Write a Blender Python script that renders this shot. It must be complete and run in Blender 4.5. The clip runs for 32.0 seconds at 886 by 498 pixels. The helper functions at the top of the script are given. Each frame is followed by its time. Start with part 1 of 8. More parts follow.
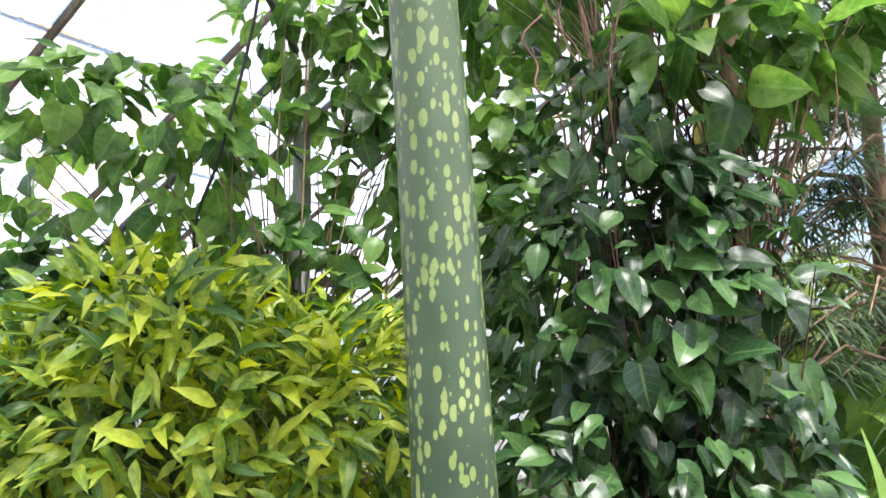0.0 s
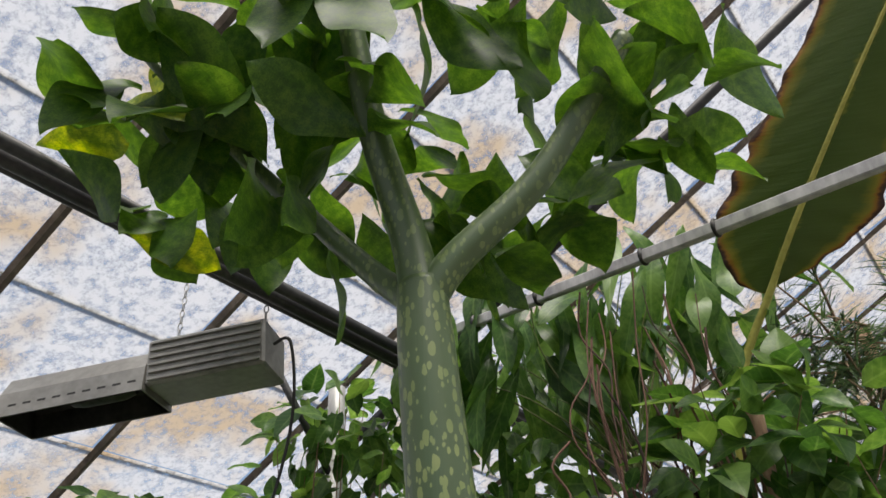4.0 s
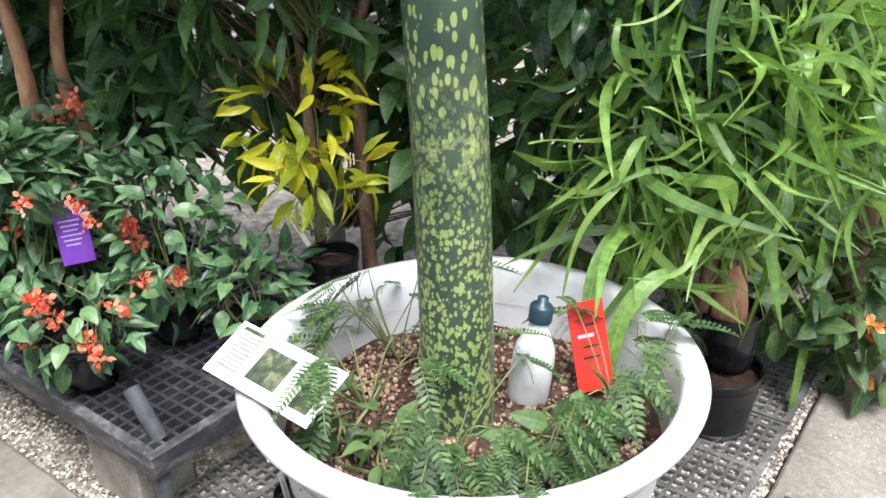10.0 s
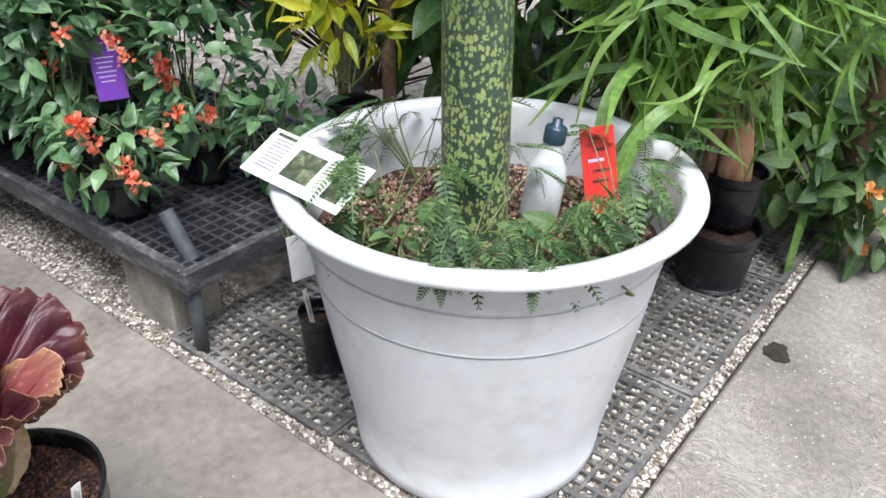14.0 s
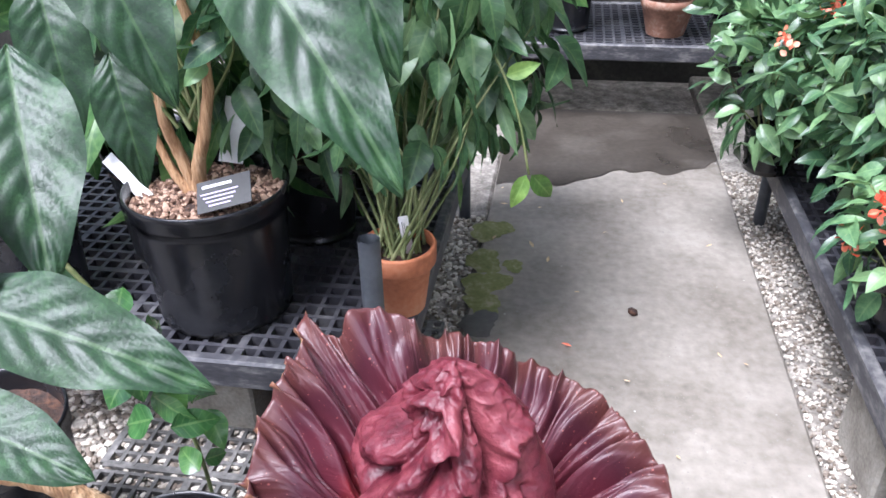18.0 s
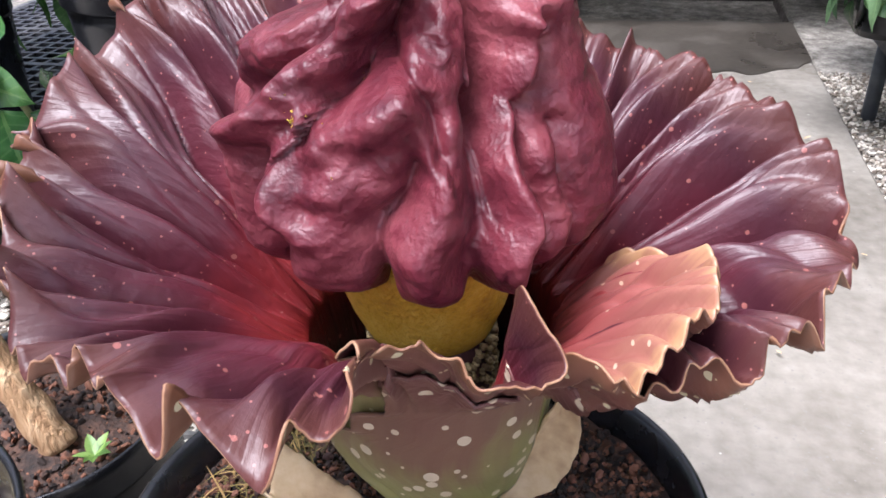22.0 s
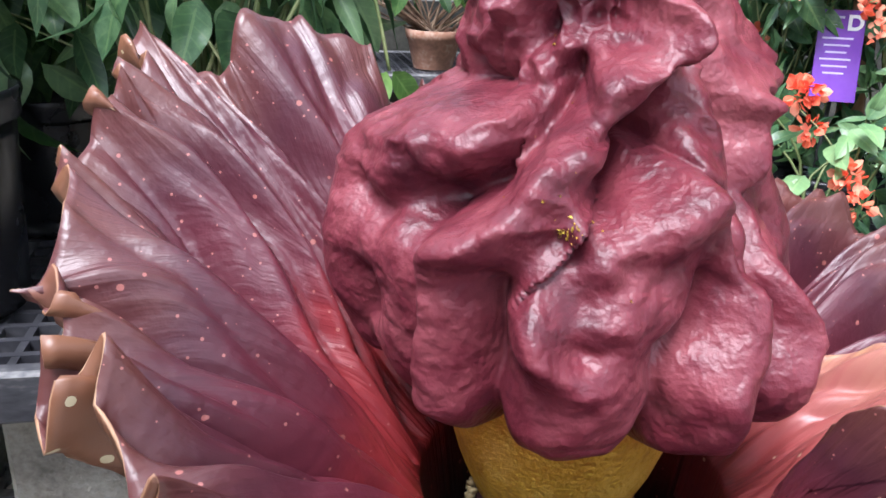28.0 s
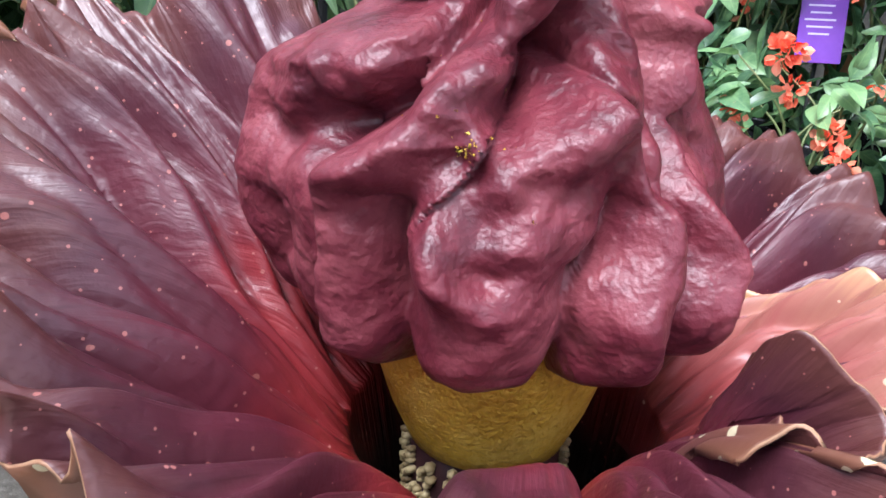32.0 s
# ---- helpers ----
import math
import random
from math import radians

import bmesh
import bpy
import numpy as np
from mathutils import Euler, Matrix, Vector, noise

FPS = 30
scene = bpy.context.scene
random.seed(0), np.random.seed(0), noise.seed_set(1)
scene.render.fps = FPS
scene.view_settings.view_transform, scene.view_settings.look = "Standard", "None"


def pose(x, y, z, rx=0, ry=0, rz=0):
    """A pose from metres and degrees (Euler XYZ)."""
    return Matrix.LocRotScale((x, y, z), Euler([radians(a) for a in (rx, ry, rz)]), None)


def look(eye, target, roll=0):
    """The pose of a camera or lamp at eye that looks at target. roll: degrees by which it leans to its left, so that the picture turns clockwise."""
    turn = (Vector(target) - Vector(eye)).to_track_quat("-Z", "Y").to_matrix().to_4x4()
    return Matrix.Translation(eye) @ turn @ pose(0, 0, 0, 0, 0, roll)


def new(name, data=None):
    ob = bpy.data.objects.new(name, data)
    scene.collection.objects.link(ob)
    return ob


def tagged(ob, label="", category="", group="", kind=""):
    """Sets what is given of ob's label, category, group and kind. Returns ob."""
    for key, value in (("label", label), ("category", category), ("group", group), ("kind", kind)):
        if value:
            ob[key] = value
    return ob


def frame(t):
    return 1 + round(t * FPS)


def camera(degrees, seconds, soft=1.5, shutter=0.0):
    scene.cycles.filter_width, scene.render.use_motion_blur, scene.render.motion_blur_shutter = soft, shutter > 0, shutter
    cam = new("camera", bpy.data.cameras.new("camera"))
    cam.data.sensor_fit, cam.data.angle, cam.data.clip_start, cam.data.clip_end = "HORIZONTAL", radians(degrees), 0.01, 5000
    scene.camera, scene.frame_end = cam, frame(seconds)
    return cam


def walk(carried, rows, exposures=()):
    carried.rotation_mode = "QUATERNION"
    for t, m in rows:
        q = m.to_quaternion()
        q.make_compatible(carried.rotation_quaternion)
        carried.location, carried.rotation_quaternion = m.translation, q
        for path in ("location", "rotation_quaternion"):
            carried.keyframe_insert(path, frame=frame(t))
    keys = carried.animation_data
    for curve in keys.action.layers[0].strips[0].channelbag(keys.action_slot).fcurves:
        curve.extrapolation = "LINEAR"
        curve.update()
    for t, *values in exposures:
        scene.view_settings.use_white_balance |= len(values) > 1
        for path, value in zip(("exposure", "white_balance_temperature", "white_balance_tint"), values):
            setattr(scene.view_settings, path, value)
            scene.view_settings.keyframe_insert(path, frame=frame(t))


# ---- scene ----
cam = camera(58.7, 32.0, soft=1.6)
# seconds, x, y, z, yaw, pitch, roll
ROWS = [
    (0.0, 0.0411, -0.0803, 1.5706, -1.14, 8.73, 1.22),
    (0.5, 0.0332, -0.0958, 1.6244, -0.74, 13.64, 1.64),
    (1.0, 0.0313, -0.1157, 1.6644, -0.27, 18.25, 1.95),
    (1.5, 0.0431, -0.1195, 1.6922, 0.37, 22.56, 2.03),
    (2.0, 0.0655, -0.1155, 1.7125, 1.11, 26.35, 2.0),
    (2.5, 0.0779, -0.1239, 1.7333, 1.81, 29.58, 1.86),
    (4.5, 0.0802, -0.1307, 1.7377, 2.68, 34.35, 2.48),
    (5.0, 0.0864, -0.1194, 1.7306, 2.92, 31.91, 2.55),
    (5.5, 0.1059, -0.0963, 1.7151, 3.41, 28.0, 2.38),
    (6.0, 0.1332, -0.072, 1.6673, 4.23, 22.97, 1.94),
    (6.5, 0.149, -0.0365, 1.6342, 5.22, 17.29, 1.5),
    (7.0, 0.1638, -0.0236, 1.61, 6.16, 11.15, 1.06),
    (7.5, 0.1692, -0.0038, 1.5676, 6.88, 4.5, 0.79),
    (8.0, 0.1692, 0.0022, 1.5156, 7.07, -2.64, 0.58),
    (8.5, 0.175, -0.0039, 1.4614, 6.71, -9.62, 0.82),
    (9.0, 0.1568, -0.0424, 1.4082, 5.84, -16.37, 1.34),
    (9.5, 0.124, -0.1104, 1.3551, 3.5, -21.63, 1.29),
    (10.0, 0.1187, -0.1938, 1.3257, 1.67, -24.58, 0.98),
    (10.5, 0.1151, -0.2868, 1.2799, 0.32, -26.52, 1.09),
    (11.0, 0.1093, -0.3732, 1.2382, -0.61, -28.52, 0.97),
    (11.5, 0.0919, -0.4533, 1.2192, -1.25, -30.14, 0.73),
    (12.0, 0.0896, -0.4833, 1.2164, -1.71, -31.15, 0.46),
    (12.5, 0.0983, -0.4773, 1.22, -1.86, -31.6, 0.23),
    (13.0, 0.1097, -0.4504, 1.2215, -1.2, -31.5, 0.0),
    (13.5, 0.1156, -0.4113, 1.2201, 0.5, -31.06, -0.14),
    (14.0, 0.1083, -0.3625, 1.2088, 3.33, -30.52, -0.65),
    (14.5, 0.0762, -0.3011, 1.2132, 12.98, -29.45, -0.28),
    (15.0, 0.0486, -0.2361, 1.2164, 27.25, -27.86, 0.02),
    (15.5, 0.0671, -0.1765, 1.2229, 42.65, -26.48, 0.22),
    (17.5, -0.054, 0.0519, 1.2018, 61.66, -27.5, 0.09),
    (18.0, -0.0908, 0.1043, 1.1655, 63.98, -31.15, 1.12),
    (18.5, -0.158, 0.1289, 1.0513, 64.11, -35.98, 1.82),
    (19.0, -0.1816, 0.1469, 0.9553, 63.49, -37.44, 1.43),
    (19.5, -0.2021, 0.1483, 0.866, 63.9, -37.75, 0.44),
    (20.0, -0.1976, 0.1381, 0.7616, 65.27, -37.01, -0.36),
    (20.5, -0.192, 0.1467, 0.6928, 67.21, -35.55, -0.46),
    (21.0, -0.212, 0.157, 0.6843, 68.12, -33.38, 0.87),
    (21.5, -0.2287, 0.1814, 0.7249, 67.99, -32.06, 1.77),
    (22.0, -0.2173, 0.2131, 0.7511, 68.14, -30.78, 2.31),
    (22.5, -0.2117, 0.2336, 0.7682, 68.02, -29.12, 2.28),
    (23.0, -0.2118, 0.221, 0.7845, 67.58, -27.79, 2.07),
    (23.5, -0.2068, 0.1902, 0.8021, 65.94, -26.75, 1.99),
    (24.0, -0.2172, 0.1548, 0.7953, 63.38, -26.11, 1.81),
    (24.5, -0.2243, 0.1309, 0.7875, 60.55, -25.83, 1.75),
    (26.5, -0.2601, 0.0656, 0.7552, 50.81, -24.22, 1.26),
    (27.0, -0.3106, 0.0521, 0.7458, 47.53, -22.69, -0.42),
    (27.5, -0.3484, 0.0727, 0.737, 45.48, -21.88, -1.84),
    (28.0, -0.397, 0.0765, 0.7122, 43.74, -21.0, -2.59),
    (28.5, -0.4123, 0.0958, 0.7162, 42.1, -19.72, -2.7),
    (29.0, -0.4245, 0.1118, 0.7258, 40.78, -18.48, -2.49),
    (29.5, -0.4245, 0.1207, 0.7384, 39.9, -17.43, -2.01),
    (30.0, -0.415, 0.1143, 0.7376, 39.71, -17.2, -1.85),
    (30.5, -0.4034, 0.1028, 0.7322, 40.14, -17.85, -1.78),
    (31.0, -0.3922, 0.1021, 0.716, 40.96, -19.27, -2.01),
    (31.5, -0.385, 0.1035, 0.7055, 42.08, -20.98, -2.14),
    (32.0, -0.3771, 0.1006, 0.6944, 43.48, -22.65, -2.03),
]
EXPOSURES = [(0.0, 1.52, 6450, 10), (1.0, 0.75, 6750, 10), (2.0, 0.2, 6800, 10), (4.5, 0.0, 6950, 10), (6.0, 0.05, 6700, 10), (7.0, 0.5, 6200, 10), (8.0, 1.3, 6300, 12), (9.0, 1.65, 6200, 12), (10.0, 1.1, 6200, 12), (11.0, 0.75, 6200, 11), (13.0, 0.55, 6200, 12), (15.5, 1.25, 5700, 13), (18.0, 1.45, 5700, 18), (20.5, 1.32, 5900, 17), (24.0, 1.46, 5800, 17), (28.0, 1.50, 5800, 14), (32.0, 1.42, 5700, 14)]
walk(cam, [(t, pose(x, y, z, 90 + pitch, roll, yaw)) for t, x, y, z, yaw, pitch, roll in ROWS], EXPOSURES)

# ---- light: bright, slightly veiled daylight through the whitewashed roof ----
world = bpy.data.worlds.new("sky")
scene.world = world
world.use_nodes = True
wn, wl = world.node_tree.nodes, world.node_tree.links
sky = wn.new("ShaderNodeTexSky")
sky.sky_type, sky.sun_disc = "NISHITA", False
SUN_EL, SUN_AZ = radians(66), radians(165)
sky.sun_elevation, sky.sun_rotation = SUN_EL, SUN_AZ
sky.air_density, sky.dust_density = 1.0, 2.5
wl.new(sky.outputs[0], wn["Background"].inputs[0])
wn["Background"].inputs[1].default_value = 0.15
sun_data = bpy.data.lights.new("sun", "SUN")
sun_data.energy, sun_data.angle, sun_data.color = 4.5, radians(30), (1.0, 0.975, 0.94)
sun = new("sun", sun_data)
sun.matrix_basis = look((0, 0, 0), (-math.sin(SUN_AZ) * math.cos(SUN_EL), -math.cos(SUN_AZ) * math.cos(SUN_EL), -math.sin(SUN_EL)))

# ---- tools ----
class Geo:
    """Gathers vertices and faces, then makes one mesh."""
    def __init__(self):
        self.v, self.f, self.n, self.blade = [], [], 0, {}

    def add(self, verts, faces):
        verts = np.asarray(verts, float).reshape(-1, 3)
        self.v.append(verts)
        o = self.n
        self.f.extend([tuple(i + o for i in q) for q in faces])
        self.n += len(verts)
        return self

    def mesh(self, name, smooth=True):
        me = bpy.data.meshes.new(name)
        v = np.concatenate(self.v) if self.v else np.zeros((0, 3))
        me.from_pydata(v.tolist(), [], self.f)
        if self.blade:
            w = np.zeros((len(v), 3), np.float32)
            for o, q in self.blade.items():
                w[o:o + len(q)] = q
            me.attributes.new("blade", "FLOAT_VECTOR", "POINT").data.foreach_set("vector", w.ravel())
        if smooth:
            me.polygons.foreach_set("use_smooth", [True] * len(me.polygons))
        me.update()
        return me


def part(name, geo, material, parent=None, label="", smooth=True, at=None):
    """One mesh object under a thing or a part; geo is a Geo, a mesh or a bmesh."""
    if isinstance(geo, Geo):
        me = geo.mesh(name, smooth)
    elif isinstance(geo, bmesh.types.BMesh):
        me = bpy.data.meshes.new(name)
        geo.to_mesh(me)
        geo.free()
        if smooth:
            me.polygons.foreach_set("use_smooth", [True] * len(me.polygons))
    else:
        me = geo
    if material and not me.materials:
        me.materials.append(material)
    ob = new(name, me)
    if at is not None:
        ob.matrix_basis = at
    if parent is not None:
        ob.parent = parent
    if label:
        ob["label"] = label
    return ob


def thing(name, label, category, group="", kind="", at=None):
    ob = new(name)
    ob.empty_display_size = 0.05
    if at is not None:
        ob.matrix_basis = at
    return tagged(ob, label, category, group, kind)


def box_geo(geo, c, s, rz=0.0, bevel=0.0, m=None):
    """A box, with its edges cut off where bevel is given."""
    hx, hy, hz = s[0] / 2, s[1] / 2, s[2] / 2
    b = min(bevel, hx * 0.9, hy * 0.9, hz * 0.9)
    if b <= 0:
        v = [(x, y, z) for z in (-hz, hz) for y in (-hy, hy) for x in (-hx, hx)]
        f = [(0, 2, 3, 1), (4, 5, 7, 6), (0, 1, 5, 4), (2, 6, 7, 3), (0, 4, 6, 2), (1, 3, 7, 5)]
    else:
        v, f = [], []
        ring = lambda x, y, z, c_: [(-x + c_, -y, z), (x - c_, -y, z), (x, -y + c_, z), (x, y - c_, z), (x - c_, y, z), (-x + c_, y, z), (-x, y - c_, z), (-x, -y + c_, z)]
        for x, y, z, c_ in ((hx - b, hy - b, -hz, b * 0.5), (hx, hy, -hz + b, b), (hx, hy, hz - b, b), (hx - b, hy - b, hz, b * 0.5)):
            v += ring(x, y, z, c_)
        for k in range(3):
            f += [(8 * k + i, 8 * k + (i + 1) % 8, 8 * k + 8 + (i + 1) % 8, 8 * k + 8 + i) for i in range(8)]
        f += [tuple(range(7, -1, -1)), tuple(range(24, 32))]
    v = np.array(v)
    if m is not None:
        v = v @ np.array(m.to_3x3()).T + np.array(m.translation)
    elif rz:
        a = radians(rz)
        v = v @ np.array([[math.cos(a), math.sin(a), 0], [-math.sin(a), math.cos(a), 0], [0, 0, 1]])
    geo.add(v + np.array(c), f)
    return geo


def tube_geo(geo, pts, radii, sides=8, caps=True, wobble=0.0, seed=0):
    """A round bar along points, with a radius at each."""
    pts = [Vector(p) for p in pts]
    if not hasattr(radii, "__len__"):
        radii = [radii] * len(pts)
    rng = np.random.default_rng(seed)
    v, f = [], []
    up = Vector((0.13, 0.31, 0.94))
    side = None
    for i, p in enumerate(pts):
        d = (pts[min(i + 1, len(pts) - 1)] - pts[max(i - 1, 0)]).normalized()
        if side is None:
            side = d.cross(up if abs(d.dot(up)) < 0.95 else Vector((1, 0, 0))).normalized()
        side = (side - d * side.dot(d)).normalized()
        b = d.cross(side)
        for k in range(sides):
            a = 2 * math.pi * k / sides
            r = radii[i] * (1 + wobble * rng.uniform(-1, 1))
            v.append(p + side * (r * math.cos(a)) + b * (r * math.sin(a)))
    for i in range(len(pts) - 1):
        for k in range(sides):
            f.append((i * sides + k, i * sides + (k + 1) % sides, (i + 1) * sides + (k + 1) % sides, (i + 1) * sides + k))
    if caps:
        f += [tuple(range(sides - 1, -1, -1)), tuple((len(pts) - 1) * sides + k for k in range(sides))]
    geo.add([tuple(q) for q in v], f)
    return geo


def smooth_path(pts, n=8):
    """A rounded line through points (Catmull-Rom)."""
    P = [Vector(pts[0])] + [Vector(p) for p in pts] + [Vector(pts[-1])]
    out = []
    for i in range(1, len(P) - 2):
        a, b, c, d = P[i - 1], P[i], P[i + 1], P[i + 2]
        for k in range(n):
            t = k / n
            out.append(0.5 * ((2 * b) + (c - a) * t + (2 * a - 5 * b + 4 * c - d) * t * t + (3 * b - a - 3 * c + d) * t ** 3))
    out.append(P[-2])
    return out


def lathe_geo(geo, profile, sides=48, centre=(0, 0, 0), uneven=0.0, seed=0):
    """A turned body: profile is a list of (radius, height)."""
    rng = np.random.default_rng(seed)
    ph = rng.uniform(0, 6.28, 4)
    v, f = [], []
    for r, z in profile:
        for k in range(sides):
            a = 2 * math.pi * k / sides
            q = r * (1 + uneven * (math.sin(2 * a + ph[0]) + 0.6 * math.sin(3 * a + ph[1])))
            v.append((centre[0] + q * math.cos(a), centre[1] + q * math.sin(a), centre[2] + z))
    n = len(profile)
    for i in range(n - 1):
        for k in range(sides):
            f.append((i * sides + k, i * sides + (k + 1) % sides, (i + 1) * sides + (k + 1) % sides, (i + 1) * sides + k))
    geo.add(v, f)
    return geo


BLADES = {}


def leaf_shape(kind="ovate", n=7, w=0.5, fold=0.15, droop=0.25, wave=0.0, curl=0.0, cross=4, seed=1):
    """A leaf one long, along +y from its stalk, face up: vertices and faces."""
    rng = np.random.default_rng(seed)
    v, f = [], []
    ph = rng.uniform(0, 6.28, 3)
    for i in range(n + 1):
        t = i / n
        if kind == "ovate":
            h = math.sin(math.pi * t ** 0.75) ** 0.85
        elif kind == "heart":
            h = (math.sin(math.pi * min(1, (t * 0.93 + 0.07)) ** 0.62)) ** 0.8
        elif kind == "lance":
            h = math.sin(math.pi * t ** 0.85) ** 1.1
        elif kind == "strap":
            h = min(1, t * 6) * (1 - max(0, (t - 0.55) / 0.45) ** 2) * 0.9 + 0.05 * (1 - t)
        elif kind == "obovate":
            h = math.sin(math.pi * t ** 1.35) ** 0.8
        else:
            h = math.sin(math.pi * t)
        h = max(h, 0.0) * w * 0.5 + 0.004
        y = t if kind != "heart" else t
        z = -droop * t * t + 0.02 * math.sin(7 * t + ph[0])
        for j in range(cross + 1):
            s = 2 * j / cross - 1
            back = -0.09 * abs(s) * max(0.0, 1 - t * 5) if kind == "heart" else 0
            zz = z + fold * abs(s) * h * 2 + wave * abs(s) * math.sin(9 * t + ph[1] + (2 if s > 0 else 0)) - curl * s * s * h
            v.append((s * h, y + back, zz))
    for i in range(n):
        for j in range(cross):
            a = i * (cross + 1) + j
            f.append((a, a + 1, a + cross + 2, a + cross + 1))
    v = np.array(v)
    # across (2 is the midrib) and along each blade, for its veins
    BLADES[id(v)] = (v, np.array([(2 + 2 * j / cross - 1, i / n, 0) for i in range(n + 1) for j in range(cross + 1)], np.float32))
    return v, f


def frames_of(dirs, ups, roll=0.0):
    """Turns (n, 3, 3): y along dirs, z near ups."""
    y = dirs / (np.linalg.norm(dirs, axis=1)[:, None] + 1e-9)
    x = np.cross(y, ups)
    x /= np.linalg.norm(x, axis=1)[:, None] + 1e-9
    z = np.cross(x, y)
    return np.stack([x, y, z], axis=2)


def scatter(geo, shapes, pos, dirs, ups, size, rng, squash=(0.85, 1.15)):
    """Lays many leaves at once into one Geo."""
    R = frames_of(dirs, ups)
    pick = rng.integers(0, len(shapes), len(pos))
    for k, (v, f) in enumerate(shapes):
        idx = np.nonzero(pick == k)[0]
        if not len(idx):
            continue
        sx = rng.uniform(*squash, len(idx))
        V = np.repeat(v[None], len(idx), 0) * size[idx][:, None, None]
        V[:, :, 0] *= sx[:, None]
        V = np.einsum("nij,nkj->nki", R[idx], V) + pos[idx][:, None, :]
        fa = np.array(f)
        F = (fa[None] + (np.arange(len(idx)) * len(v))[:, None, None]).reshape(-1, fa.shape[1]) + geo.n
        if id(v) in BLADES:
            geo.blade[geo.n] = np.tile(BLADES[id(v)][1], (len(idx), 1))
        geo.v.append(V.reshape(-1, 3))
        geo.f.extend(map(tuple, F.tolist()))
        geo.n += V.shape[0] * V.shape[1]
    return geo


def unit(a):
    return a / (np.linalg.norm(a, axis=-1, keepdims=True) + 1e-9)


def blob(rng, n, c, r, shell=0.55, cut=0.9):
    """Points in a lumpy body: places and outward ways."""
    d = unit(rng.normal(size=(n * 2, 3)))
    d = d[d[:, 2] > -cut][:n]
    k = shell + (1 - shell) * rng.random(len(d)) ** 0.6
    lump = 1 + 0.16 * np.sin(d[:, 0] * 5 + 1) * np.cos(d[:, 1] * 4 + d[:, 2] * 5)
    return np.array(c) + d * np.array(r) * (k * lump)[:, None], d


def ribbed(N, L, col):
    """A paler midrib and faint side veins on each leaf blade."""
    at_ = N.new("ShaderNodeAttribute")
    at_.attribute_name = "blade"
    sp = N.new("ShaderNodeSeparateXYZ")
    L.new(at_.outputs["Vector"], sp.inputs[0])

    def op(kind, a, b=None, c=None):
        n = N.new("ShaderNodeMath")
        n.operation = kind
        for i, q in enumerate((a, b, c)):
            if isinstance(q, (int, float)):
                n.inputs[i].default_value = q
            elif q is not None:
                L.new(q, n.inputs[i])
        return n.outputs[0]

    s_ = op("ABSOLUTE", op("SUBTRACT", sp.outputs[0], 2.0))
    on = op("LESS_THAN", s_, 1.2)
    rib = op("MULTIPLY", op("LESS_THAN", s_, 0.085), 0.5)
    wave = op("SINE", op("MULTIPLY_ADD", sp.outputs[1], 40.0, op("MULTIPLY", s_, -7.0)))
    side = op("MULTIPLY", op("GREATER_THAN", wave, 0.86), 0.2)
    f = op("MULTIPLY", op("MAXIMUM", rib, side), on)
    mx = N.new("ShaderNodeMix")
    mx.data_type = "RGBA"
    mx.blend_type = "ADD"
    L.new(f, mx.inputs["Factor"])
    L.new(col, mx.inputs["A"])
    mx.inputs["B"].default_value = (0.10, 0.13, 0.05, 1)
    return mx.outputs["Result"]


def nodes_of(name):
    m = bpy.data.materials.new(name)
    m.use_nodes = True
    nt = m.node_tree
    nt.nodes.clear()
    return m, nt, nt.nodes, nt.links


def rgb(c):
    return (*c, 1.0) if len(c) == 3 else c


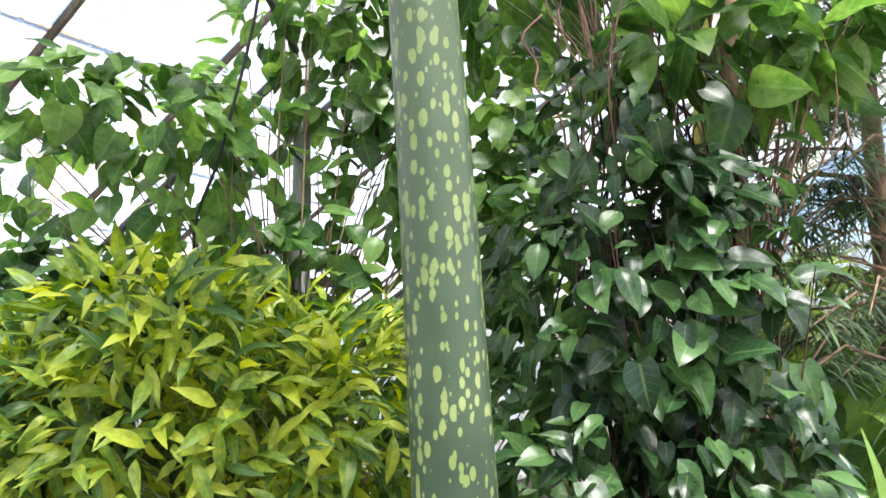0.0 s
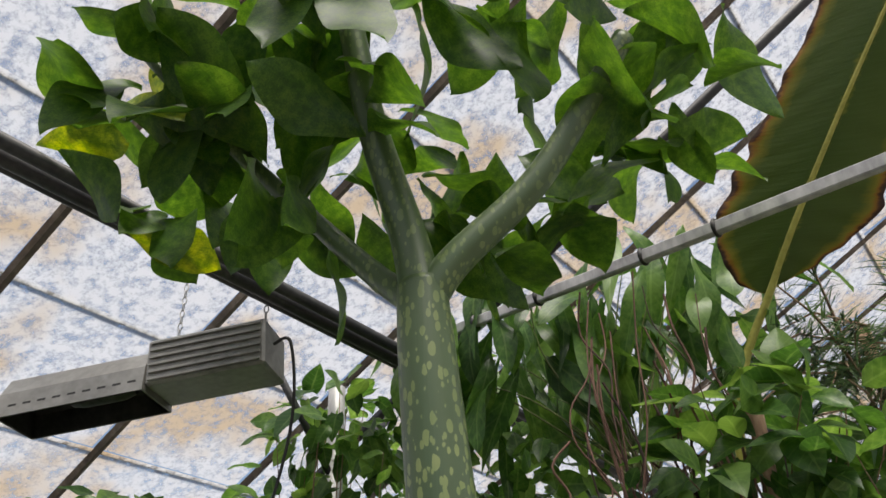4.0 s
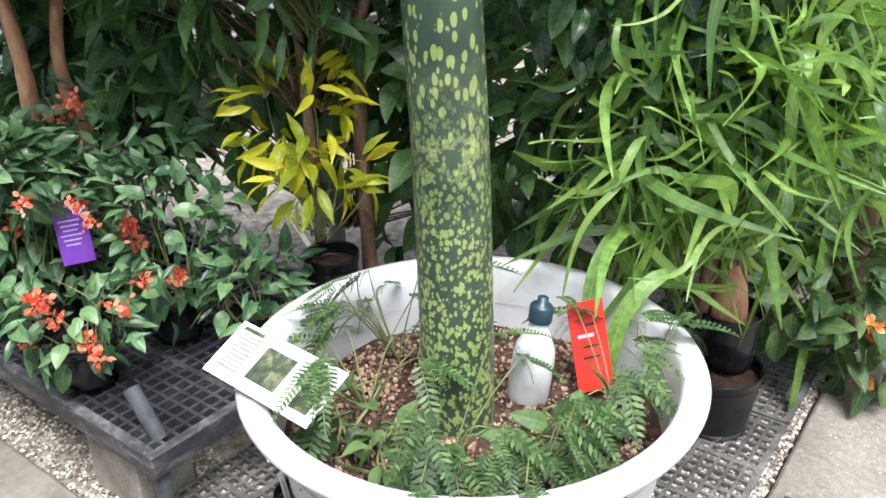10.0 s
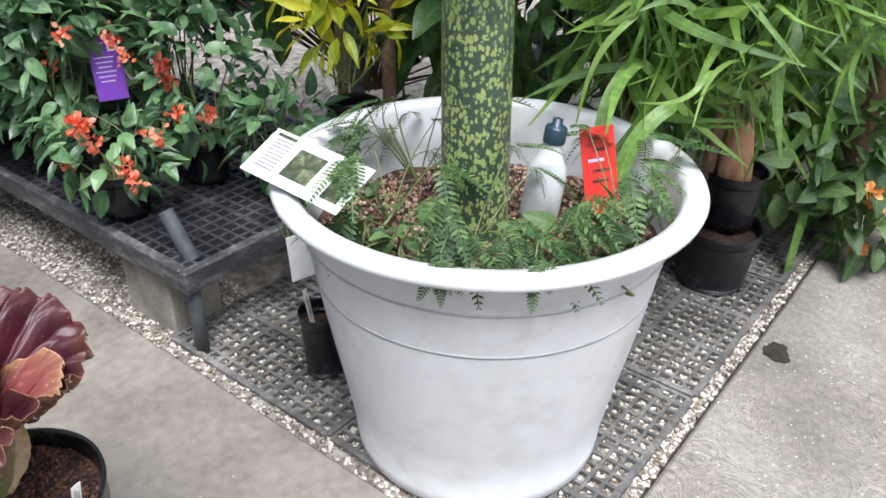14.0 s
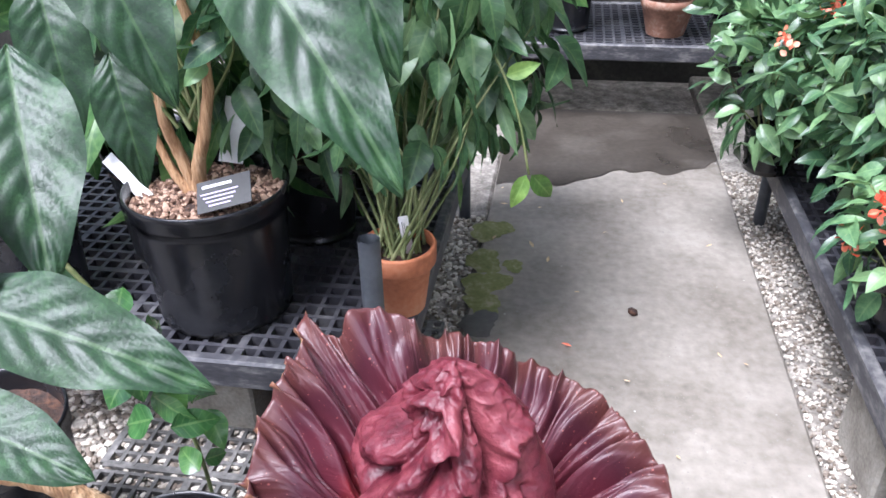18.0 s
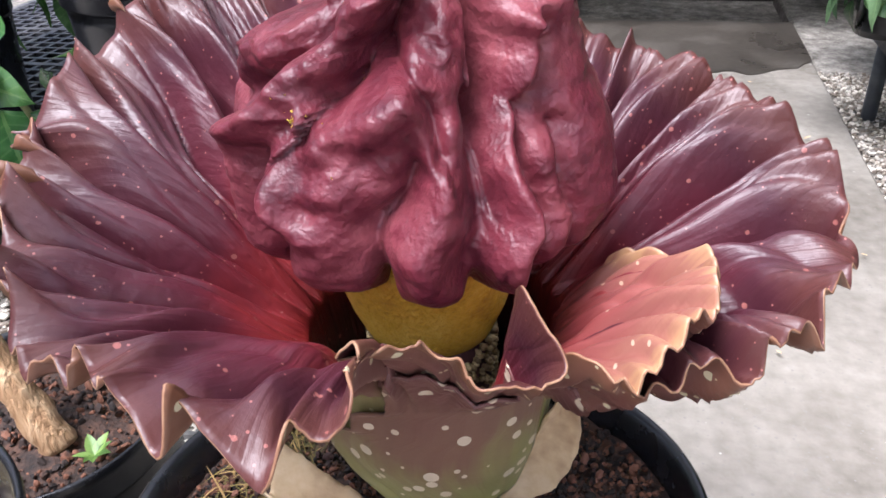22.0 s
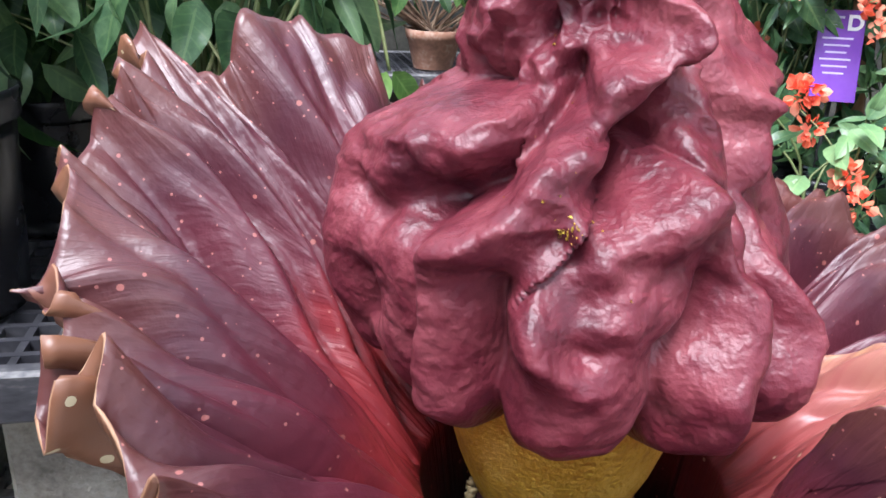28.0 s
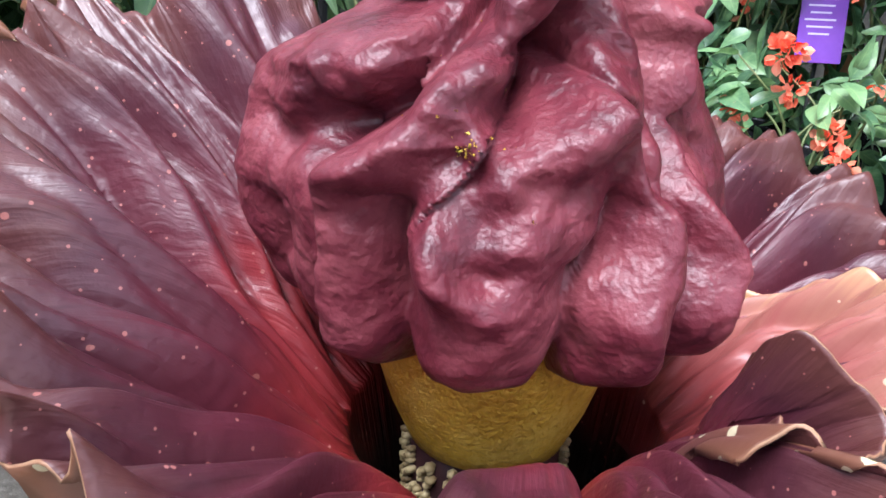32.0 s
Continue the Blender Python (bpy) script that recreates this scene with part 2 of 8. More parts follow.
def surface(name, colours, scale=8.0, fine=60.0, rough=(0.5, 0.7), bump=0.2, bump_scale=None, metal=0.0, spec=0.5, island=0.0, obj=0.0,
            leaf=0.0, glow=None, stretch=(1, 1, 1), spots=None, coat=0.0, generated=False, dist=0.002, trans=None):
    """Colours mixed by noise of two sizes, with bump, wear and, for leaves, light shining through."""
    m, nt, N, L = nodes_of(name)
    out = N.new("ShaderNodeOutputMaterial")
    bs = N.new("ShaderNodeBsdfPrincipled")
    tc = N.new("ShaderNodeTexCoord")
    mp = N.new("ShaderNodeMapping")
    mp.inputs["Scale"].default_value = stretch
    L.new(tc.outputs["Generated" if generated else "Object"], mp.inputs[0])
    n1 = N.new("ShaderNodeTexNoise")
    n1.inputs["Scale"].default_value, n1.inputs["Detail"].default_value, n1.inputs["Roughness"].default_value = scale, 6, 0.6
    n2 = N.new("ShaderNodeTexNoise")
    n2.inputs["Scale"].default_value, n2.inputs["Detail"].default_value = fine, 4
    L.new(mp.outputs[0], n1.inputs[0])
    L.new(mp.outputs[0], n2.inputs[0])
    mix = N.new("ShaderNodeMath")
    mix.operation = "MULTIPLY_ADD"
    L.new(n2.outputs[0], mix.inputs[0])
    mix.inputs[1].default_value = 0.45
    sub = N.new("ShaderNodeMath")
    sub.operation = "MULTIPLY_ADD"
    L.new(n1.outputs[0], sub.inputs[0])
    sub.inputs[1].default_value, sub.inputs[2].default_value = 1.0, -0.22
    L.new(sub.outputs[0], mix.inputs[2])
    fac = mix
    if island or obj:
        src = N.new("ShaderNodeNewGeometry") if island else N.new("ShaderNodeObjectInfo")
        add = N.new("ShaderNodeMath")
        add.operation = "MULTIPLY_ADD"
        L.new(src.outputs["Random Per Island" if island else "Random"], add.inputs[0])
        add.inputs[1].default_value = island or obj
        off = N.new("ShaderNodeMath")
        off.operation = "SUBTRACT"
        L.new(mix.outputs[0], off.inputs[0])
        off.inputs[1].default_value = (island or obj) / 2
        L.new(off.outputs[0], add.inputs[2])
        fac = add
    ramp = N.new("ShaderNodeValToRGB")
    el = ramp.color_ramp.elements
    lo, hi = 0.28, 0.72
    for i, c in enumerate(colours):
        p = lo + (hi - lo) * i / max(1, len(colours) - 1)
        e = el[i] if i < 2 else el.new(p)
        e.position, e.color = p, rgb(c)
    L.new(fac.outputs[0], ramp.inputs[0])
    col = ramp.outputs[0]
    if spots:
        for sc, size, c in spots:
            vo = N.new("ShaderNodeTexVoronoi")
            vo.inputs["Scale"].default_value = sc
            L.new(mp.outputs[0], vo.inputs[0])
            nz = N.new("ShaderNodeTexNoise")
            nz.inputs["Scale"].default_value = sc * 0.8
            L.new(mp.outputs[0], nz.inputs[0])
            sm = N.new("ShaderNodeMath")
            sm.operation = "MULTIPLY_ADD"
            L.new(nz.outputs[0], sm.inputs[0])
            sm.inputs[1].default_value = 0.5
            L.new(vo.outputs["Distance"], sm.inputs[2])
            lt = N.new("ShaderNodeMapRange")
            lt.inputs["From Min"].default_value, lt.inputs["From Max"].default_value = size + 0.27, size + 0.2
            L.new(sm.outputs[0], lt.inputs[0])
            mx = N.new("ShaderNodeMix")
            mx.data_type = "RGBA"
            L.new(lt.outputs[0], mx.inputs["Factor"])
            L.new(col, mx.inputs["A"])
            mx.inputs["B"].default_value = rgb(c)
            col = mx.outputs["Result"]
    if leaf:
        col = ribbed(N, L, col)
    L.new(col, bs.inputs["Base Color"])
    rr = N.new("ShaderNodeMapRange")
    rr.inputs["To Min"].default_value, rr.inputs["To Max"].default_value = rough
    L.new(n1.outputs[0], rr.inputs[0])
    L.new(rr.outputs[0], bs.inputs["Roughness"])
    bs.inputs["Metallic"].default_value = metal
    bs.inputs["Specular IOR Level"].default_value = spec
    bs.inputs["Coat Weight"].default_value = coat
    if trans:
        bs.inputs["Transmission Weight"].default_value = trans
    if bump:
        bp = N.new("ShaderNodeBump")
        bp.inputs["Strength"].default_value, bp.inputs["Distance"].default_value = bump, dist
        if bump_scale:
            n3 = N.new("ShaderNodeTexNoise")
            n3.inputs["Scale"].default_value, n3.inputs["Detail"].default_value = bump_scale, 5
            L.new(mp.outputs[0], n3.inputs[0])
            L.new(n3.outputs[0], bp.inputs["Height"])
        else:
            L.new(mix.outputs[0], bp.inputs["Height"])
        L.new(bp.outputs[0], bs.inputs["Normal"])
    res = bs.outputs[0]
    if leaf:
        tr = N.new("ShaderNodeBsdfTranslucent")
        hs = N.new("ShaderNodeHueSaturation")
        hs.inputs["Saturation"].default_value, hs.inputs["Value"].default_value = 1.15, 1.6
        hs.inputs["Hue"].default_value = 0.485
        L.new(col, hs.inputs["Color"])
        L.new(hs.outputs[0], tr.inputs[0])
        ms = N.new("ShaderNodeMixShader")
        ms.inputs[0].default_value = leaf
        L.new(res, ms.inputs[1])
        L.new(tr.outputs[0], ms.inputs[2])
        res = ms.outputs[0]
    L.new(res, out.inputs[0])
    return m


def leafy(name, dark, mid, light, gloss=0.4, leaf=0.3, scale=9, island=0.5):
    return surface(name, [dark, mid, light], scale=scale, fine=70, rough=(gloss - 0.1, gloss + 0.15), bump=0.25, island=island, leaf=leaf, spec=0.5, dist=0.004)

M_CONC = surface("concrete", [(0.14, 0.125, 0.102), (0.24, 0.217, 0.182), (0.33, 0.305, 0.263)], scale=2.6, fine=48, rough=(0.75, 0.95), bump=0.8, bump_scale=75, dist=0.006,
                 spots=[(2.3, 0.03, (0.19, 0.17, 0.145)), (31.0, 0.0, (0.55, 0.53, 0.49)), (95.0, 0.20, (0.19, 0.175, 0.15)), (62.0, 0.14, (0.50, 0.48, 0.44)), (170.0, 0.27, (0.2, 0.187, 0.165)), (7.0, 0.0, (0.24, 0.215, 0.18))])


def broomed(m):
    """Short brush strokes dragged through the setting cement, curving with the sweep of the arm."""
    N, L = m.node_tree.nodes, m.node_tree.links
    bs = next(n for n in N if n.type == "BSDF_PRINCIPLED")
    tc = N.new("ShaderNodeTexCoord")
    turn = N.new("ShaderNodeTexNoise")
    turn.inputs["Scale"].default_value, turn.inputs["Detail"].default_value = 2.2, 2
    L.new(tc.outputs["Object"], turn.inputs[0])
    ang = N.new("ShaderNodeMath")
    ang.operation = "MULTIPLY"
    L.new(turn.outputs[0], ang.inputs[0])
    ang.inputs[1].default_value = 3.4
    rot = N.new("ShaderNodeVectorRotate")
    rot.rotation_type = "Z_AXIS"
    L.new(tc.outputs["Object"], rot.inputs["Vector"])
    L.new(ang.outputs[0], rot.inputs["Angle"])
    mp = N.new("ShaderNodeMapping")
    mp.inputs["Scale"].default_value = (260, 75, 1)
    L.new(rot.outputs[0], mp.inputs[0])
    st = N.new("ShaderNodeTexNoise")
    st.inputs["Scale"].default_value, st.inputs["Detail"].default_value, st.inputs["Roughness"].default_value = 1.0, 3, 0.6
    L.new(mp.outputs[0], st.inputs[0])
    mr = N.new("ShaderNodeMapRange")
    mr.inputs["From Min"].default_value, mr.inputs["From Max"].default_value, mr.inputs["To Min"].default_value, mr.inputs["To Max"].default_value = 0.33, 0.62, 0.42, 1.2
    L.new(st.outputs[0], mr.inputs[0])
    mx = N.new("ShaderNodeMix")
    mx.data_type, mx.blend_type = "RGBA", "MULTIPLY"
    mx.inputs["Factor"].default_value = 0.85
    L.new(bs.inputs["Base Color"].links[0].from_socket, mx.inputs["A"])
    L.new(mr.outputs[0], mx.inputs["B"])
    L.new(mx.outputs["Result"], bs.inputs["Base Color"])
    bp = N.new("ShaderNodeBump")
    bp.inputs["Strength"].default_value, bp.inputs["Distance"].default_value = 0.5, 0.004
    L.new(st.outputs[0], bp.inputs["Height"])
    L.new(bs.inputs["Normal"].links[0].from_socket, bp.inputs["Normal"])
    L.new(bp.outputs[0], bs.inputs["Normal"])
    return m


M_SMOOTHC = surface("trowelled_concrete", [(0.13, 0.114, 0.091), (0.21, 0.189, 0.158), (0.285, 0.26, 0.222)], scale=3.2, fine=40, rough=(0.7, 0.9), bump=0.5, bump_scale=60, dist=0.004,
                    spots=[(2.3, 0.03, (0.22, 0.195, 0.16)), (31.0, 0.0, (0.5, 0.48, 0.44)), (95.0, 0.16, (0.2, 0.185, 0.16)), (7.0, 0.0, (0.25, 0.225, 0.19))])
broomed(M_CONC)
# wet concrete, its colour darkened again for shade at the aisle's end
M_WETSHADE = surface("wet_shaded_concrete", [(0.03, 0.026, 0.021), (0.058, 0.05, 0.041), (0.09, 0.08, 0.067)], scale=3, fine=50, rough=(0.15, 0.5), bump=0.25, bump_scale=80)
M_MOSS = surface("moss_stain", [(0.1, 0.115, 0.035), (0.17, 0.18, 0.06), (0.3, 0.28, 0.18)], scale=14, fine=90, rough=(0.8, 1), bump=0.3)
M_SOILBED = surface("gravel_bed", [(0.09, 0.08, 0.065), (0.22, 0.20, 0.17), (0.40, 0.37, 0.32)], scale=25, fine=140, rough=(0.8, 1), bump=0.6, dist=0.006)
M_STONE = surface("gravel_stones", [(0.16, 0.13, 0.1), (0.36, 0.32, 0.26), (0.62, 0.57, 0.49)], scale=40, fine=200, rough=(0.6, 0.9), bump=0.2, island=0.9)
M_BLACKP = surface("black_plastic", [(0.005, 0.0055, 0.007), (0.009, 0.0095, 0.011), (0.02, 0.021, 0.024)], scale=7, fine=60, rough=(0.17, 0.36), bump=0.08, bump_scale=40, spots=[(17.0, -0.09, (0.12, 0.12, 0.11))])
M_BENCH = surface("bench_plastic", [(0.018, 0.018, 0.022), (0.033, 0.033, 0.039), (0.085, 0.083, 0.085)], scale=9, fine=80, rough=(0.35, 0.65), bump=0.12, bump_scale=60)
M_BENCHRIM = surface("bench_rim", [(0.022, 0.022, 0.027), (0.05, 0.05, 0.056), (0.17, 0.165, 0.16)], scale=11, fine=60, rough=(0.4, 0.7), bump=0.15, stretch=(1, 1, 3))
M_GRATE = surface("floor_grating", [(0.045, 0.044, 0.042), (0.11, 0.107, 0.10), (0.25, 0.24, 0.225)], scale=8, fine=90, rough=(0.55, 0.85), bump=0.2)
M_PIPE = surface("grey_pipe", [(0.045, 0.05, 0.058), (0.075, 0.083, 0.093), (0.11, 0.12, 0.13)], scale=10, fine=60, rough=(0.4, 0.6), bump=0.06)
M_BLOCK = surface("cinder_block", [(0.15, 0.135, 0.11), (0.27, 0.25, 0.21), (0.38, 0.36, 0.31)], scale=9, fine=120, rough=(0.85, 1), bump=0.6, bump_scale=140, dist=0.006)
M_WHITE = surface("white_planter", [(0.48, 0.485, 0.475), (0.585, 0.595, 0.595), (0.64, 0.65, 0.655)], scale=5, fine=26, rough=(0.22, 0.4), bump=0.05, bump_scale=9, spots=[(26.0, -0.02, (0.25, 0.23, 0.2)), (60.0, 0.0, (0.36, 0.34, 0.31)), (9.0, -0.06, (0.55, 0.53, 0.49))])
M_WHITELINE = surface("planter_groove", [(0.28, 0.28, 0.28), (0.4, 0.4, 0.4), (0.46, 0.46, 0.46)], scale=6, rough=(0.4, 0.6), bump=0.05)
M_SOIL = surface("potting_soil", [(0.012, 0.007, 0.005), (0.045, 0.024, 0.016), (0.12, 0.055, 0.032)], scale=45, fine=190, rough=(0.75, 1), bump=0.8, dist=0.008)
M_CHIP = surface("soil_chips", [(0.012, 0.007, 0.005), (0.035, 0.018, 0.012), (0.15, 0.06, 0.032)], scale=60, fine=220, rough=(0.7, 0.95), bump=0.4, island=0.95)
M_LAVA = surface("lava_stones", [(0.031, 0.012, 0.009), (0.099, 0.034, 0.019), (0.186, 0.081, 0.050)], scale=70, fine=220, rough=(0.75, 0.95), bump=0.4, island=0.9)
M_MOSSFIBRE = surface("moss_fibre", [(0.06, 0.05, 0.012), (0.16, 0.12, 0.03), (0.30, 0.19, 0.07)], scale=30, fine=120, rough=(0.8, 1), bump=0.2, island=0.8)
M_GRIT = surface("tan_grit", [(0.2, 0.15, 0.07), (0.38, 0.31, 0.18), (0.55, 0.49, 0.34)], scale=60, fine=200, rough=(0.8, 1), bump=0.3, island=0.8)
M_PUMICE = surface("pumice_mulch", [(0.10, 0.055, 0.035), (0.24, 0.145, 0.095), (0.42, 0.29, 0.21)], scale=60, fine=200, rough=(0.8, 1), bump=0.3, island=0.8)
M_TERRA = surface("terracotta", [(0.30, 0.10, 0.045), (0.46, 0.16, 0.07), (0.52, 0.24, 0.13)], scale=9, fine=90, rough=(0.7, 0.9), bump=0.15)
M_TERRAOLD = surface("weathered_terracotta", [(0.16, 0.08, 0.05), (0.28, 0.14, 0.09), (0.44, 0.33, 0.26)], scale=12, fine=70, rough=(0.8, 1), bump=0.2)
M_PAPER = surface("white_label", [(0.70, 0.69, 0.65), (0.8, 0.795, 0.77), (0.83, 0.83, 0.81)], scale=6, fine=60, rough=(0.35, 0.5), bump=0.02)
M_PRINT = surface("print_grey", [(0.09, 0.09, 0.09), (0.15, 0.15, 0.15), (0.2, 0.2, 0.2)], scale=30, rough=(0.5, 0.6), bump=0)
M_PHOTO = surface("printed_photo", [(0.015, 0.02, 0.015), (0.05, 0.07, 0.035), (0.2, 0.21, 0.12)], scale=45, fine=120, rough=(0.3, 0.4), bump=0)
M_DARKLABEL = surface("dark_plaque", [(0.025, 0.026, 0.026), (0.035, 0.036, 0.036), (0.05, 0.05, 0.05)], scale=20, rough=(0.6, 0.75), bump=0.02)
M_PURPLE = surface("purple_sign", [(0.13, 0.028, 0.33), (0.155, 0.035, 0.38), (0.18, 0.05, 0.42)], scale=5, rough=(0.3, 0.42), bump=0.02)
M_INK = surface("white_ink", [(0.75, 0.74, 0.78), (0.8, 0.8, 0.82), (0.82, 0.82, 0.84)], scale=20, rough=(0.5, 0.6), bump=0)
M_INKSOFT = surface("pale_purple_ink", [(0.5, 0.42, 0.66), (0.56, 0.48, 0.7), (0.6, 0.52, 0.74)], scale=20, rough=(0.5, 0.6), bump=0)
M_RED = surface("red_card", [(0.50, 0.02, 0.012), (0.62, 0.03, 0.02), (0.66, 0.05, 0.035)], scale=6, rough=(0.4, 0.5), bump=0.03)
M_BOTTLE = surface("bottle_plastic", [(0.58, 0.6, 0.6), (0.68, 0.7, 0.7), (0.75, 0.76, 0.76)], scale=5, rough=(0.25, 0.35), bump=0.03, leaf=0.25)
M_CAP = surface("bottle_cap", [(0.012, 0.03, 0.045), (0.02, 0.045, 0.065), (0.03, 0.06, 0.08)], scale=8, rough=(0.3, 0.45), bump=0.05)
M_STEEL = surface("galvanised_steel", [(0.22, 0.22, 0.22), (0.36, 0.36, 0.36), (0.5, 0.5, 0.49)], scale=6, fine=60, rough=(0.38, 0.6), bump=0.08, metal=0.75)
M_POST = surface("painted_post", [(0.22, 0.22, 0.23), (0.42, 0.42, 0.43), (0.6, 0.6, 0.6)], scale=9, fine=50, rough=(0.35, 0.6), bump=0.15, metal=0.35, stretch=(1, 1, 0.4))
M_RUST = surface("roof_bar", [(0.05, 0.036, 0.027), (0.10, 0.075, 0.055), (0.2, 0.16, 0.125)], scale=8, fine=60, rough=(0.6, 0.9), bump=0.3)
M_DARKPIPE = surface("dark_pipes", [(0.012, 0.013, 0.016), (0.025, 0.026, 0.03), (0.06, 0.06, 0.062)], scale=6, fine=60, rough=(0.4, 0.65), bump=0.1)
M_LAMP = surface("lamp_housing", [(0.17, 0.168, 0.16), (0.26, 0.257, 0.245), (0.34, 0.335, 0.32)], scale=5, fine=50, rough=(0.35, 0.5), bump=0.04, metal=0.5)
M_LAMPIN = surface("lamp_reflector", [(0.03, 0.03, 0.03), (0.06, 0.06, 0.058), (0.11, 0.11, 0.105)], scale=8, rough=(0.25, 0.4), bump=0.05, metal=0.7)
M_CABLE = surface("black_cable", [(0.008, 0.008, 0.009), (0.013, 0.013, 0.014), (0.02, 0.02, 0.02)], scale=20, rough=(0.4, 0.6), bump=0)
M_BARK = surface("brown_bark", [(0.10, 0.058, 0.036), (0.23, 0.14, 0.09), (0.38, 0.27, 0.19)], scale=16, fine=90, rough=(0.75, 0.95), bump=0.6, dist=0.006, stretch=(1, 1, 0.4))
M_ORANGEBARK = surface("orange_bark", [(0.26, 0.12, 0.06), (0.45, 0.24, 0.13), (0.56, 0.37, 0.23)], scale=18, fine=80, rough=(0.7, 0.9), bump=0.5, dist=0.006, stretch=(1, 1, 0.3))
M_ROOT = surface("aerial_roots", [(0.03, 0.014, 0.011), (0.08, 0.038, 0.027), (0.19, 0.10, 0.075)], scale=12, fine=90, rough=(0.7, 0.9), bump=0.4, island=0.6)
M_TWIG = surface("green_twig", [(0.06, 0.09, 0.025), (0.13, 0.16, 0.055), (0.23, 0.24, 0.11)], scale=16, fine=90, rough=(0.5, 0.7), bump=0.2)
M_STRAWSTEM = surface("dry_stem", [(0.20, 0.10, 0.045), (0.42, 0.25, 0.125), (0.60, 0.42, 0.25)], scale=20, fine=90, rough=(0.7, 0.95), bump=0.9, dist=0.008, stretch=(3, 3, 0.35))
M_HUSK = surface("dry_husk", [(0.30, 0.19, 0.10), (0.52, 0.38, 0.22), (0.66, 0.53, 0.35)], scale=14, fine=80, rough=(0.7, 0.9), bump=0.5, dist=0.005, stretch=(1, 1, 1))

L_VINE = leafy("round_vine_leaf", (0.03, 0.08, 0.02), (0.07, 0.16, 0.036), (0.16, 0.28, 0.07), gloss=0.34, leaf=0.5)
L_HEART = leafy("vine_leaf", (0.011, 0.034, 0.012), (0.027, 0.07, 0.023), (0.08, 0.165, 0.05), gloss=0.27, leaf=0.28)
L_DARK = leafy("dark_leaf", (0.022, 0.062, 0.02), (0.052, 0.128, 0.038), (0.12, 0.23, 0.07), gloss=0.4, leaf=0.3)
L_YELLOW = leafy("yellow_green_leaf", (0.05, 0.12, 0.02), (0.18, 0.28, 0.03), (0.46, 0.52, 0.06), gloss=0.4, leaf=0.35)
L_GOLD = leafy("golden_leaf", (0.26, 0.32, 0.018), (0.52, 0.54, 0.025), (0.72, 0.68, 0.05), gloss=0.4, leaf=0.35)
L_STRAP = leafy("strap_leaf", (0.055, 0.12, 0.026), (0.125, 0.24, 0.05), (0.25, 0.40, 0.10), gloss=0.4, leaf=0.35)
L_FERN = leafy("fern_leaflet", (0.03, 0.065, 0.022), (0.06, 0.118, 0.038), (0.13, 0.21, 0.075), gloss=0.5, leaf=0.3)
L_BED = leafy("bedding_leaf", (0.035, 0.088, 0.042), (0.078, 0.175, 0.078), (0.185, 0.32, 0.14), gloss=0.34, leaf=0.22)
L_BLUE = leafy("blue_green_leaf", (0.03, 0.07, 0.03), (0.065, 0.14, 0.06), (0.16, 0.27, 0.125), gloss=0.28, leaf=0.2)
L_QUILT = leafy("puckered_leaf", (0.022, 0.07, 0.022), (0.042, 0.12, 0.036), (0.085, 0.19, 0.055), gloss=0.2, leaf=0.22, island=0.35)
L_ARUM = leafy("arum_leaflet", (0.022, 0.06, 0.014), (0.046, 0.11, 0.02), (0.10, 0.19, 0.035), gloss=0.4, leaf=0.52)
L_FEATHER = leafy("feathery_foliage", (0.018, 0.045, 0.021), (0.045, 0.090, 0.039), (0.105, 0.180, 0.068), gloss=0.55, leaf=0.25)
L_FARGREEN = leafy("far_foliage", (0.03, 0.06, 0.014), (0.085, 0.14, 0.03), (0.2, 0.26, 0.06), gloss=0.5, leaf=0.3)
F_RED = leafy("coral_flower", (0.74, 0.15, 0.08), (0.84, 0.25, 0.14), (0.88, 0.42, 0.28), gloss=0.5, leaf=0.3)
F_ORANGE = leafy("orange_flower", (0.66, 0.22, 0.05), (0.78, 0.34, 0.10), (0.84, 0.5, 0.2), gloss=0.5, leaf=0.3)


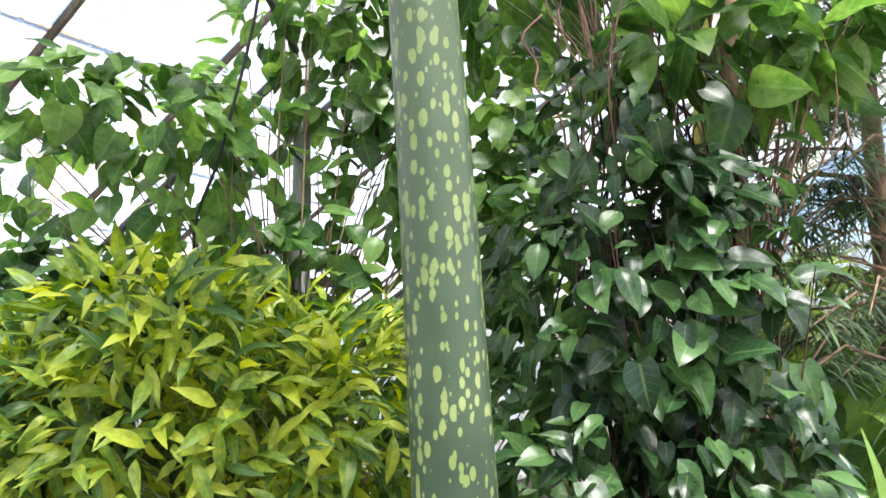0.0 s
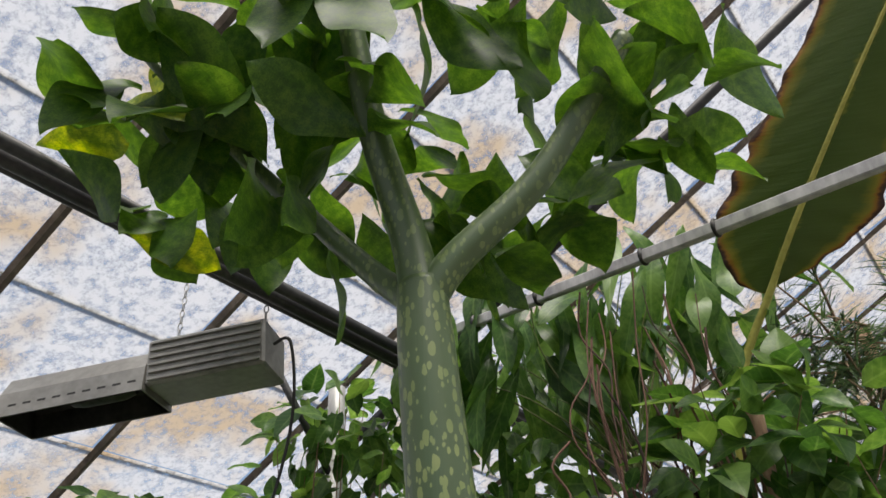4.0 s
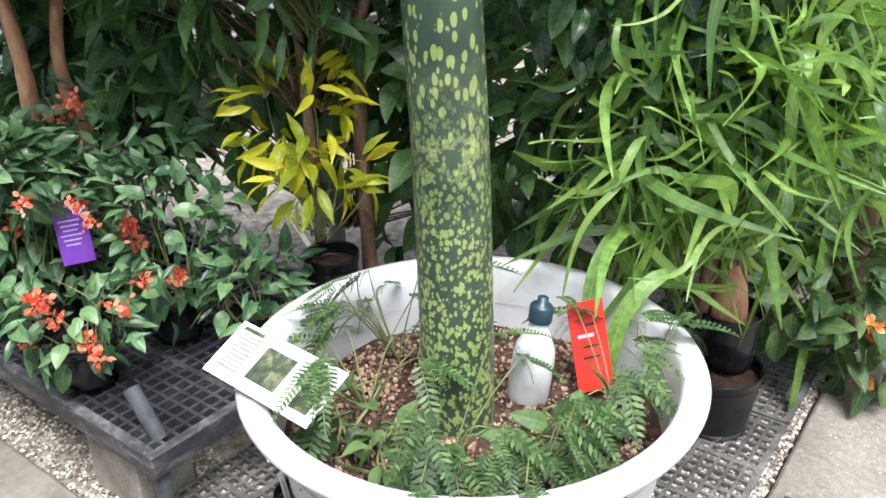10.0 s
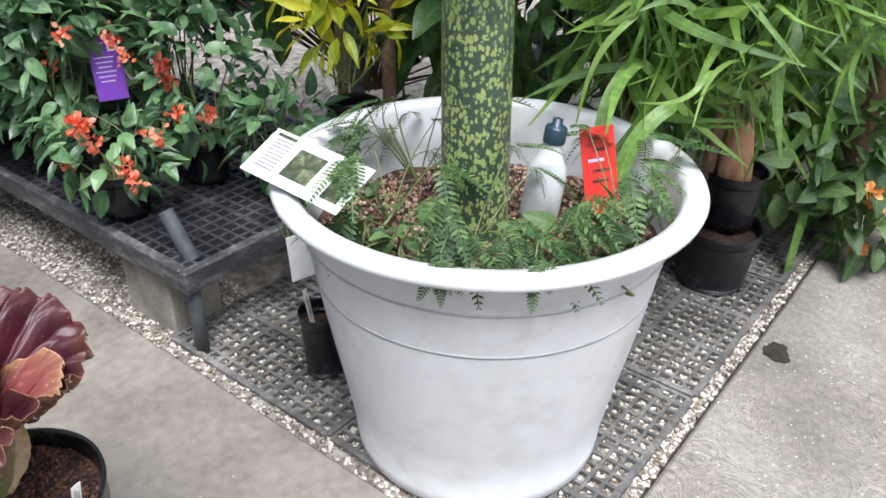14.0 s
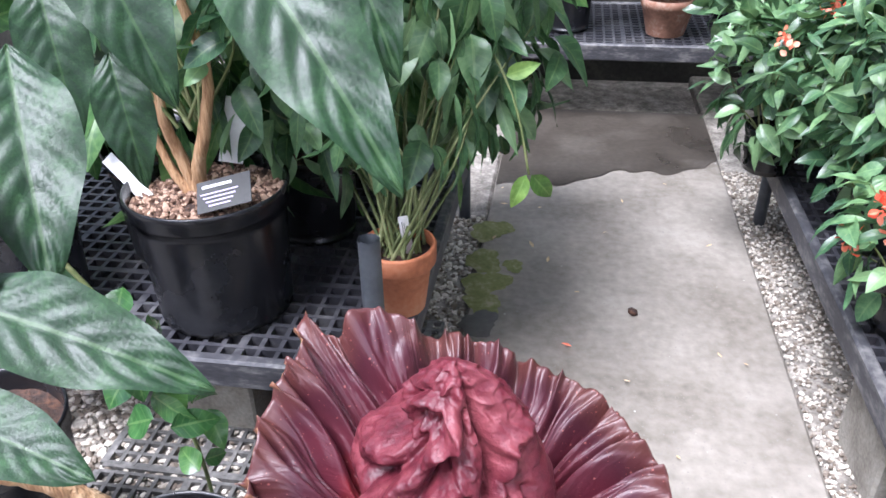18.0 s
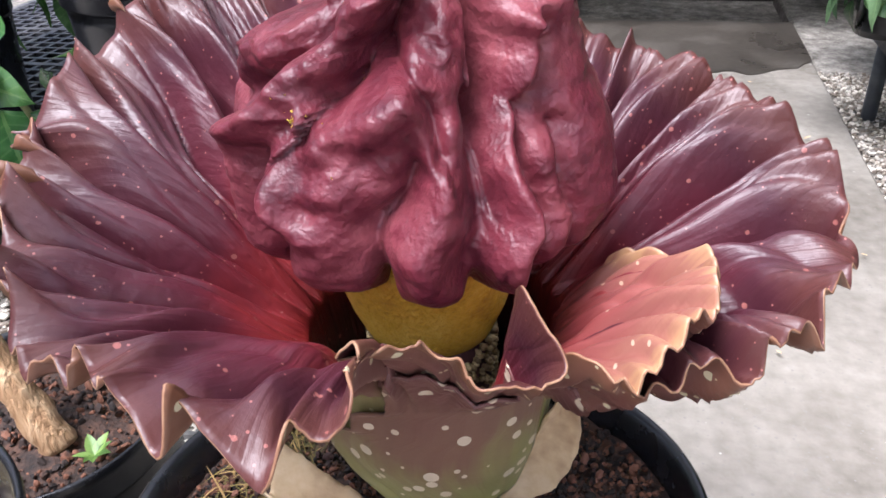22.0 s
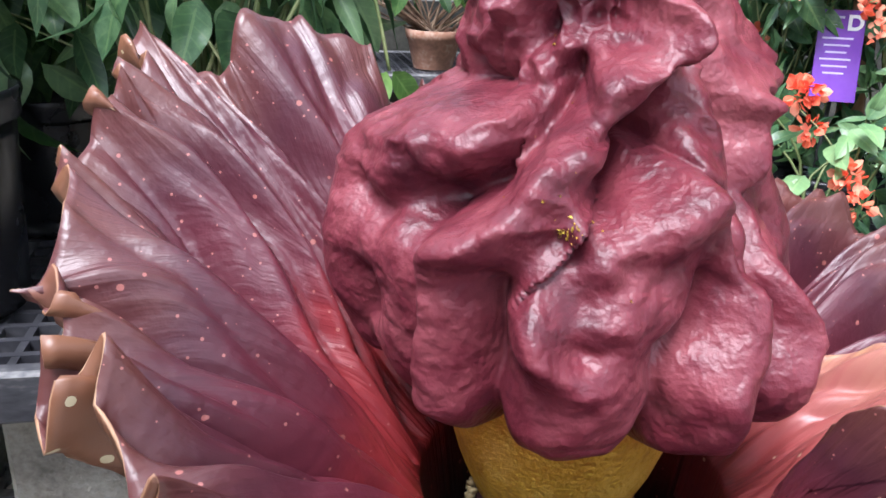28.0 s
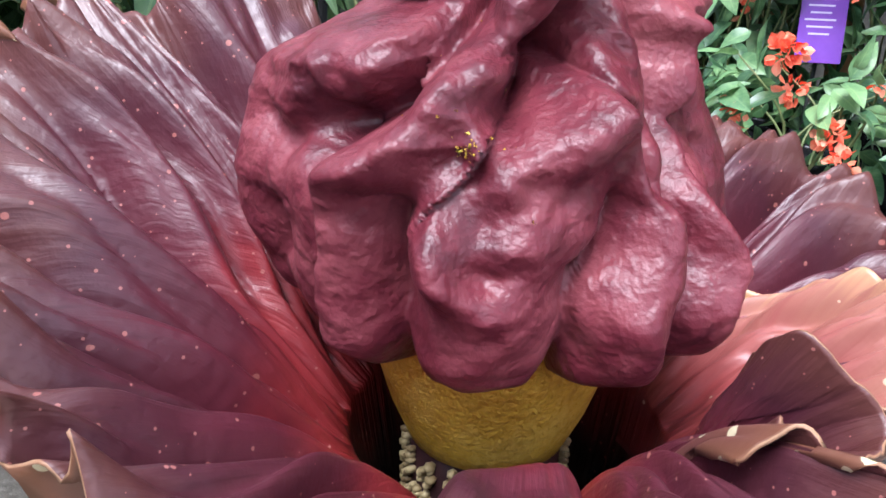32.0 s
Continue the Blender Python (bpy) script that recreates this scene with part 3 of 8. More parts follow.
def speckled(name):
    """Dark green skin with long pale spots, finer and denser towards the foot of the stem."""
    m, nt, N, L = nodes_of(name)
    out, bs = N.new("ShaderNodeOutputMaterial"), N.new("ShaderNodeBsdfPrincipled")
    tc = N.new("ShaderNodeTexCoord")
    sep = N.new("ShaderNodeSeparateXYZ")
    L.new(tc.outputs["Object"], sep.inputs[0])
    layers = []
    for sc, thr, zs, seed in ((96, 0.60, 0.5, 0.0), (70, 0.38, 0.5, 3.3), (150, 0.84, 0.7, 1.7)):
        mp = N.new("ShaderNodeMapping")
        mp.inputs["Scale"].default_value, mp.inputs["Location"].default_value = (1, 1, zs), (seed, seed, seed)
        L.new(tc.outputs["Object"], mp.inputs[0])
        wz = N.new("ShaderNodeTexNoise")
        wz.inputs["Scale"].default_value = sc * 1.4
        L.new(mp.outputs[0], wz.inputs[0])
        vo = N.new("ShaderNodeTexVoronoi")
        vo.inputs["Scale"].default_value = sc
        L.new(mp.outputs[0], vo.inputs[0])
        sc_ = N.new("ShaderNodeSeparateColor")
        L.new(vo.outputs["Color"], sc_.inputs[0])
        th = N.new("ShaderNodeMath")
        th.operation = "MULTIPLY"
        L.new(sc_.outputs[0], th.inputs[0])
        th.inputs[1].default_value = thr
        df = N.new("ShaderNodeMath")
        df.operation = "MULTIPLY_ADD"
        L.new(wz.outputs[0], df.inputs[0])
        df.inputs[1].default_value = 0.22
        L.new(vo.outputs["Distance"], df.inputs[2])
        lt = N.new("ShaderNodeMath")
        lt.operation = "SUBTRACT"
        L.new(th.outputs[0], lt.inputs[0])
        L.new(df.outputs[0], lt.inputs[1])
        mr = N.new("ShaderNodeMapRange")
        mr.inputs["From Min"].default_value, mr.inputs["From Max"].default_value = -0.12, -0.08
        L.new(lt.outputs[0], mr.inputs[0])
        layers.append(mr)
    big = N.new("ShaderNodeMath")
    big.operation = "MAXIMUM"
    L.new(layers[0].outputs[0], big.inputs[0])
    L.new(layers[1].outputs[0], big.inputs[1])
    zf = N.new("ShaderNodeMapRange")
    zf.inputs["From Min"].default_value, zf.inputs["From Max"].default_value = 0.85, 1.12
    L.new(sep.outputs[2], zf.inputs[0])
    mx = N.new("ShaderNodeMix")
    L.new(zf.outputs[0], mx.inputs["Factor"])
    L.new(layers[2].outputs[0], mx.inputs["A"])
    L.new(big.outputs[0], mx.inputs["B"])
    n1 = N.new("ShaderNodeTexNoise")
    n1.inputs["Scale"].default_value, n1.inputs["Detail"].default_value = 12, 6
    L.new(tc.outputs["Object"], n1.inputs[0])
    base = N.new("ShaderNodeValToRGB")
    base.color_ramp.elements[0].position, base.color_ramp.elements[0].color = 0.3, (0.022, 0.042, 0.027, 1)
    base.color_ramp.elements[1].position, base.color_ramp.elements[1].color = 0.7, (0.05, 0.085, 0.05, 1)
    L.new(n1.outputs[0], base.inputs[0])
    spot = N.new("ShaderNodeValToRGB")
    spot.color_ramp.elements[0].position, spot.color_ramp.elements[0].color = 0.3, (0.20, 0.28, 0.075, 1)
    spot.color_ramp.elements[1].position, spot.color_ramp.elements[1].color = 0.7, (0.38, 0.44, 0.16, 1)
    L.new(n1.outputs[0], spot.inputs[0])
    cm = N.new("ShaderNodeMix")
    cm.data_type = "RGBA"
    # spots fade at the fork, and are dimmed from lower down for backlight
    fade = N.new("ShaderNodeMapRange")
    fade.inputs["From Min"].default_value, fade.inputs["From Max"].default_value, fade.inputs["To Min"].default_value, fade.inputs["To Max"].default_value = 1.2, 2.5, 0.9, 0.25
    L.new(sep.outputs[2], fade.inputs[0])
    fm = N.new("ShaderNodeMath")
    fm.operation = "MULTIPLY"
    L.new(mx.outputs["Result"], fm.inputs[0])
    L.new(fade.outputs[0], fm.inputs[1])
    L.new(fm.outputs[0], cm.inputs["Factor"])
    high = N.new("ShaderNodeMapRange")
    high.inputs["From Min"].default_value, high.inputs["From Max"].default_value = 1.25, 2.3
    L.new(sep.outputs[2], high.inputs[0])
    pale = N.new("ShaderNodeMix")
    pale.data_type = "RGBA"
    L.new(high.outputs[0], pale.inputs["Factor"])
    L.new(base.outputs[0], pale.inputs["A"])
    pale.inputs["B"].default_value = (0.06, 0.098, 0.038, 1)
    L.new(pale.outputs["Result"], cm.inputs["A"])
    L.new(spot.outputs[0], cm.inputs["B"])
    L.new(cm.outputs["Result"], bs.inputs["Base Color"])
    bs.inputs["Roughness"].default_value, bs.inputs["Coat Weight"].default_value, bs.inputs["Coat Roughness"].default_value = 0.42, 0.15, 0.3
    bp = N.new("ShaderNodeBump")
    bp.inputs["Strength"].default_value, bp.inputs["Distance"].default_value = 0.3, 0.003
    st = N.new("ShaderNodeMapping")
    st.inputs["Scale"].default_value = (90, 90, 5)
    L.new(tc.outputs["Object"], st.inputs[0])
    n3 = N.new("ShaderNodeTexNoise")
    n3.inputs["Scale"].default_value = 1.0
    L.new(st.outputs[0], n3.inputs[0])
    L.new(n3.outputs[0], bp.inputs["Height"])
    L.new(bp.outputs[0], bs.inputs["Normal"])
    L.new(bs.outputs[0], out.inputs[0])
    return m


M_STEM = speckled("speckled_stem")

# ---- the plan: a runs down the aisle, b across it, from the corner of the paving ----
K = Vector((0.27, 0.505, 0))
AX, BX = Vector((-0.82, 0.572, 0)), Vector((0.572, 0.82, 0))
TURN = math.degrees(math.atan2(BX.y, BX.x))          # the turn that lays x along b, y along a


def at(a, b, z=0.0):
    return K + AX * a + BX * b + Vector((0, 0, z))


GRID = Matrix.Translation(K) @ pose(0, 0, 0, 0, 0, TURN)      # local x = b, local y = a

# ---- floor ----
ground = Geo()
ground.add([(-60, -60, -0.06), (60, -60, -0.06), (60, 60, -0.06), (-60, 60, -0.06)], [(0, 1, 2, 3)])
tagged(part("ground", ground, M_SOILBED, smooth=False), "brown gravelly ground under the benches", "ground", kind="structure")


def slab(name, a0, a1, b0, b1, z0, z1, material, label, n=1):
    g = Geo()
    box_geo(g, ((b0 + b1) / 2, (a0 + a1) / 2, (z0 + z1) / 2), (b1 - b0, a1 - a0, z1 - z0), bevel=0.008)
    ob = part(name, g, material, smooth=False, at=GRID.copy())
    return tagged(ob, label, "floor", kind="structure")


slab("path_aisle", -0.004, 3.1, -0.75, 0.0, -0.2, 0.0, M_SMOOTHC, "worn pale concrete aisle between the benches")
slab("path_crossing", -2.6, -0.008, -3.0, 9.0, -0.2, 0.0, M_CONC, "pale brushed concrete walkway with damp stains")

# gravel strips: a bed and loose stones
def stones(name, boxes, n, size, seed, label, material=M_STONE, z=0.0):
    rng = np.random.default_rng(seed)
    ico = bmesh.new()
    bmesh.ops.create_icosphere(ico, subdivisions=1, radius=1.0)
    v0 = np.array([q.co[:] for q in ico.verts])
    f0 = [tuple(q.index for q in f.verts) for f in ico.faces]
    ico.free()
    shapes = []
    for k in range(6):
        s = v0 * rng.uniform(0.6, 1.15, (1, 3)) * rng.uniform(0.75, 1.15, (len(v0), 1))
        s[:, 2] *= 0.65
        shapes.append((s, f0))
    area = np.array([(b[1] - b[0]) * (b[3] - b[2]) for b in boxes])
    which = rng.choice(len(boxes), n, p=area / area.sum())
    bx = np.array(boxes)[which]
    a = bx[:, 0] + (bx[:, 1] - bx[:, 0]) * rng.random(n)
    b = bx[:, 2] + (bx[:, 3] - bx[:, 2]) * rng.random(n)
    pos = np.c_[b, a, np.full(n, z) + rng.uniform(-0.004, 0.004, n)]
    d = unit(np.c_[rng.normal(size=(n, 2)), np.zeros(n)])
    g = Geo()
    scatter(g, shapes, pos, d, np.tile([0, 0, 1.0], (n, 1)) + rng.normal(0, 0.3, (n, 3)), size * rng.uniform(0.5, 1.5, n), rng)
    return tagged(part(name, g, material, at=GRID.copy(), smooth=False), label, "gravel", kind="stuff")


slab("gravel_bed_right", 0.002, 3.6, 0.004, 7.0, -0.2, -0.012, M_SOILBED, "fine grey gravel bed under the bench and planter")
slab("gravel_bed_left", 0.002, 3.6, -4.0, -0.754, -0.2, -0.012, M_SOILBED, "fine tan gravel bed under the bench")
stones("gravel_stones", [(0.3, 2.6, 0.0, 0.3), (0.0, 0.35, 0.0, 1.6), (0.0, 0.4, 0.3, 1.3)], 20000, 0.0050, 4, "small grey and tan gravel stones", z=-0.009)
stones("gravel_stones_tan", [(0.3, 1.3, -1.7, -0.76), (0.7, 2.2, -0.86, -0.76), (1.2, 2.2, -1.9, -0.86)], 16000, 0.0075, 5, "tan and cream gravel stones under the bench", z=-0.008)


# black plastic grating tiles laid on the gravel
def grating(a0, a1, b0, b1, z, cell=0.032, bar=0.008, name="floor_grating"):
    g = Geo()
    na, nb = max(1, round((a1 - a0) / cell)), max(1, round((b1 - b0) / cell))
    for i in range(na + 1):
        wide = bar * (2.0 if i % 6 == 0 else 1.0)
        box_geo(g, ((b0 + b1) / 2, a0 + (a1 - a0) * i / na, z), (b1 - b0, wide, 0.012))
    for j in range(nb + 1):
        wide = bar * (2.0 if j % 6 == 0 else 1.0)
        box_geo(g, (b0 + (b1 - b0) * j / nb, (a0 + a1) / 2, z + 0.0006), (wide, a1 - a0, 0.012))
    return tagged(part(name, g, M_GRATE, at=GRID.copy(), smooth=False), "weathered black plastic floor grating filled with gravel", "floor grating", kind="structure")


for a_, b_ in ((0.035, 0.04), (0.035, 0.66), (0.60, 0.04), (0.035, 1.28)):
    grating(a_, a_ + 0.55, b_, b_ + 0.6, -0.004)
for a_, b_ in ((0.5, -1.40), (0.5, -2.02), (1.07, -1.40)):
    grating(a_, a_ + 0.55, b_, b_ + 0.6, -0.004)

# damp patches
def patch(name, c, r, material, label, seed, n=40, z=0.0035, ecc=1.0):
    rng = np.random.default_rng(seed)
    ph = rng.uniform(0, 6.28, 5)
    g = Geo()
    ring = []
    for k in range(n):
        t = 2 * math.pi * k / n
        q = r * (1 + 0.16 * math.sin(2 * t + ph[0]) + 0.12 * math.sin(3 * t + ph[1]) + 0.07 * math.sin(7 * t + ph[2]) + 0.04 * math.sin(13 * t + ph[3]))
        ring.append((c[0] + q * math.cos(t) * ecc, c[1] + q * math.sin(t), z))
    g.add([(c[0], c[1], z)] + ring, [(0, 1 + k, 1 + (k + 1) % n) for k in range(n)])
    return tagged(part(name, g, material, smooth=False), label, "stain", kind="structure")


patch("damp_stain", (0.46, 0.60), 0.075, M_WETSHADE, "dark damp stain on the concrete", 3, ecc=1.15)
patch("damp_stain", (0.86, 1.24), 0.035, M_WETSHADE, "small dark damp stain on the concrete", 5)
patch("damp_stain", (-1.47, 0.85), 0.05, M_WETSHADE, "dark damp stain at the aisle edge", 6)
for k_, (x_, y_, r_) in enumerate(((-1.54, 0.90, 0.05), (-1.62, 0.95, 0.06), (-1.72, 1.0, 0.055), (-1.86, 1.10, 0.06), (-1.66, 1.06, 0.03))):
    patch("moss_stain", (x_, y_), r_, M_MOSS, "thin green moss along the aisle edge", 20 + k_, z=0.0028 + 0.0001 * k_)
g = Geo()
rng = np.random.default_rng(8)
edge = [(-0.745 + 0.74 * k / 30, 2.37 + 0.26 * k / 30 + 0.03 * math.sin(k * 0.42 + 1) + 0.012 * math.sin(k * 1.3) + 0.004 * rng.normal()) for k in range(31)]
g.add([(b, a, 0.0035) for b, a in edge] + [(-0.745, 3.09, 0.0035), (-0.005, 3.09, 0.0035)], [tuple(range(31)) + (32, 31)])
tagged(part("wet_floor", g, M_WETSHADE, at=GRID.copy(), smooth=False), "wet dark concrete at the end of the aisle", "floor", kind="structure")

# ---- the glasshouse: eaves wall at the aisle's end, roof rising over the planter ----
A_EAVE, Z_EAVE, RISE, A_RIDGE = 3.7, 2.05, 0.50, -2.9


def roof_z(a):
    return Z_EAVE + (A_EAVE - a) * RISE


def pane_material(name, clear, tint):
    m, nt, N, L = nodes_of(name)
    out = N.new("ShaderNodeOutputMaterial")
    tl = N.new("ShaderNodeBsdfTranslucent")
    tr = N.new("ShaderNodeBsdfTransparent")
    gl = N.new("ShaderNodeBsdfGlossy")
    gl.inputs["Roughness"].default_value = 0.25
    tc = N.new("ShaderNodeTexCoord")
    n1 = N.new("ShaderNodeTexNoise")
    n1.inputs["Scale"].default_value, n1.inputs["Detail"].default_value, n1.inputs["Roughness"].default_value = 26, 8, 0.75
    n2 = N.new("ShaderNodeTexNoise")
    n2.inputs["Scale"].default_value, n2.inputs["Detail"].default_value = 2.2, 4
    L.new(tc.outputs["Object"], n1.inputs[0])
    L.new(tc.outputs["Object"], n2.inputs[0])
    cr = N.new("ShaderNodeValToRGB")
    cr.color_ramp.elements[0].position, cr.color_ramp.elements[0].color = 0.36, (0.42, 0.33, 0.23, 1)
    cr.color_ramp.elements[1].position, cr.color_ramp.elements[1].color = 0.5, rgb(tint)
    L.new(n2.outputs[0], cr.inputs[0])
    L.new(cr.outputs[0], tl.inputs[0])
    mr = N.new("ShaderNodeMapRange")
    mr.inputs["From Min"].default_value, mr.inputs["From Max"].default_value, mr.inputs["To Max"].default_value = 0.46, 0.62, clear
    L.new(n1.outputs[0], mr.inputs[0])
    ms = N.new("ShaderNodeMixShader")
    L.new(mr.outputs[0], ms.inputs[0])
    L.new(tl.outputs[0], ms.inputs[1])
    L.new(tr.outputs[0], ms.inputs[2])
    m2 = N.new("ShaderNodeMixShader")
    m2.inputs[0].default_value = 0.04
    L.new(ms.outputs[0], m2.inputs[1])
    L.new(gl.outputs[0], m2.inputs[2])
    L.new(m2.outputs[0], out.inputs[0])
    return m


M_PANE = pane_material("whitewashed_glass", 0.7, (0.5, 0.51, 0.53))
# end wall's foot coloured near-black for the shade under the far bench
M_SHADEDWALL = surface("shaded_wall", [(0.012, 0.012, 0.010), (0.03, 0.03, 0.025), (0.07, 0.068, 0.055)], scale=5, fine=60, rough=(0.6, 0.9), bump=0.4, bump_scale=90)
M_WALLGLASS = pane_material("wall_glass", 0.95, (0.8, 0.84, 0.8))
roof = thing("ceiling", "whitewashed glass greenhouse roof on brown bars", "ceiling", kind="structure")
panes, bars = Geo(), Geo()
B0, B1, STEP_B, STEP_A = -4.2, 7.2, 0.62, 0.46
slope = math.hypot(1, RISE)
rows_a = np.arange(A_EAVE, A_RIDGE, -STEP_A)
for k, b in enumerate(np.arange(B0, B1, STEP_B)):
    for i, a in enumerate(rows_a[:-1]):
        a2 = rows_a[i + 1]
        lift = 0.006
        q = [at(a, b + 0.012, roof_z(a) + lift), at(a, b + STEP_B - 0.012, roof_z(a) + lift), at(a2 - 0.02, b + STEP_B - 0.012, roof_z(a2) - lift), at(a2 - 0.02, b + 0.012, roof_z(a2) - lift)]
        panes.add([tuple(p) for p in q], [(0, 1, 2, 3)])
roof_pane = part("roof_panes", panes, M_PANE, roof, smooth=False)
roof_pane.visible_shadow = False
for b in np.arange(B0, B1 + 0.1, STEP_B):
    tube_geo(bars, [at(A_EAVE, b, roof_z(A_EAVE) - 0.02), at(A_RIDGE, b, roof_z(A_RIDGE) - 0.02)], 0.016, 4)
for a in rows_a:
    tube_geo(bars, [at(a, B0, roof_z(a) - 0.006), at(a, B1, roof_z(a) - 0.006)], 0.007, 4)
part("roof_bars", bars, M_RUST, roof, smooth=False)
# the slope behind the ridge and the outer walls
back = Geo()
zr = roof_z(A_RIDGE)
back.add([tuple(at(A_RIDGE, B0, zr)), tuple(at(A_RIDGE, B1, zr)), tuple(at(A_RIDGE - 5, B1, Z_EAVE)), tuple(at(A_RIDGE - 5, B0, Z_EAVE))], [(0, 1, 2, 3)])
rb = tagged(part("ceiling_back", back, M_PANE, smooth=False), "whitewashed glass roof slope behind the ridge", "ceiling", kind="structure")
rb.visible_shadow = False


def glass_wall(name, p0, p1, z0, z1, label, step=0.6, base_mat=None):
    """A low wall with glazing above, between two plan points."""
    p0, p1 = Vector(p0), Vector(p1)
    d = (p1 - p0)
    length = d.length
    d.normalize()
    w = thing(name, label, "wall", kind="structure")
    rz = math.degrees(math.atan2(d.y, d.x))
    base = Geo()
    mid = (p0 + p1) / 2
    box_geo(base, (mid.x, mid.y, z0 / 2 - 0.1), (length, 0.12, z0 + 0.2), rz)
    part("base_wall", base, base_mat or M_BLOCK, w, smooth=False)
    n = int(length / step)
    pg, bg = Geo(), Geo()
    for i in range(n + 1):
        q = p0 + d * (length * i / n)
        box_geo(bg, (q.x, q.y, (z0 + z1) / 2), (0.04, 0.05, z1 - z0), rz)
    for z in (z0 + 0.02, (z0 + z1) / 2, z1):
        box_geo(bg, (mid.x, mid.y, z), (length, 0.045, 0.04), rz)
    part("glazing_bars", bg, M_POST, w, smooth=False)
    for i in range(n):
        a_, b_ = p0 + d * (length * i / n + 0.02), p0 + d * (length * (i + 1) / n - 0.02)
        pg.add([(a_.x, a_.y, z0), (b_.x, b_.y, z0), (b_.x, b_.y, z1), (a_.x, a_.y, z1)], [(0, 1, 2, 3)])
    gp = part("glazing", pg, M_WALLGLASS, w, smooth=False)
    gp.visible_shadow = False
    return w


glass_wall("wall_end", at(A_EAVE, B0), at(A_EAVE, B1), 0.5, Z_EAVE, "greenhouse end wall, glazed above a low damp dark wall", base_mat=M_SHADEDWALL)
# solid walls added out of view to cut low light from the sides
glass_wall("blocker_wall_far", at(A_EAVE, B1), at(A_RIDGE - 5, B1), 2.0, 2.6, "plain block side wall with a strip of glass above")
glass_wall("blocker_wall_near", at(A_EAVE, B0), at(A_RIDGE - 5, B0), 2.0, 2.6, "plain block side wall behind the walkway")
glass_wall("blocker_wall_back", at(A_RIDGE - 5, B0), at(A_RIDGE - 5, B1), 1.8, Z_EAVE, "plain block wall behind the walkway")

# ---- benches ----
def bench(name, a0, a1, b0, b1, z, label, legs, blocks, cell=0.036, tall=()):
    t = thing(name, label, "bench", at=GRID.copy())
    g = Geo()
    bar = 0.009
    na, nb = round((a1 - a0) / cell), round((b1 - b0) / cell)
    top = z - 0.006
    for i in range(na + 1):
        y = a0 + (a1 - a0) * i / na
        box_geo(g, ((b0 + b1) / 2, y, top - 0.012), (b1 - b0, bar * (1.8 if i % 7 == 0 else 1), 0.03))
    for j in range(nb + 1):
        x = b0 + (b1 - b0) * j / nb
        for half in (0, 1):
            box_geo(g, (x, (a0 + a1) / 2, top - 0.0125), (bar * (1.8 if j % 7 == 0 else 1), a1 - a0, 0.029)) if not half else None
    part("grid_deck", g, M_BENCH, t, smooth=False)
    rim = Geo()
    h = 0.062
    for (cx, cy, sx, sy) in (((b0 + b1) / 2, a0, b1 - b0 + 0.03, 0.026), ((b0 + b1) / 2, a1, b1 - b0 + 0.03, 0.026), (b0, (a0 + a1) / 2, 0.026, a1 - a0 - 0.027), (b1, (a0 + a1) / 2, 0.026, a1 - a0 - 0.027)):
        box_geo(rim, (cx, cy, z - h / 2), (sx, sy, h), bevel=0.005)
    part("rim", rim, M_BENCHRIM, t, smooth=False)
    for (b, a) in legs:
        lg = Geo()
        tube_geo(lg, [(b, a, -0.01), (b, a, z - 0.05)], 0.0175, 14)
        part("leg", lg, M_PIPE, t)
    for (b, a, h2, lean) in tall:
        lg = Geo()
        p0, p1 = Vector((b, a, z - 0.01)), Vector((b + lean[0], a + lean[1], z + h2))
        d = (p1 - p0)
        for r0, r1 in ((0.0185, 0.0185),):
            tube_geo(lg, [p0, p1], r0, 16, caps=False)
            tube_geo(lg, [p1, p0 + d * 0.4], 0.0145, 16, caps=False)
            ring0 = lg.n
        part("socket_tube", lg, M_PIPE, t)
    for (b, a, rz) in blocks:
        bl = thing("cinder_block", "weathered grey concrete block propping the bench", "concrete block", group="blocks under the benches")
        bg = Geo()
        hh = z - h - 0.002
        box_geo(bg, (0, 0, hh / 2 - 0.012), (0.15, 0.2, hh + 0.02), bevel=0.006)
        part("block_body", bg, M_BLOCK, bl, smooth=False)
        bl.matrix_basis = GRID @ pose(b, a, 0, 0, 0, rz)
    return t


bench("plant_bench", 1.035, 2.27, 0.04, 0.84, 0.245, "black plastic grid bench holding red-flowered plants", [(0.06, 1.055), (0.82, 1.055), (0.06, 2.25), (0.82, 2.25)],
      [(0.13, 1.26, 0), (0.62, 1.3, 0)], tall=[(0.085, 1.075, 0.10, (-0.005, 0.07))])
bench("plant_bench", 1.09, 2.2, -2.1, -0.80, 0.285, "black plastic grid bench holding potted foliage plants", [(-0.82, 1.11), (-0.82, 2.18), (-2.08, 1.11)],
      [(-0.98, 1.25, 0), (-1.2, 1.3, 0), (-1.75, 1.3, 0), (-1.2, 2.0, 0)], tall=[(-0.835, 1.125, 0.24, (0, 0.003))])
bench("plant_bench", 3.0, 3.62, -1.6, 1.4, 0.30, "black plastic grid bench across the aisle's end", [(-0.9, 3.03), (0.2, 3.03), (1.2, 3.03)], [])

# ---- the planter ----
PC = Vector((0.12, 0.95, 0.0))
planter = thing("planter", "large white plastic planter with a rolled rim, scuffed and dirty", "planter")
g = Geo()
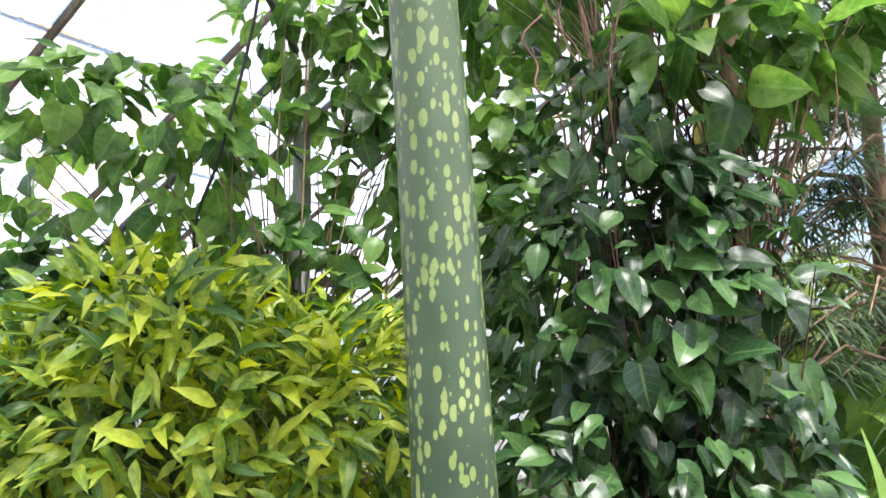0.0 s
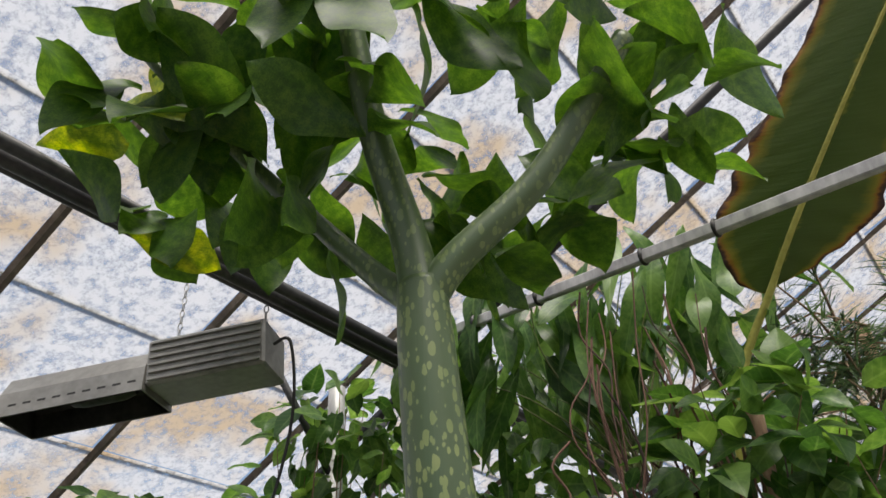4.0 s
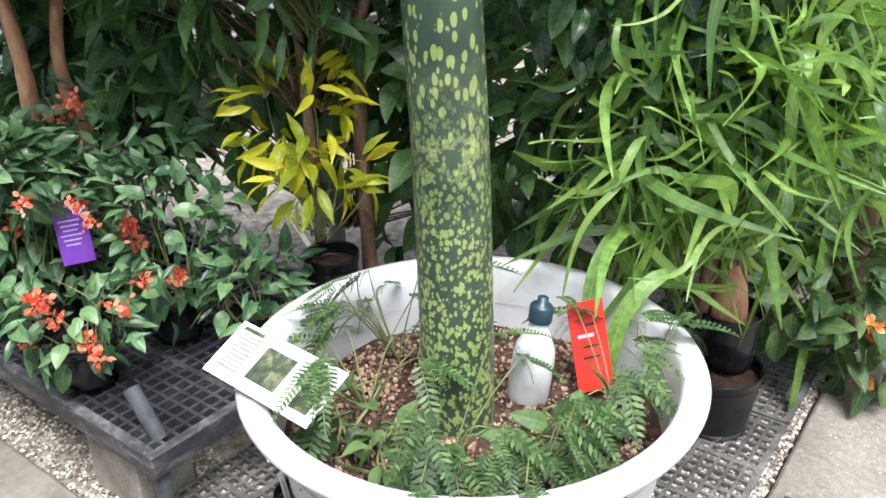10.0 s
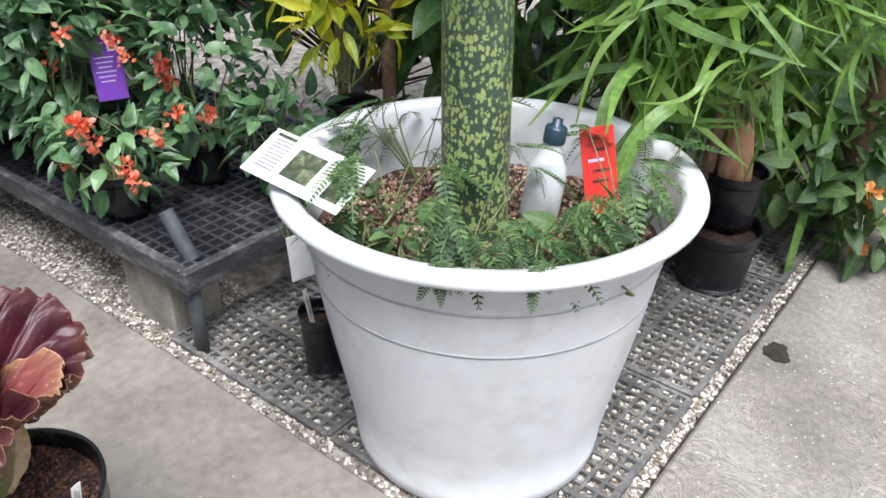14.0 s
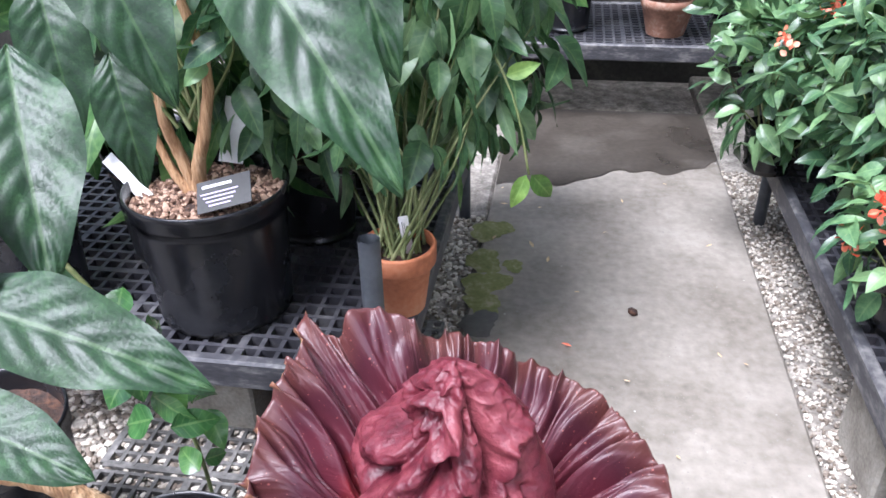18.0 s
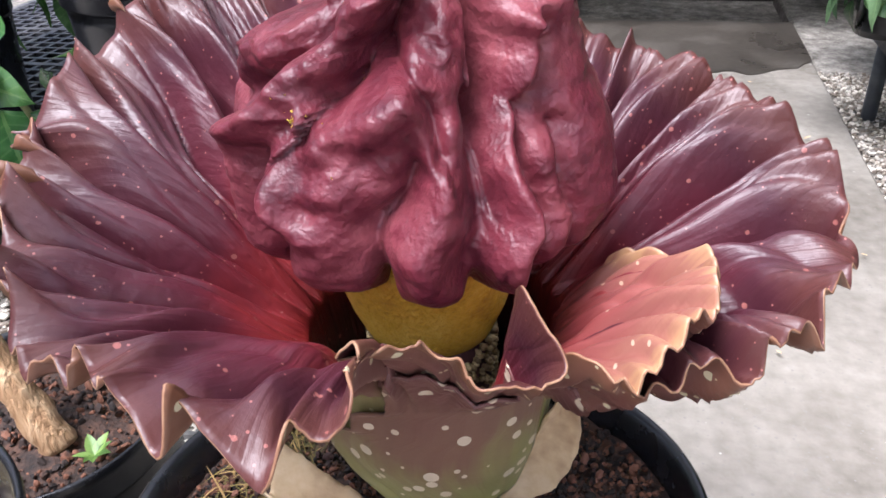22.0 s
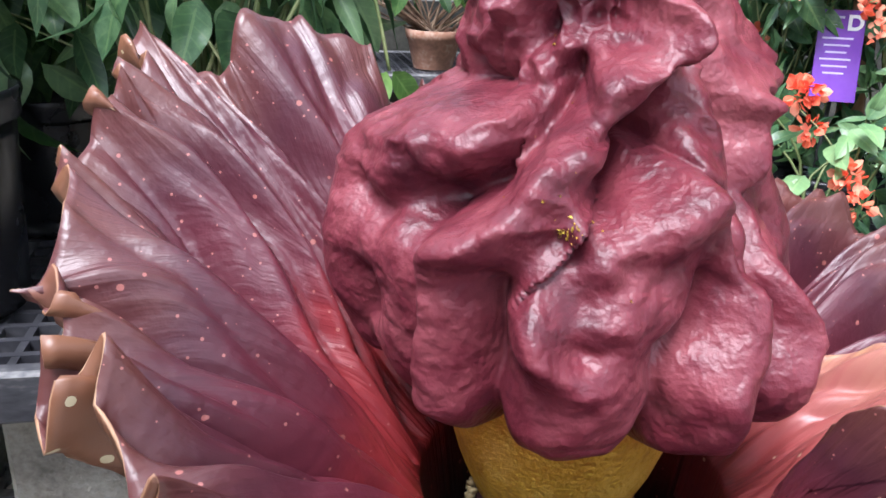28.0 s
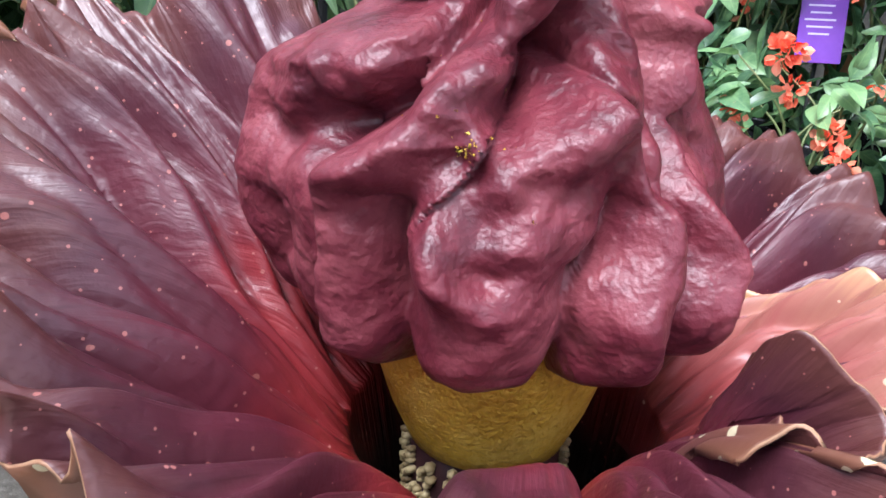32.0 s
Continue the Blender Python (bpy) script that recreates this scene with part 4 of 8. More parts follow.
prof = [(0.235, -0.004), (0.252, 0.0), (0.259, 0.008), (0.263, 0.04), (0.2605, 0.045), (0.277, 0.15), (0.297, 0.26), (0.313, 0.352), (0.3235, 0.423), (0.3245, 0.433), (0.336, 0.50),
        (0.3395, 0.514), (0.3405, 0.524), (0.350, 0.572), (0.354, 0.581), (0.362, 0.584), (0.370, 0.585), (0.374, 0.589), (0.382, 0.590), (0.389, 0.595), (0.391, 0.602), (0.387, 0.610), (0.368, 0.615), (0.352, 0.611), (0.345, 0.598), (0.335, 0.5), (0.32, 0.42)]
lathe_geo(g, prof, 96, PC)
part("pot_body", g, M_WHITE, planter)
# grooves are only drawn: greyer rings, with no recess in the wall
for z, r in ((0.428, 0.324), (0.519, 0.340)):
    g = Geo()
    lathe_geo(g, [(r - 0.004, z - 0.004), (r + 0.0012, z - 0.0025), (r + 0.0012, z + 0.0025), (r - 0.004, z + 0.004)], 96, PC)
    part("moulded_groove", g, M_WHITELINE, planter)
g = Geo()
g.add([(PC.x + 0.33 * math.cos(a) * r, PC.y + 0.33 * math.sin(a) * r, 0.47 + 0.035 * (1 - r) + 0.006 * math.sin(9 * a + 7 * r)) for r in (0.02, 0.3, 0.6, 0.85, 1.0) for a in np.linspace(0, 6.2832, 49)[:-1]],
      [(i * 48 + k, i * 48 + (k + 1) % 48, (i + 1) * 48 + (k + 1) % 48, (i + 1) * 48 + k) for i in range(4) for k in range(48)])
tagged(part("potting_soil", g, M_SOIL), "dark potting soil with pale mulch in the planter", "soil")

# ---- the speckled stem ----
arum = thing("titan_arum", "tall arum with a speckled green stem and spreading leaflets", "plant")
STEM = [(0.10, 0.925, 0.46), (0.092, 0.915, 0.95), (0.074, 0.905, 1.37), (0.055, 0.895, 1.85), (0.035, 0.885, 2.2), (0.028, 0.885, 2.36)]
g = Geo()
pth = smooth_path(STEM, 10)
tube_geo(g, pth, list(np.linspace(0.063, 0.038, len(pth))), 28)
part("stem", g, M_STEM, arum, "dark green stem with pale yellow-green spots")


# a second one, rising from the pot of pale gravel
arum_2 = thing("titan_arum", "speckled green arum stem rising from a black pot", "plant")
g = Geo()
pth = smooth_path([(-0.505, -0.065, 0.33), (-0.472, -0.062, 0.62), (-0.453, -0.053, 0.82), (-0.442, -0.031, 1.15), (-0.43, -0.015, 1.5), (-0.43, 0.0, 2.0), (-0.44, 0.0, 2.4)], 8)
tube_geo(g, pth, list(np.linspace(0.046, 0.034, len(pth))), 28)
part("stem", g, M_STEM, arum_2, "dark green stem with pale yellow-green spots")


# ---- materials of the flower ----
def uv_tint(name, stops, streak=(60, 4), streak_mix=0.35, rough=(0.3, 0.5), bump=0.25, spots=(), coat=0.15, leaf=0.0, spec=0.5, fine=140):
    """Colour that changes from throat to margin, with radial streaks; v runs from throat to margin."""
    m, nt, N, L = nodes_of(name)
    out, bs = N.new("ShaderNodeOutputMaterial"), N.new("ShaderNodeBsdfPrincipled")
    uv = N.new("ShaderNodeUVMap")
    sep = N.new("ShaderNodeSeparateXYZ")
    L.new(uv.outputs[0], sep.inputs[0])
    mp = N.new("ShaderNodeMapping")
    mp.inputs["Scale"].default_value = (streak[0], streak[1], 1)
    L.new(uv.outputs[0], mp.inputs[0])
    ns = N.new("ShaderNodeTexNoise")
    ns.inputs["Scale"].default_value, ns.inputs["Detail"].default_value = 1.0, 8
    L.new(mp.outputs[0], ns.inputs[0])
    tc = N.new("ShaderNodeTexCoord")
    nb = N.new("ShaderNodeTexNoise")
    nb.inputs["Scale"].default_value, nb.inputs["Detail"].default_value = 14, 5
    L.new(tc.outputs["Object"], nb.inputs[0])
    ad = N.new("ShaderNodeMath")
    ad.operation = "MULTIPLY_ADD"
    L.new(ns.outputs[0], ad.inputs[0])
    ad.inputs[1].default_value = streak_mix
    L.new(sep.outputs[1], ad.inputs[2])
    ad2 = N.new("ShaderNodeMath")
    ad2.operation = "MULTIPLY_ADD"
    L.new(nb.outputs[0], ad2.inputs[0])
    ad2.inputs[1].default_value = 0.3
    L.new(ad.outputs[0], ad2.inputs[2])
    of = N.new("ShaderNodeMath")
    of.operation = "SUBTRACT"
    L.new(ad2.outputs[0], of.inputs[0])
    of.inputs[1].default_value = streak_mix / 2 + 0.15
    rp = N.new("ShaderNodeValToRGB")
    el = rp.color_ramp.elements
    for i, (p, c) in enumerate(stops):
        e = el[i] if i < 2 else el.new(p)
        e.position, e.color = p, rgb(c)
    L.new(of.outputs[0], rp.inputs[0])
    col = rp.outputs[0]
    for sc, size, c in spots:
        vo = N.new("ShaderNodeTexVoronoi")
        vo.inputs["Scale"].default_value = sc
        L.new(tc.outputs["Object"], vo.inputs[0])
        sp = N.new("ShaderNodeSeparateColor")
        L.new(vo.outputs["Color"], sp.inputs[0])
        th = N.new("ShaderNodeMath")
        th.operation = "MULTIPLY"
        L.new(sp.outputs[0], th.inputs[0])
        th.inputs[1].default_value = size
        lt = N.new("ShaderNodeMath")
        lt.operation = "LESS_THAN"
        L.new(vo.outputs["Distance"], lt.inputs[0])
        L.new(th.outputs[0], lt.inputs[1])
        mx = N.new("ShaderNodeMix")
        mx.data_type = "RGBA"
        sc2 = N.new("ShaderNodeMath")
        sc2.operation = "MULTIPLY"
        L.new(lt.outputs[0], sc2.inputs[0])
        sc2.inputs[1].default_value = 0.8
        L.new(sc2.outputs[0], mx.inputs["Factor"])
        L.new(col, mx.inputs["A"])
        mx.inputs["B"].default_value = rgb(c)
        col = mx.outputs["Result"]
    L.new(col, bs.inputs["Base Color"])
    rr = N.new("ShaderNodeMapRange")
    rr.inputs["To Min"].default_value, rr.inputs["To Max"].default_value = rough
    L.new(ns.outputs[0], rr.inputs[0])
    L.new(rr.outputs[0], bs.inputs["Roughness"])
    bs.inputs["Coat Weight"].default_value, bs.inputs["Coat Roughness"].default_value, bs.inputs["Specular IOR Level"].default_value = coat, 0.28, spec
    bp = N.new("ShaderNodeBump")
    bp.inputs["Strength"].default_value, bp.inputs["Distance"].default_value = bump, 0.005
    nf = N.new("ShaderNodeTexNoise")
    nf.inputs["Scale"].default_value, nf.inputs["Detail"].default_value = fine, 3
    L.new(tc.outputs["Object"], nf.inputs[0])
    hb = N.new("ShaderNodeMath")
    hb.operation = "MULTIPLY_ADD"
    L.new(nf.outputs[0], hb.inputs[0])
    hb.inputs[1].default_value = 0.25
    L.new(ns.outputs[0], hb.inputs[2])
    L.new(hb.outputs[0], bp.inputs["Height"])
    L.new(bp.outputs[0], bs.inputs["Normal"])
    res = bs.outputs[0]
    if leaf:
        tl = N.new("ShaderNodeBsdfTranslucent")
        L.new(col, tl.inputs[0])
        ms = N.new("ShaderNodeMixShader")
        ms.inputs[0].default_value = leaf
        L.new(res, ms.inputs[1])
        L.new(tl.outputs[0], ms.inputs[2])
        res = ms.outputs[0]
    L.new(res, out.inputs[0])
    return m


# near-black down in the tube, reddest above the throat, darker again outwards
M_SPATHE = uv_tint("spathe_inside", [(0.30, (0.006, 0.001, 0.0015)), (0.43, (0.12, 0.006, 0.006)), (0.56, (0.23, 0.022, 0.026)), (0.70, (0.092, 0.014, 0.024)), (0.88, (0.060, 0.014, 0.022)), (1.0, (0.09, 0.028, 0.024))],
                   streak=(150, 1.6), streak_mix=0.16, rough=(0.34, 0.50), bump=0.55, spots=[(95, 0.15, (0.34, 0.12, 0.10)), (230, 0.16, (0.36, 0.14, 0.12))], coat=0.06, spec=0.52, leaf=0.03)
M_SPATHE_OUT = uv_tint("spathe_outside", [(0.0, (0.20, 0.24, 0.05)), (0.25, (0.25, 0.26, 0.07)), (0.42, (0.23, 0.18, 0.075)), (0.6, (0.14, 0.06, 0.042)), (0.85, (0.12, 0.042, 0.035)), (1.0, (0.16, 0.066, 0.034))],
                       streak=(40, 2.5), streak_mix=0.25, rough=(0.35, 0.55), bump=0.2, spots=[(105, 0.30, (0.62, 0.56, 0.36))], coat=0.1)
M_SPATHE_WRAP = uv_tint("spathe_overlap", [(0.1, (0.22, 0.24, 0.06)), (0.24, (0.20, 0.17, 0.07)), (0.34, (0.16, 0.085, 0.055)), (0.6, (0.115, 0.042, 0.036)), (1.0, (0.13, 0.045, 0.042))],
                        streak=(40, 2.5), streak_mix=0.2, rough=(0.35, 0.55), bump=0.2, spots=[(95, 0.42, (0.60, 0.50, 0.36))], coat=0.1)
M_SPATHE_RIM = surface("spathe_margin", [(0.14, 0.055, 0.033), (0.26, 0.13, 0.07), (0.36, 0.22, 0.13)], scale=40, rough=(0.5, 0.7), bump=0.2)
M_PEACH = uv_tint("peach_lobe", [(0.35, (0.13, 0.015, 0.018)), (0.56, (0.28, 0.052, 0.052)), (0.74, (0.29, 0.085, 0.075)), (0.92, (0.34, 0.14, 0.10)), (1.0, (0.48, 0.27, 0.14))], streak=(240, 1.4), streak_mix=0.3, rough=(0.35, 0.5), bump=0.25, spots=[(100, 0.15, (0.7, 0.5, 0.35))], leaf=0.12)
M_APPENDIX = surface("appendix_skin", [(0.052, 0.007, 0.013), (0.125, 0.019, 0.029), (0.215, 0.052, 0.062)], scale=16, fine=95, rough=(0.36, 0.50), bump=0.6, bump_scale=62, dist=0.006, coat=0.0, spec=0.40)


def puckered(m, scale, strength, dist):
    """Leathery wrinkles: small cells of uneven size, over the relief that the skin has already."""
    N, L = m.node_tree.nodes, m.node_tree.links
    bs = next(n for n in N if n.type == "BSDF_PRINCIPLED")
    tc, warp = N.new("ShaderNodeTexCoord"), N.new("ShaderNodeTexNoise")
    warp.inputs["Scale"].default_value, warp.inputs["Detail"].default_value = scale * 0.45, 3
    L.new(tc.outputs["Object"], warp.inputs[0])
    mx = N.new("ShaderNodeMix")
    mx.data_type = "VECTOR"
    mx.inputs["Factor"].default_value = 0.035
    L.new(tc.outputs["Object"], mx.inputs["A"])
    L.new(warp.outputs["Color"], mx.inputs["B"])
    vo = N.new("ShaderNodeTexVoronoi")
    vo.feature = "SMOOTH_F1"
    vo.inputs["Scale"].default_value, vo.inputs["Smoothness"].default_value = scale, 0.6
    L.new(mx.outputs["Result"], vo.inputs[0])
    bp = N.new("ShaderNodeBump")
    bp.invert = True
    bp.inputs["Strength"].default_value, bp.inputs["Distance"].default_value = strength, dist
    L.new(vo.outputs["Distance"], bp.inputs["Height"])
    L.new(bs.inputs["Normal"].links[0].from_socket, bp.inputs["Normal"])
    L.new(bp.outputs[0], bs.inputs["Normal"])
    return m


puckered(M_APPENDIX, 150, 0.22, 0.003)
M_COLLAR = surface("pollen_band", [(0.42, 0.24, 0.015), (0.62, 0.40, 0.03), (0.72, 0.52, 0.08)], scale=40, fine=300, rough=(0.55, 0.75), bump=0.9, bump_scale=420, dist=0.003)
M_FLORET = surface("cream_florets", [(0.12, 0.08, 0.035), (0.24, 0.175, 0.075), (0.40, 0.32, 0.16)], scale=60, rough=(0.5, 0.7), bump=0.2, island=0.5)
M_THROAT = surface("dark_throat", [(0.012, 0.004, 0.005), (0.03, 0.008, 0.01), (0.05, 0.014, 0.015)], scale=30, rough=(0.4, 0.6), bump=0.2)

# ---- the maroon arum flower in its pot ----
FC = np.array([-0.545, 0.33])
SOIL_Z = 0.362
flower = thing("arum_flower", "large maroon arum flower with a ruffled spathe and wrinkled crown", "flower")
# margin round the flower: way along it, angle, reach, height (it curls back on itself at the front)
MARGIN = [(8, 8, 0.118, 0.545), (19, 19, 0.150, 0.549), (32, 32, 0.180, 0.554), (45, 45, 0.188, 0.561), (58, 58, 0.194, 0.571), (73, 73, 0.203, 0.582), (88, 88, 0.194, 0.593), (105, 105, 0.196, 0.597), (125, 125, 0.190, 0.605), (150, 150, 0.190, 0.628), (170, 170, 0.192, 0.650),
          (182, 182, 0.212, 0.680), (189, 189, 0.206, 0.645), (197, 197, 0.258, 0.655), (206, 206, 0.212, 0.652), (222, 222, 0.202, 0.640), (240, 240, 0.196, 0.618), (258, 258, 0.196, 0.600), (276, 276, 0.192, 0.586), (295, 295, 0.187, 0.583)]
FRONT = [(314, 314, 0.190, 0.590), (322, 321, 0.185, 0.591), (332, 332, 0.180, 0.597), (341, 331, 0.151, 0.598), (350, 327, 0.143, 0.585), (358, 334, 0.130, 0.583), (366, 343, 0.127, 0.574), (376, 347, 0.134, 0.566), (386, 354, 0.136, 0.563), (394, 361, 0.134, 0.562), (402, 358, 0.110, 0.586), (410, 360, 0.090, 0.572)]
LOBE = [(0, 2, 0.100, 0.560), (10, 8, 0.146, 0.559), (20, 18, 0.152, 0.574), (30, 28, 0.149, 0.575), (45, 44, 0.134, 0.572), (62, 61, 0.114, 0.552), (72, 70, 0.092, 0.540)]


def margin_table(rows):
    u = np.arange(rows[0][0], rows[-1][0] + 0.01, 1.0)
    w = np.hanning(7)[1:-1]
    cols = [np.convolve(np.pad(np.interp(u, [q[0] for q in rows], [q[k] for q in rows]), 2, mode="edge"), w / w.sum(), mode="valid") for k in (1, 2, 3)]
    return [u] + cols


# where the margin rolls over: place, half-width, how far
CURLS = [(62, 2.5, 0.6), (234, 3.0, 0.25), (264, 3.0, 0.3), (278, 3.0, 0.5)]
WHOLE, PEACH = margin_table(MARGIN + FRONT), margin_table(LOBE)


def spathe_point(th, t, table=None):
    """A point of the spathe: th along the margin, t from the soil (0) to the margin (1)."""
    table = table or WHOLE
    R, Z, ang = np.interp(th, table[0], table[2]), np.interp(th, table[0], table[3]), np.interp(th, table[0], table[1])
    lobe = table is PEACH
    root = ang if lobe else (th if th < 320 else 320 + (th - 320) * 0.5)
    inner = 1.0 if lobe else 0.0
    small = min(1.0, R / 0.19)
    if t < 0.42:
        k = t / 0.42
        r = np.interp(k, [0, 0.12, 0.35, 0.65, 1], [0.018, 0.030, 0.047, 0.061, 0.069])
        z = SOIL_Z - 0.012 + (0.50 - SOIL_Z + 0.012) * k
        r *= 1 - 0.08 * inner
        th = root
    else:
        k = (t - 0.42) / 0.58
        r0, z0 = 0.069 * (1 - 0.08 * inner), 0.50
        zc = z0 + (Z - z0) * (0.42 + (0.0 if lobe else 0.40 * math.exp(-((th - 322) / 42.0) ** 2)))
        rc = r0 + (R - r0) * 0.38
        r = (1 - k) ** 2 * r0 + 2 * k * (1 - k) * rc + k * k * R
        z = (1 - k) ** 2 * z0 + 2 * k * (1 - k) * (zc - 0.004) + k * k * Z
        # pleats that run from throat to margin, and the crimped, turned-over margin
        env = (k ** 0.6 if k > 0 else 0.0) * small
        wx = th + 15 * noise.noise(Vector((th * 0.03, k * 1.2, 1.3))) + 5 * k
        f1 = (0.70 + 0.6 * noise.noise(Vector((th * 0.06, 3.7, k * 1.5)))) * (abs(math.sin(math.radians(wx) * 11.5)) ** 0.8 - 0.62) + 0.5 * (abs(noise.noise(Vector((th * 0.085, 0.7, k * 0.9)))) ** 0.75 - 0.30)
        f2 = (abs(math.sin(math.radians(wx) * 37 + 4 * noise.noise(Vector((th * 0.05, 8.8, k * 2))))) - 0.6) * (0.3 + 0.7 * k)
        f3 = noise.noise(Vector((wx * 0.42, 2.7, k * 3.5)))
        broad = noise.noise(Vector((th * 0.05, 5.5, k * 0.8)))
        front = math.exp(-((th - 318) / 40.0) ** 2)
        # pleats laid one over the next, steep on one side
        side = math.exp(-((th - 252) / 34.0) ** 2)
        pw = math.radians(wx * 36) + 2.6 * noise.noise(Vector((th * 0.035, 4.1, k * 0.7)))
        pleat = 1.7 * (math.sqrt(math.sin(pw * 0.5 + 0.3 * math.sin(pw)) ** 2 + 0.004) - 0.6) * math.sin(min(1.0, k * 1.25) * math.pi * 0.62) * (0.55 + 0.8 * abs(noise.noise(Vector((th * 0.07, 9.3, k))))) * (1 - 0.4 * k)
        crimp = k ** 10 * small ** 2 * (0.0022 * math.sin(th * 1.1 + 3 * noise.noise(Vector((th * 0.09, 3, 0)))) + 0.004 * noise.noise(Vector((th * 0.3, 4.4, k))))
        wavy = k ** 4 * small ** 3 * 0.006 * math.sin(math.radians(th) * 11 + 3.2 * noise.noise(Vector((th * 0.03, 9.1, 0))))
        frill = max(0.0, (k - 0.80) / 0.20) ** 1.6 * small ** 3 * (0.55 + 0.45 * math.sin(math.radians(th - 255) * 0.9 + 1.57)) * (0.7 + 0.9 * noise.noise(Vector((th * 0.07, 2.2, 5))))
        swing = math.radians(th) * 41 + 5 * noise.noise(Vector((th * 0.06, 7.7, 1)))
        if lobe:
            f1, f2 = f1 * 0.3 + 0.10 * math.sin(th * 0.42), f2 * 0.9
        calm = (1 - 0.75 * min(1.0, max(0.0, (th - 322) / 14.0))) * (1 - 0.35 * max(0.0, (k - 0.8) / 0.2))
        up = env * calm * (1 - 0.45 * front * k) * (0.072 * (1 - 0.52 * k * k) * (1 - 0.68 * side) * f1 + (0.012 if lobe else 0.018 + 0.018 * side) * pleat + 0.010 * f2 + 0.0055 * f3 + 0.018 * broad) + (crimp + wavy) * (0.35 if th > 330 or lobe else 1.0)
        curl = 0.0 if lobe else max(math.exp(-((th - c_) / w_) ** 2) * q_ for c_, w_, q_ in CURLS)
        turn = 0.35 * (1 - curl) * small ** 2 * max(0.0, noise.noise(Vector((th * 0.075, 1.7, 8.8))) + 0.10) * max(0.0, (k - 0.80) / 0.20) ** 1.6
        z += up * 0.9 + 0.010 * turn - 0.022 * turn * max(0.0, (k - 0.86) / 0.14)
        r += -0.30 * up - (0.0 if lobe else 0.014 * side) * env * calm * pleat + 0.016 * turn
        # stretches of the margin that roll up and inwards
        roll = curl * max(0.0, (k - 0.86) / 0.14)
        phi = 4.2 * roll
        r += 0.0045 * math.sin(phi) - roll * 0.020
        z += 0.0050 * (1 - math.cos(phi)) - 0.06 * roll * (Z - z0)
        z += 0.011 * frill * math.sin(swing) + 0.0035 * frill * math.sin(2.3 * swing + 1)
        r += 0.005 * frill * math.cos(swing + 0.7)
        th = root + (ang - root) * k ** 0.8 + 2.0 * frill * math.sin(swing + 2.2) + k * 3.0 * small * noise.noise(Vector((th * 0.1, 6.6, k * 2)))
    a = math.radians(th)
    return (FC[0] + r * math.cos(a), FC[1] + r * math.sin(a), z)


def spathe_strip(name, th0, th1, nth, nt, inside, label, t0=0.0, thick=0.0010, table=None):
    g = Geo()
    ths, ts = np.linspace(th0, th1, nth), np.linspace(t0, 1.0, nt) ** 0.9
    v = [spathe_point(th, t, table) for t in ts for th in ths]
    f = [(i * nth + j, i * nth + j + 1, (i + 1) * nth + j + 1, (i + 1) * nth + j) for i in range(nt - 1) for j in range(nth - 1)]
    g.add(v, [q[::-1] for q in f])
    me = g.mesh(name)
    uvl = me.uv_layers.new(name="UVMap")
    loop_v = np.zeros(len(me.loops), int)
    me.loops.foreach_get("vertex_index", loop_v)
    uv = np.stack([(loop_v % nth) / nth * (th1 - th0) / 360.0 + th0 / 360, ts[loop_v // nth]], 1)
    uvl.data.foreach_set("uv", uv.ravel())
    for m_ in (inside, M_SPATHE_OUT, M_SPATHE_RIM):
        me.materials.append(m_)
    ob = part(name, me, None, flower, label)
    so = ob.modifiers.new("thickness", "SOLIDIFY")
    so.thickness, so.offset, so.material_offset, so.material_offset_rim = thick, -1, 1, 2
    return ob


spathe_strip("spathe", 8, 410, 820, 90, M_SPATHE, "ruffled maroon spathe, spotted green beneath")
# outer edge of the spathe, wrapped round the stalk and torn along its border
g = Geo()
wt = np.linspace(0.17, 0.70, 46)
wa = np.interp(wt, [0.17, 0.28, 0.33, 0.36, 0.40, 0.42, 0.55, 0.70], [318, 279, 284, 303, 304, 321, 324, 330])
wv = []
for i, t_ in enumerate(wt):
    e0 = wa[i] + 3.0 * noise.noise(Vector((t_ * 40, 0, 2)))
    for j in range(41):
        th = e0 + (384 - e0) * j / 40
        q = Vector(spathe_point(th if th < 320 else (320 + (th - 320) * 2 if th < 365 else 8 + (th - 365)), t_))
        o = Vector((q.x - FC[0], q.y - FC[1], 0)).normalized()
        wv.append(tuple(q + o * (0.003 + 0.004 * max(0, 1 - j / 4)) - Vector((0, 0, 0.004 * max(0.0, t_ - 0.5)))))
g.add(wv, [(i * 41 + j, (i + 1) * 41 + j, (i + 1) * 41 + j + 1, i * 41 + j + 1) for i in range(45) for j in range(40)][::1])
me = g.mesh("spathe_overlap")
uvl = me.uv_layers.new(name="UVMap")
lv_ = np.zeros(len(me.loops), int)
me.loops.foreach_get("vertex_index", lv_)
uvl.data.foreach_set("uv", np.stack([(lv_ % 41) / 160.0, wt[lv_ // 41]], 1).ravel())
me.materials.append(M_SPATHE_WRAP)
ob = part("spathe_overlap", me, None, flower, "brown spotted outer flap with a torn border")
ob.modifiers.new("thickness", "SOLIDIFY").thickness = 0.0016
spathe_strip("spathe_lobe", 0, 72, 130, 70, M_PEACH, "peach and pink inner lobe of the spathe", t0=0.30, table=PEACH)

# the wrinkled crown
CR, CZ0, CZ1 = Vector((-0.564, 0.336, 0)), 0.541, 0.735
# reach of the crown at rising heights, one row for each way it faces
CROWN_K = [0, 0.08, 0.2, 0.35, 0.48, 0.56, 0.62, 0.66, 0.74, 0.83, 0.91, 0.97, 1.0]
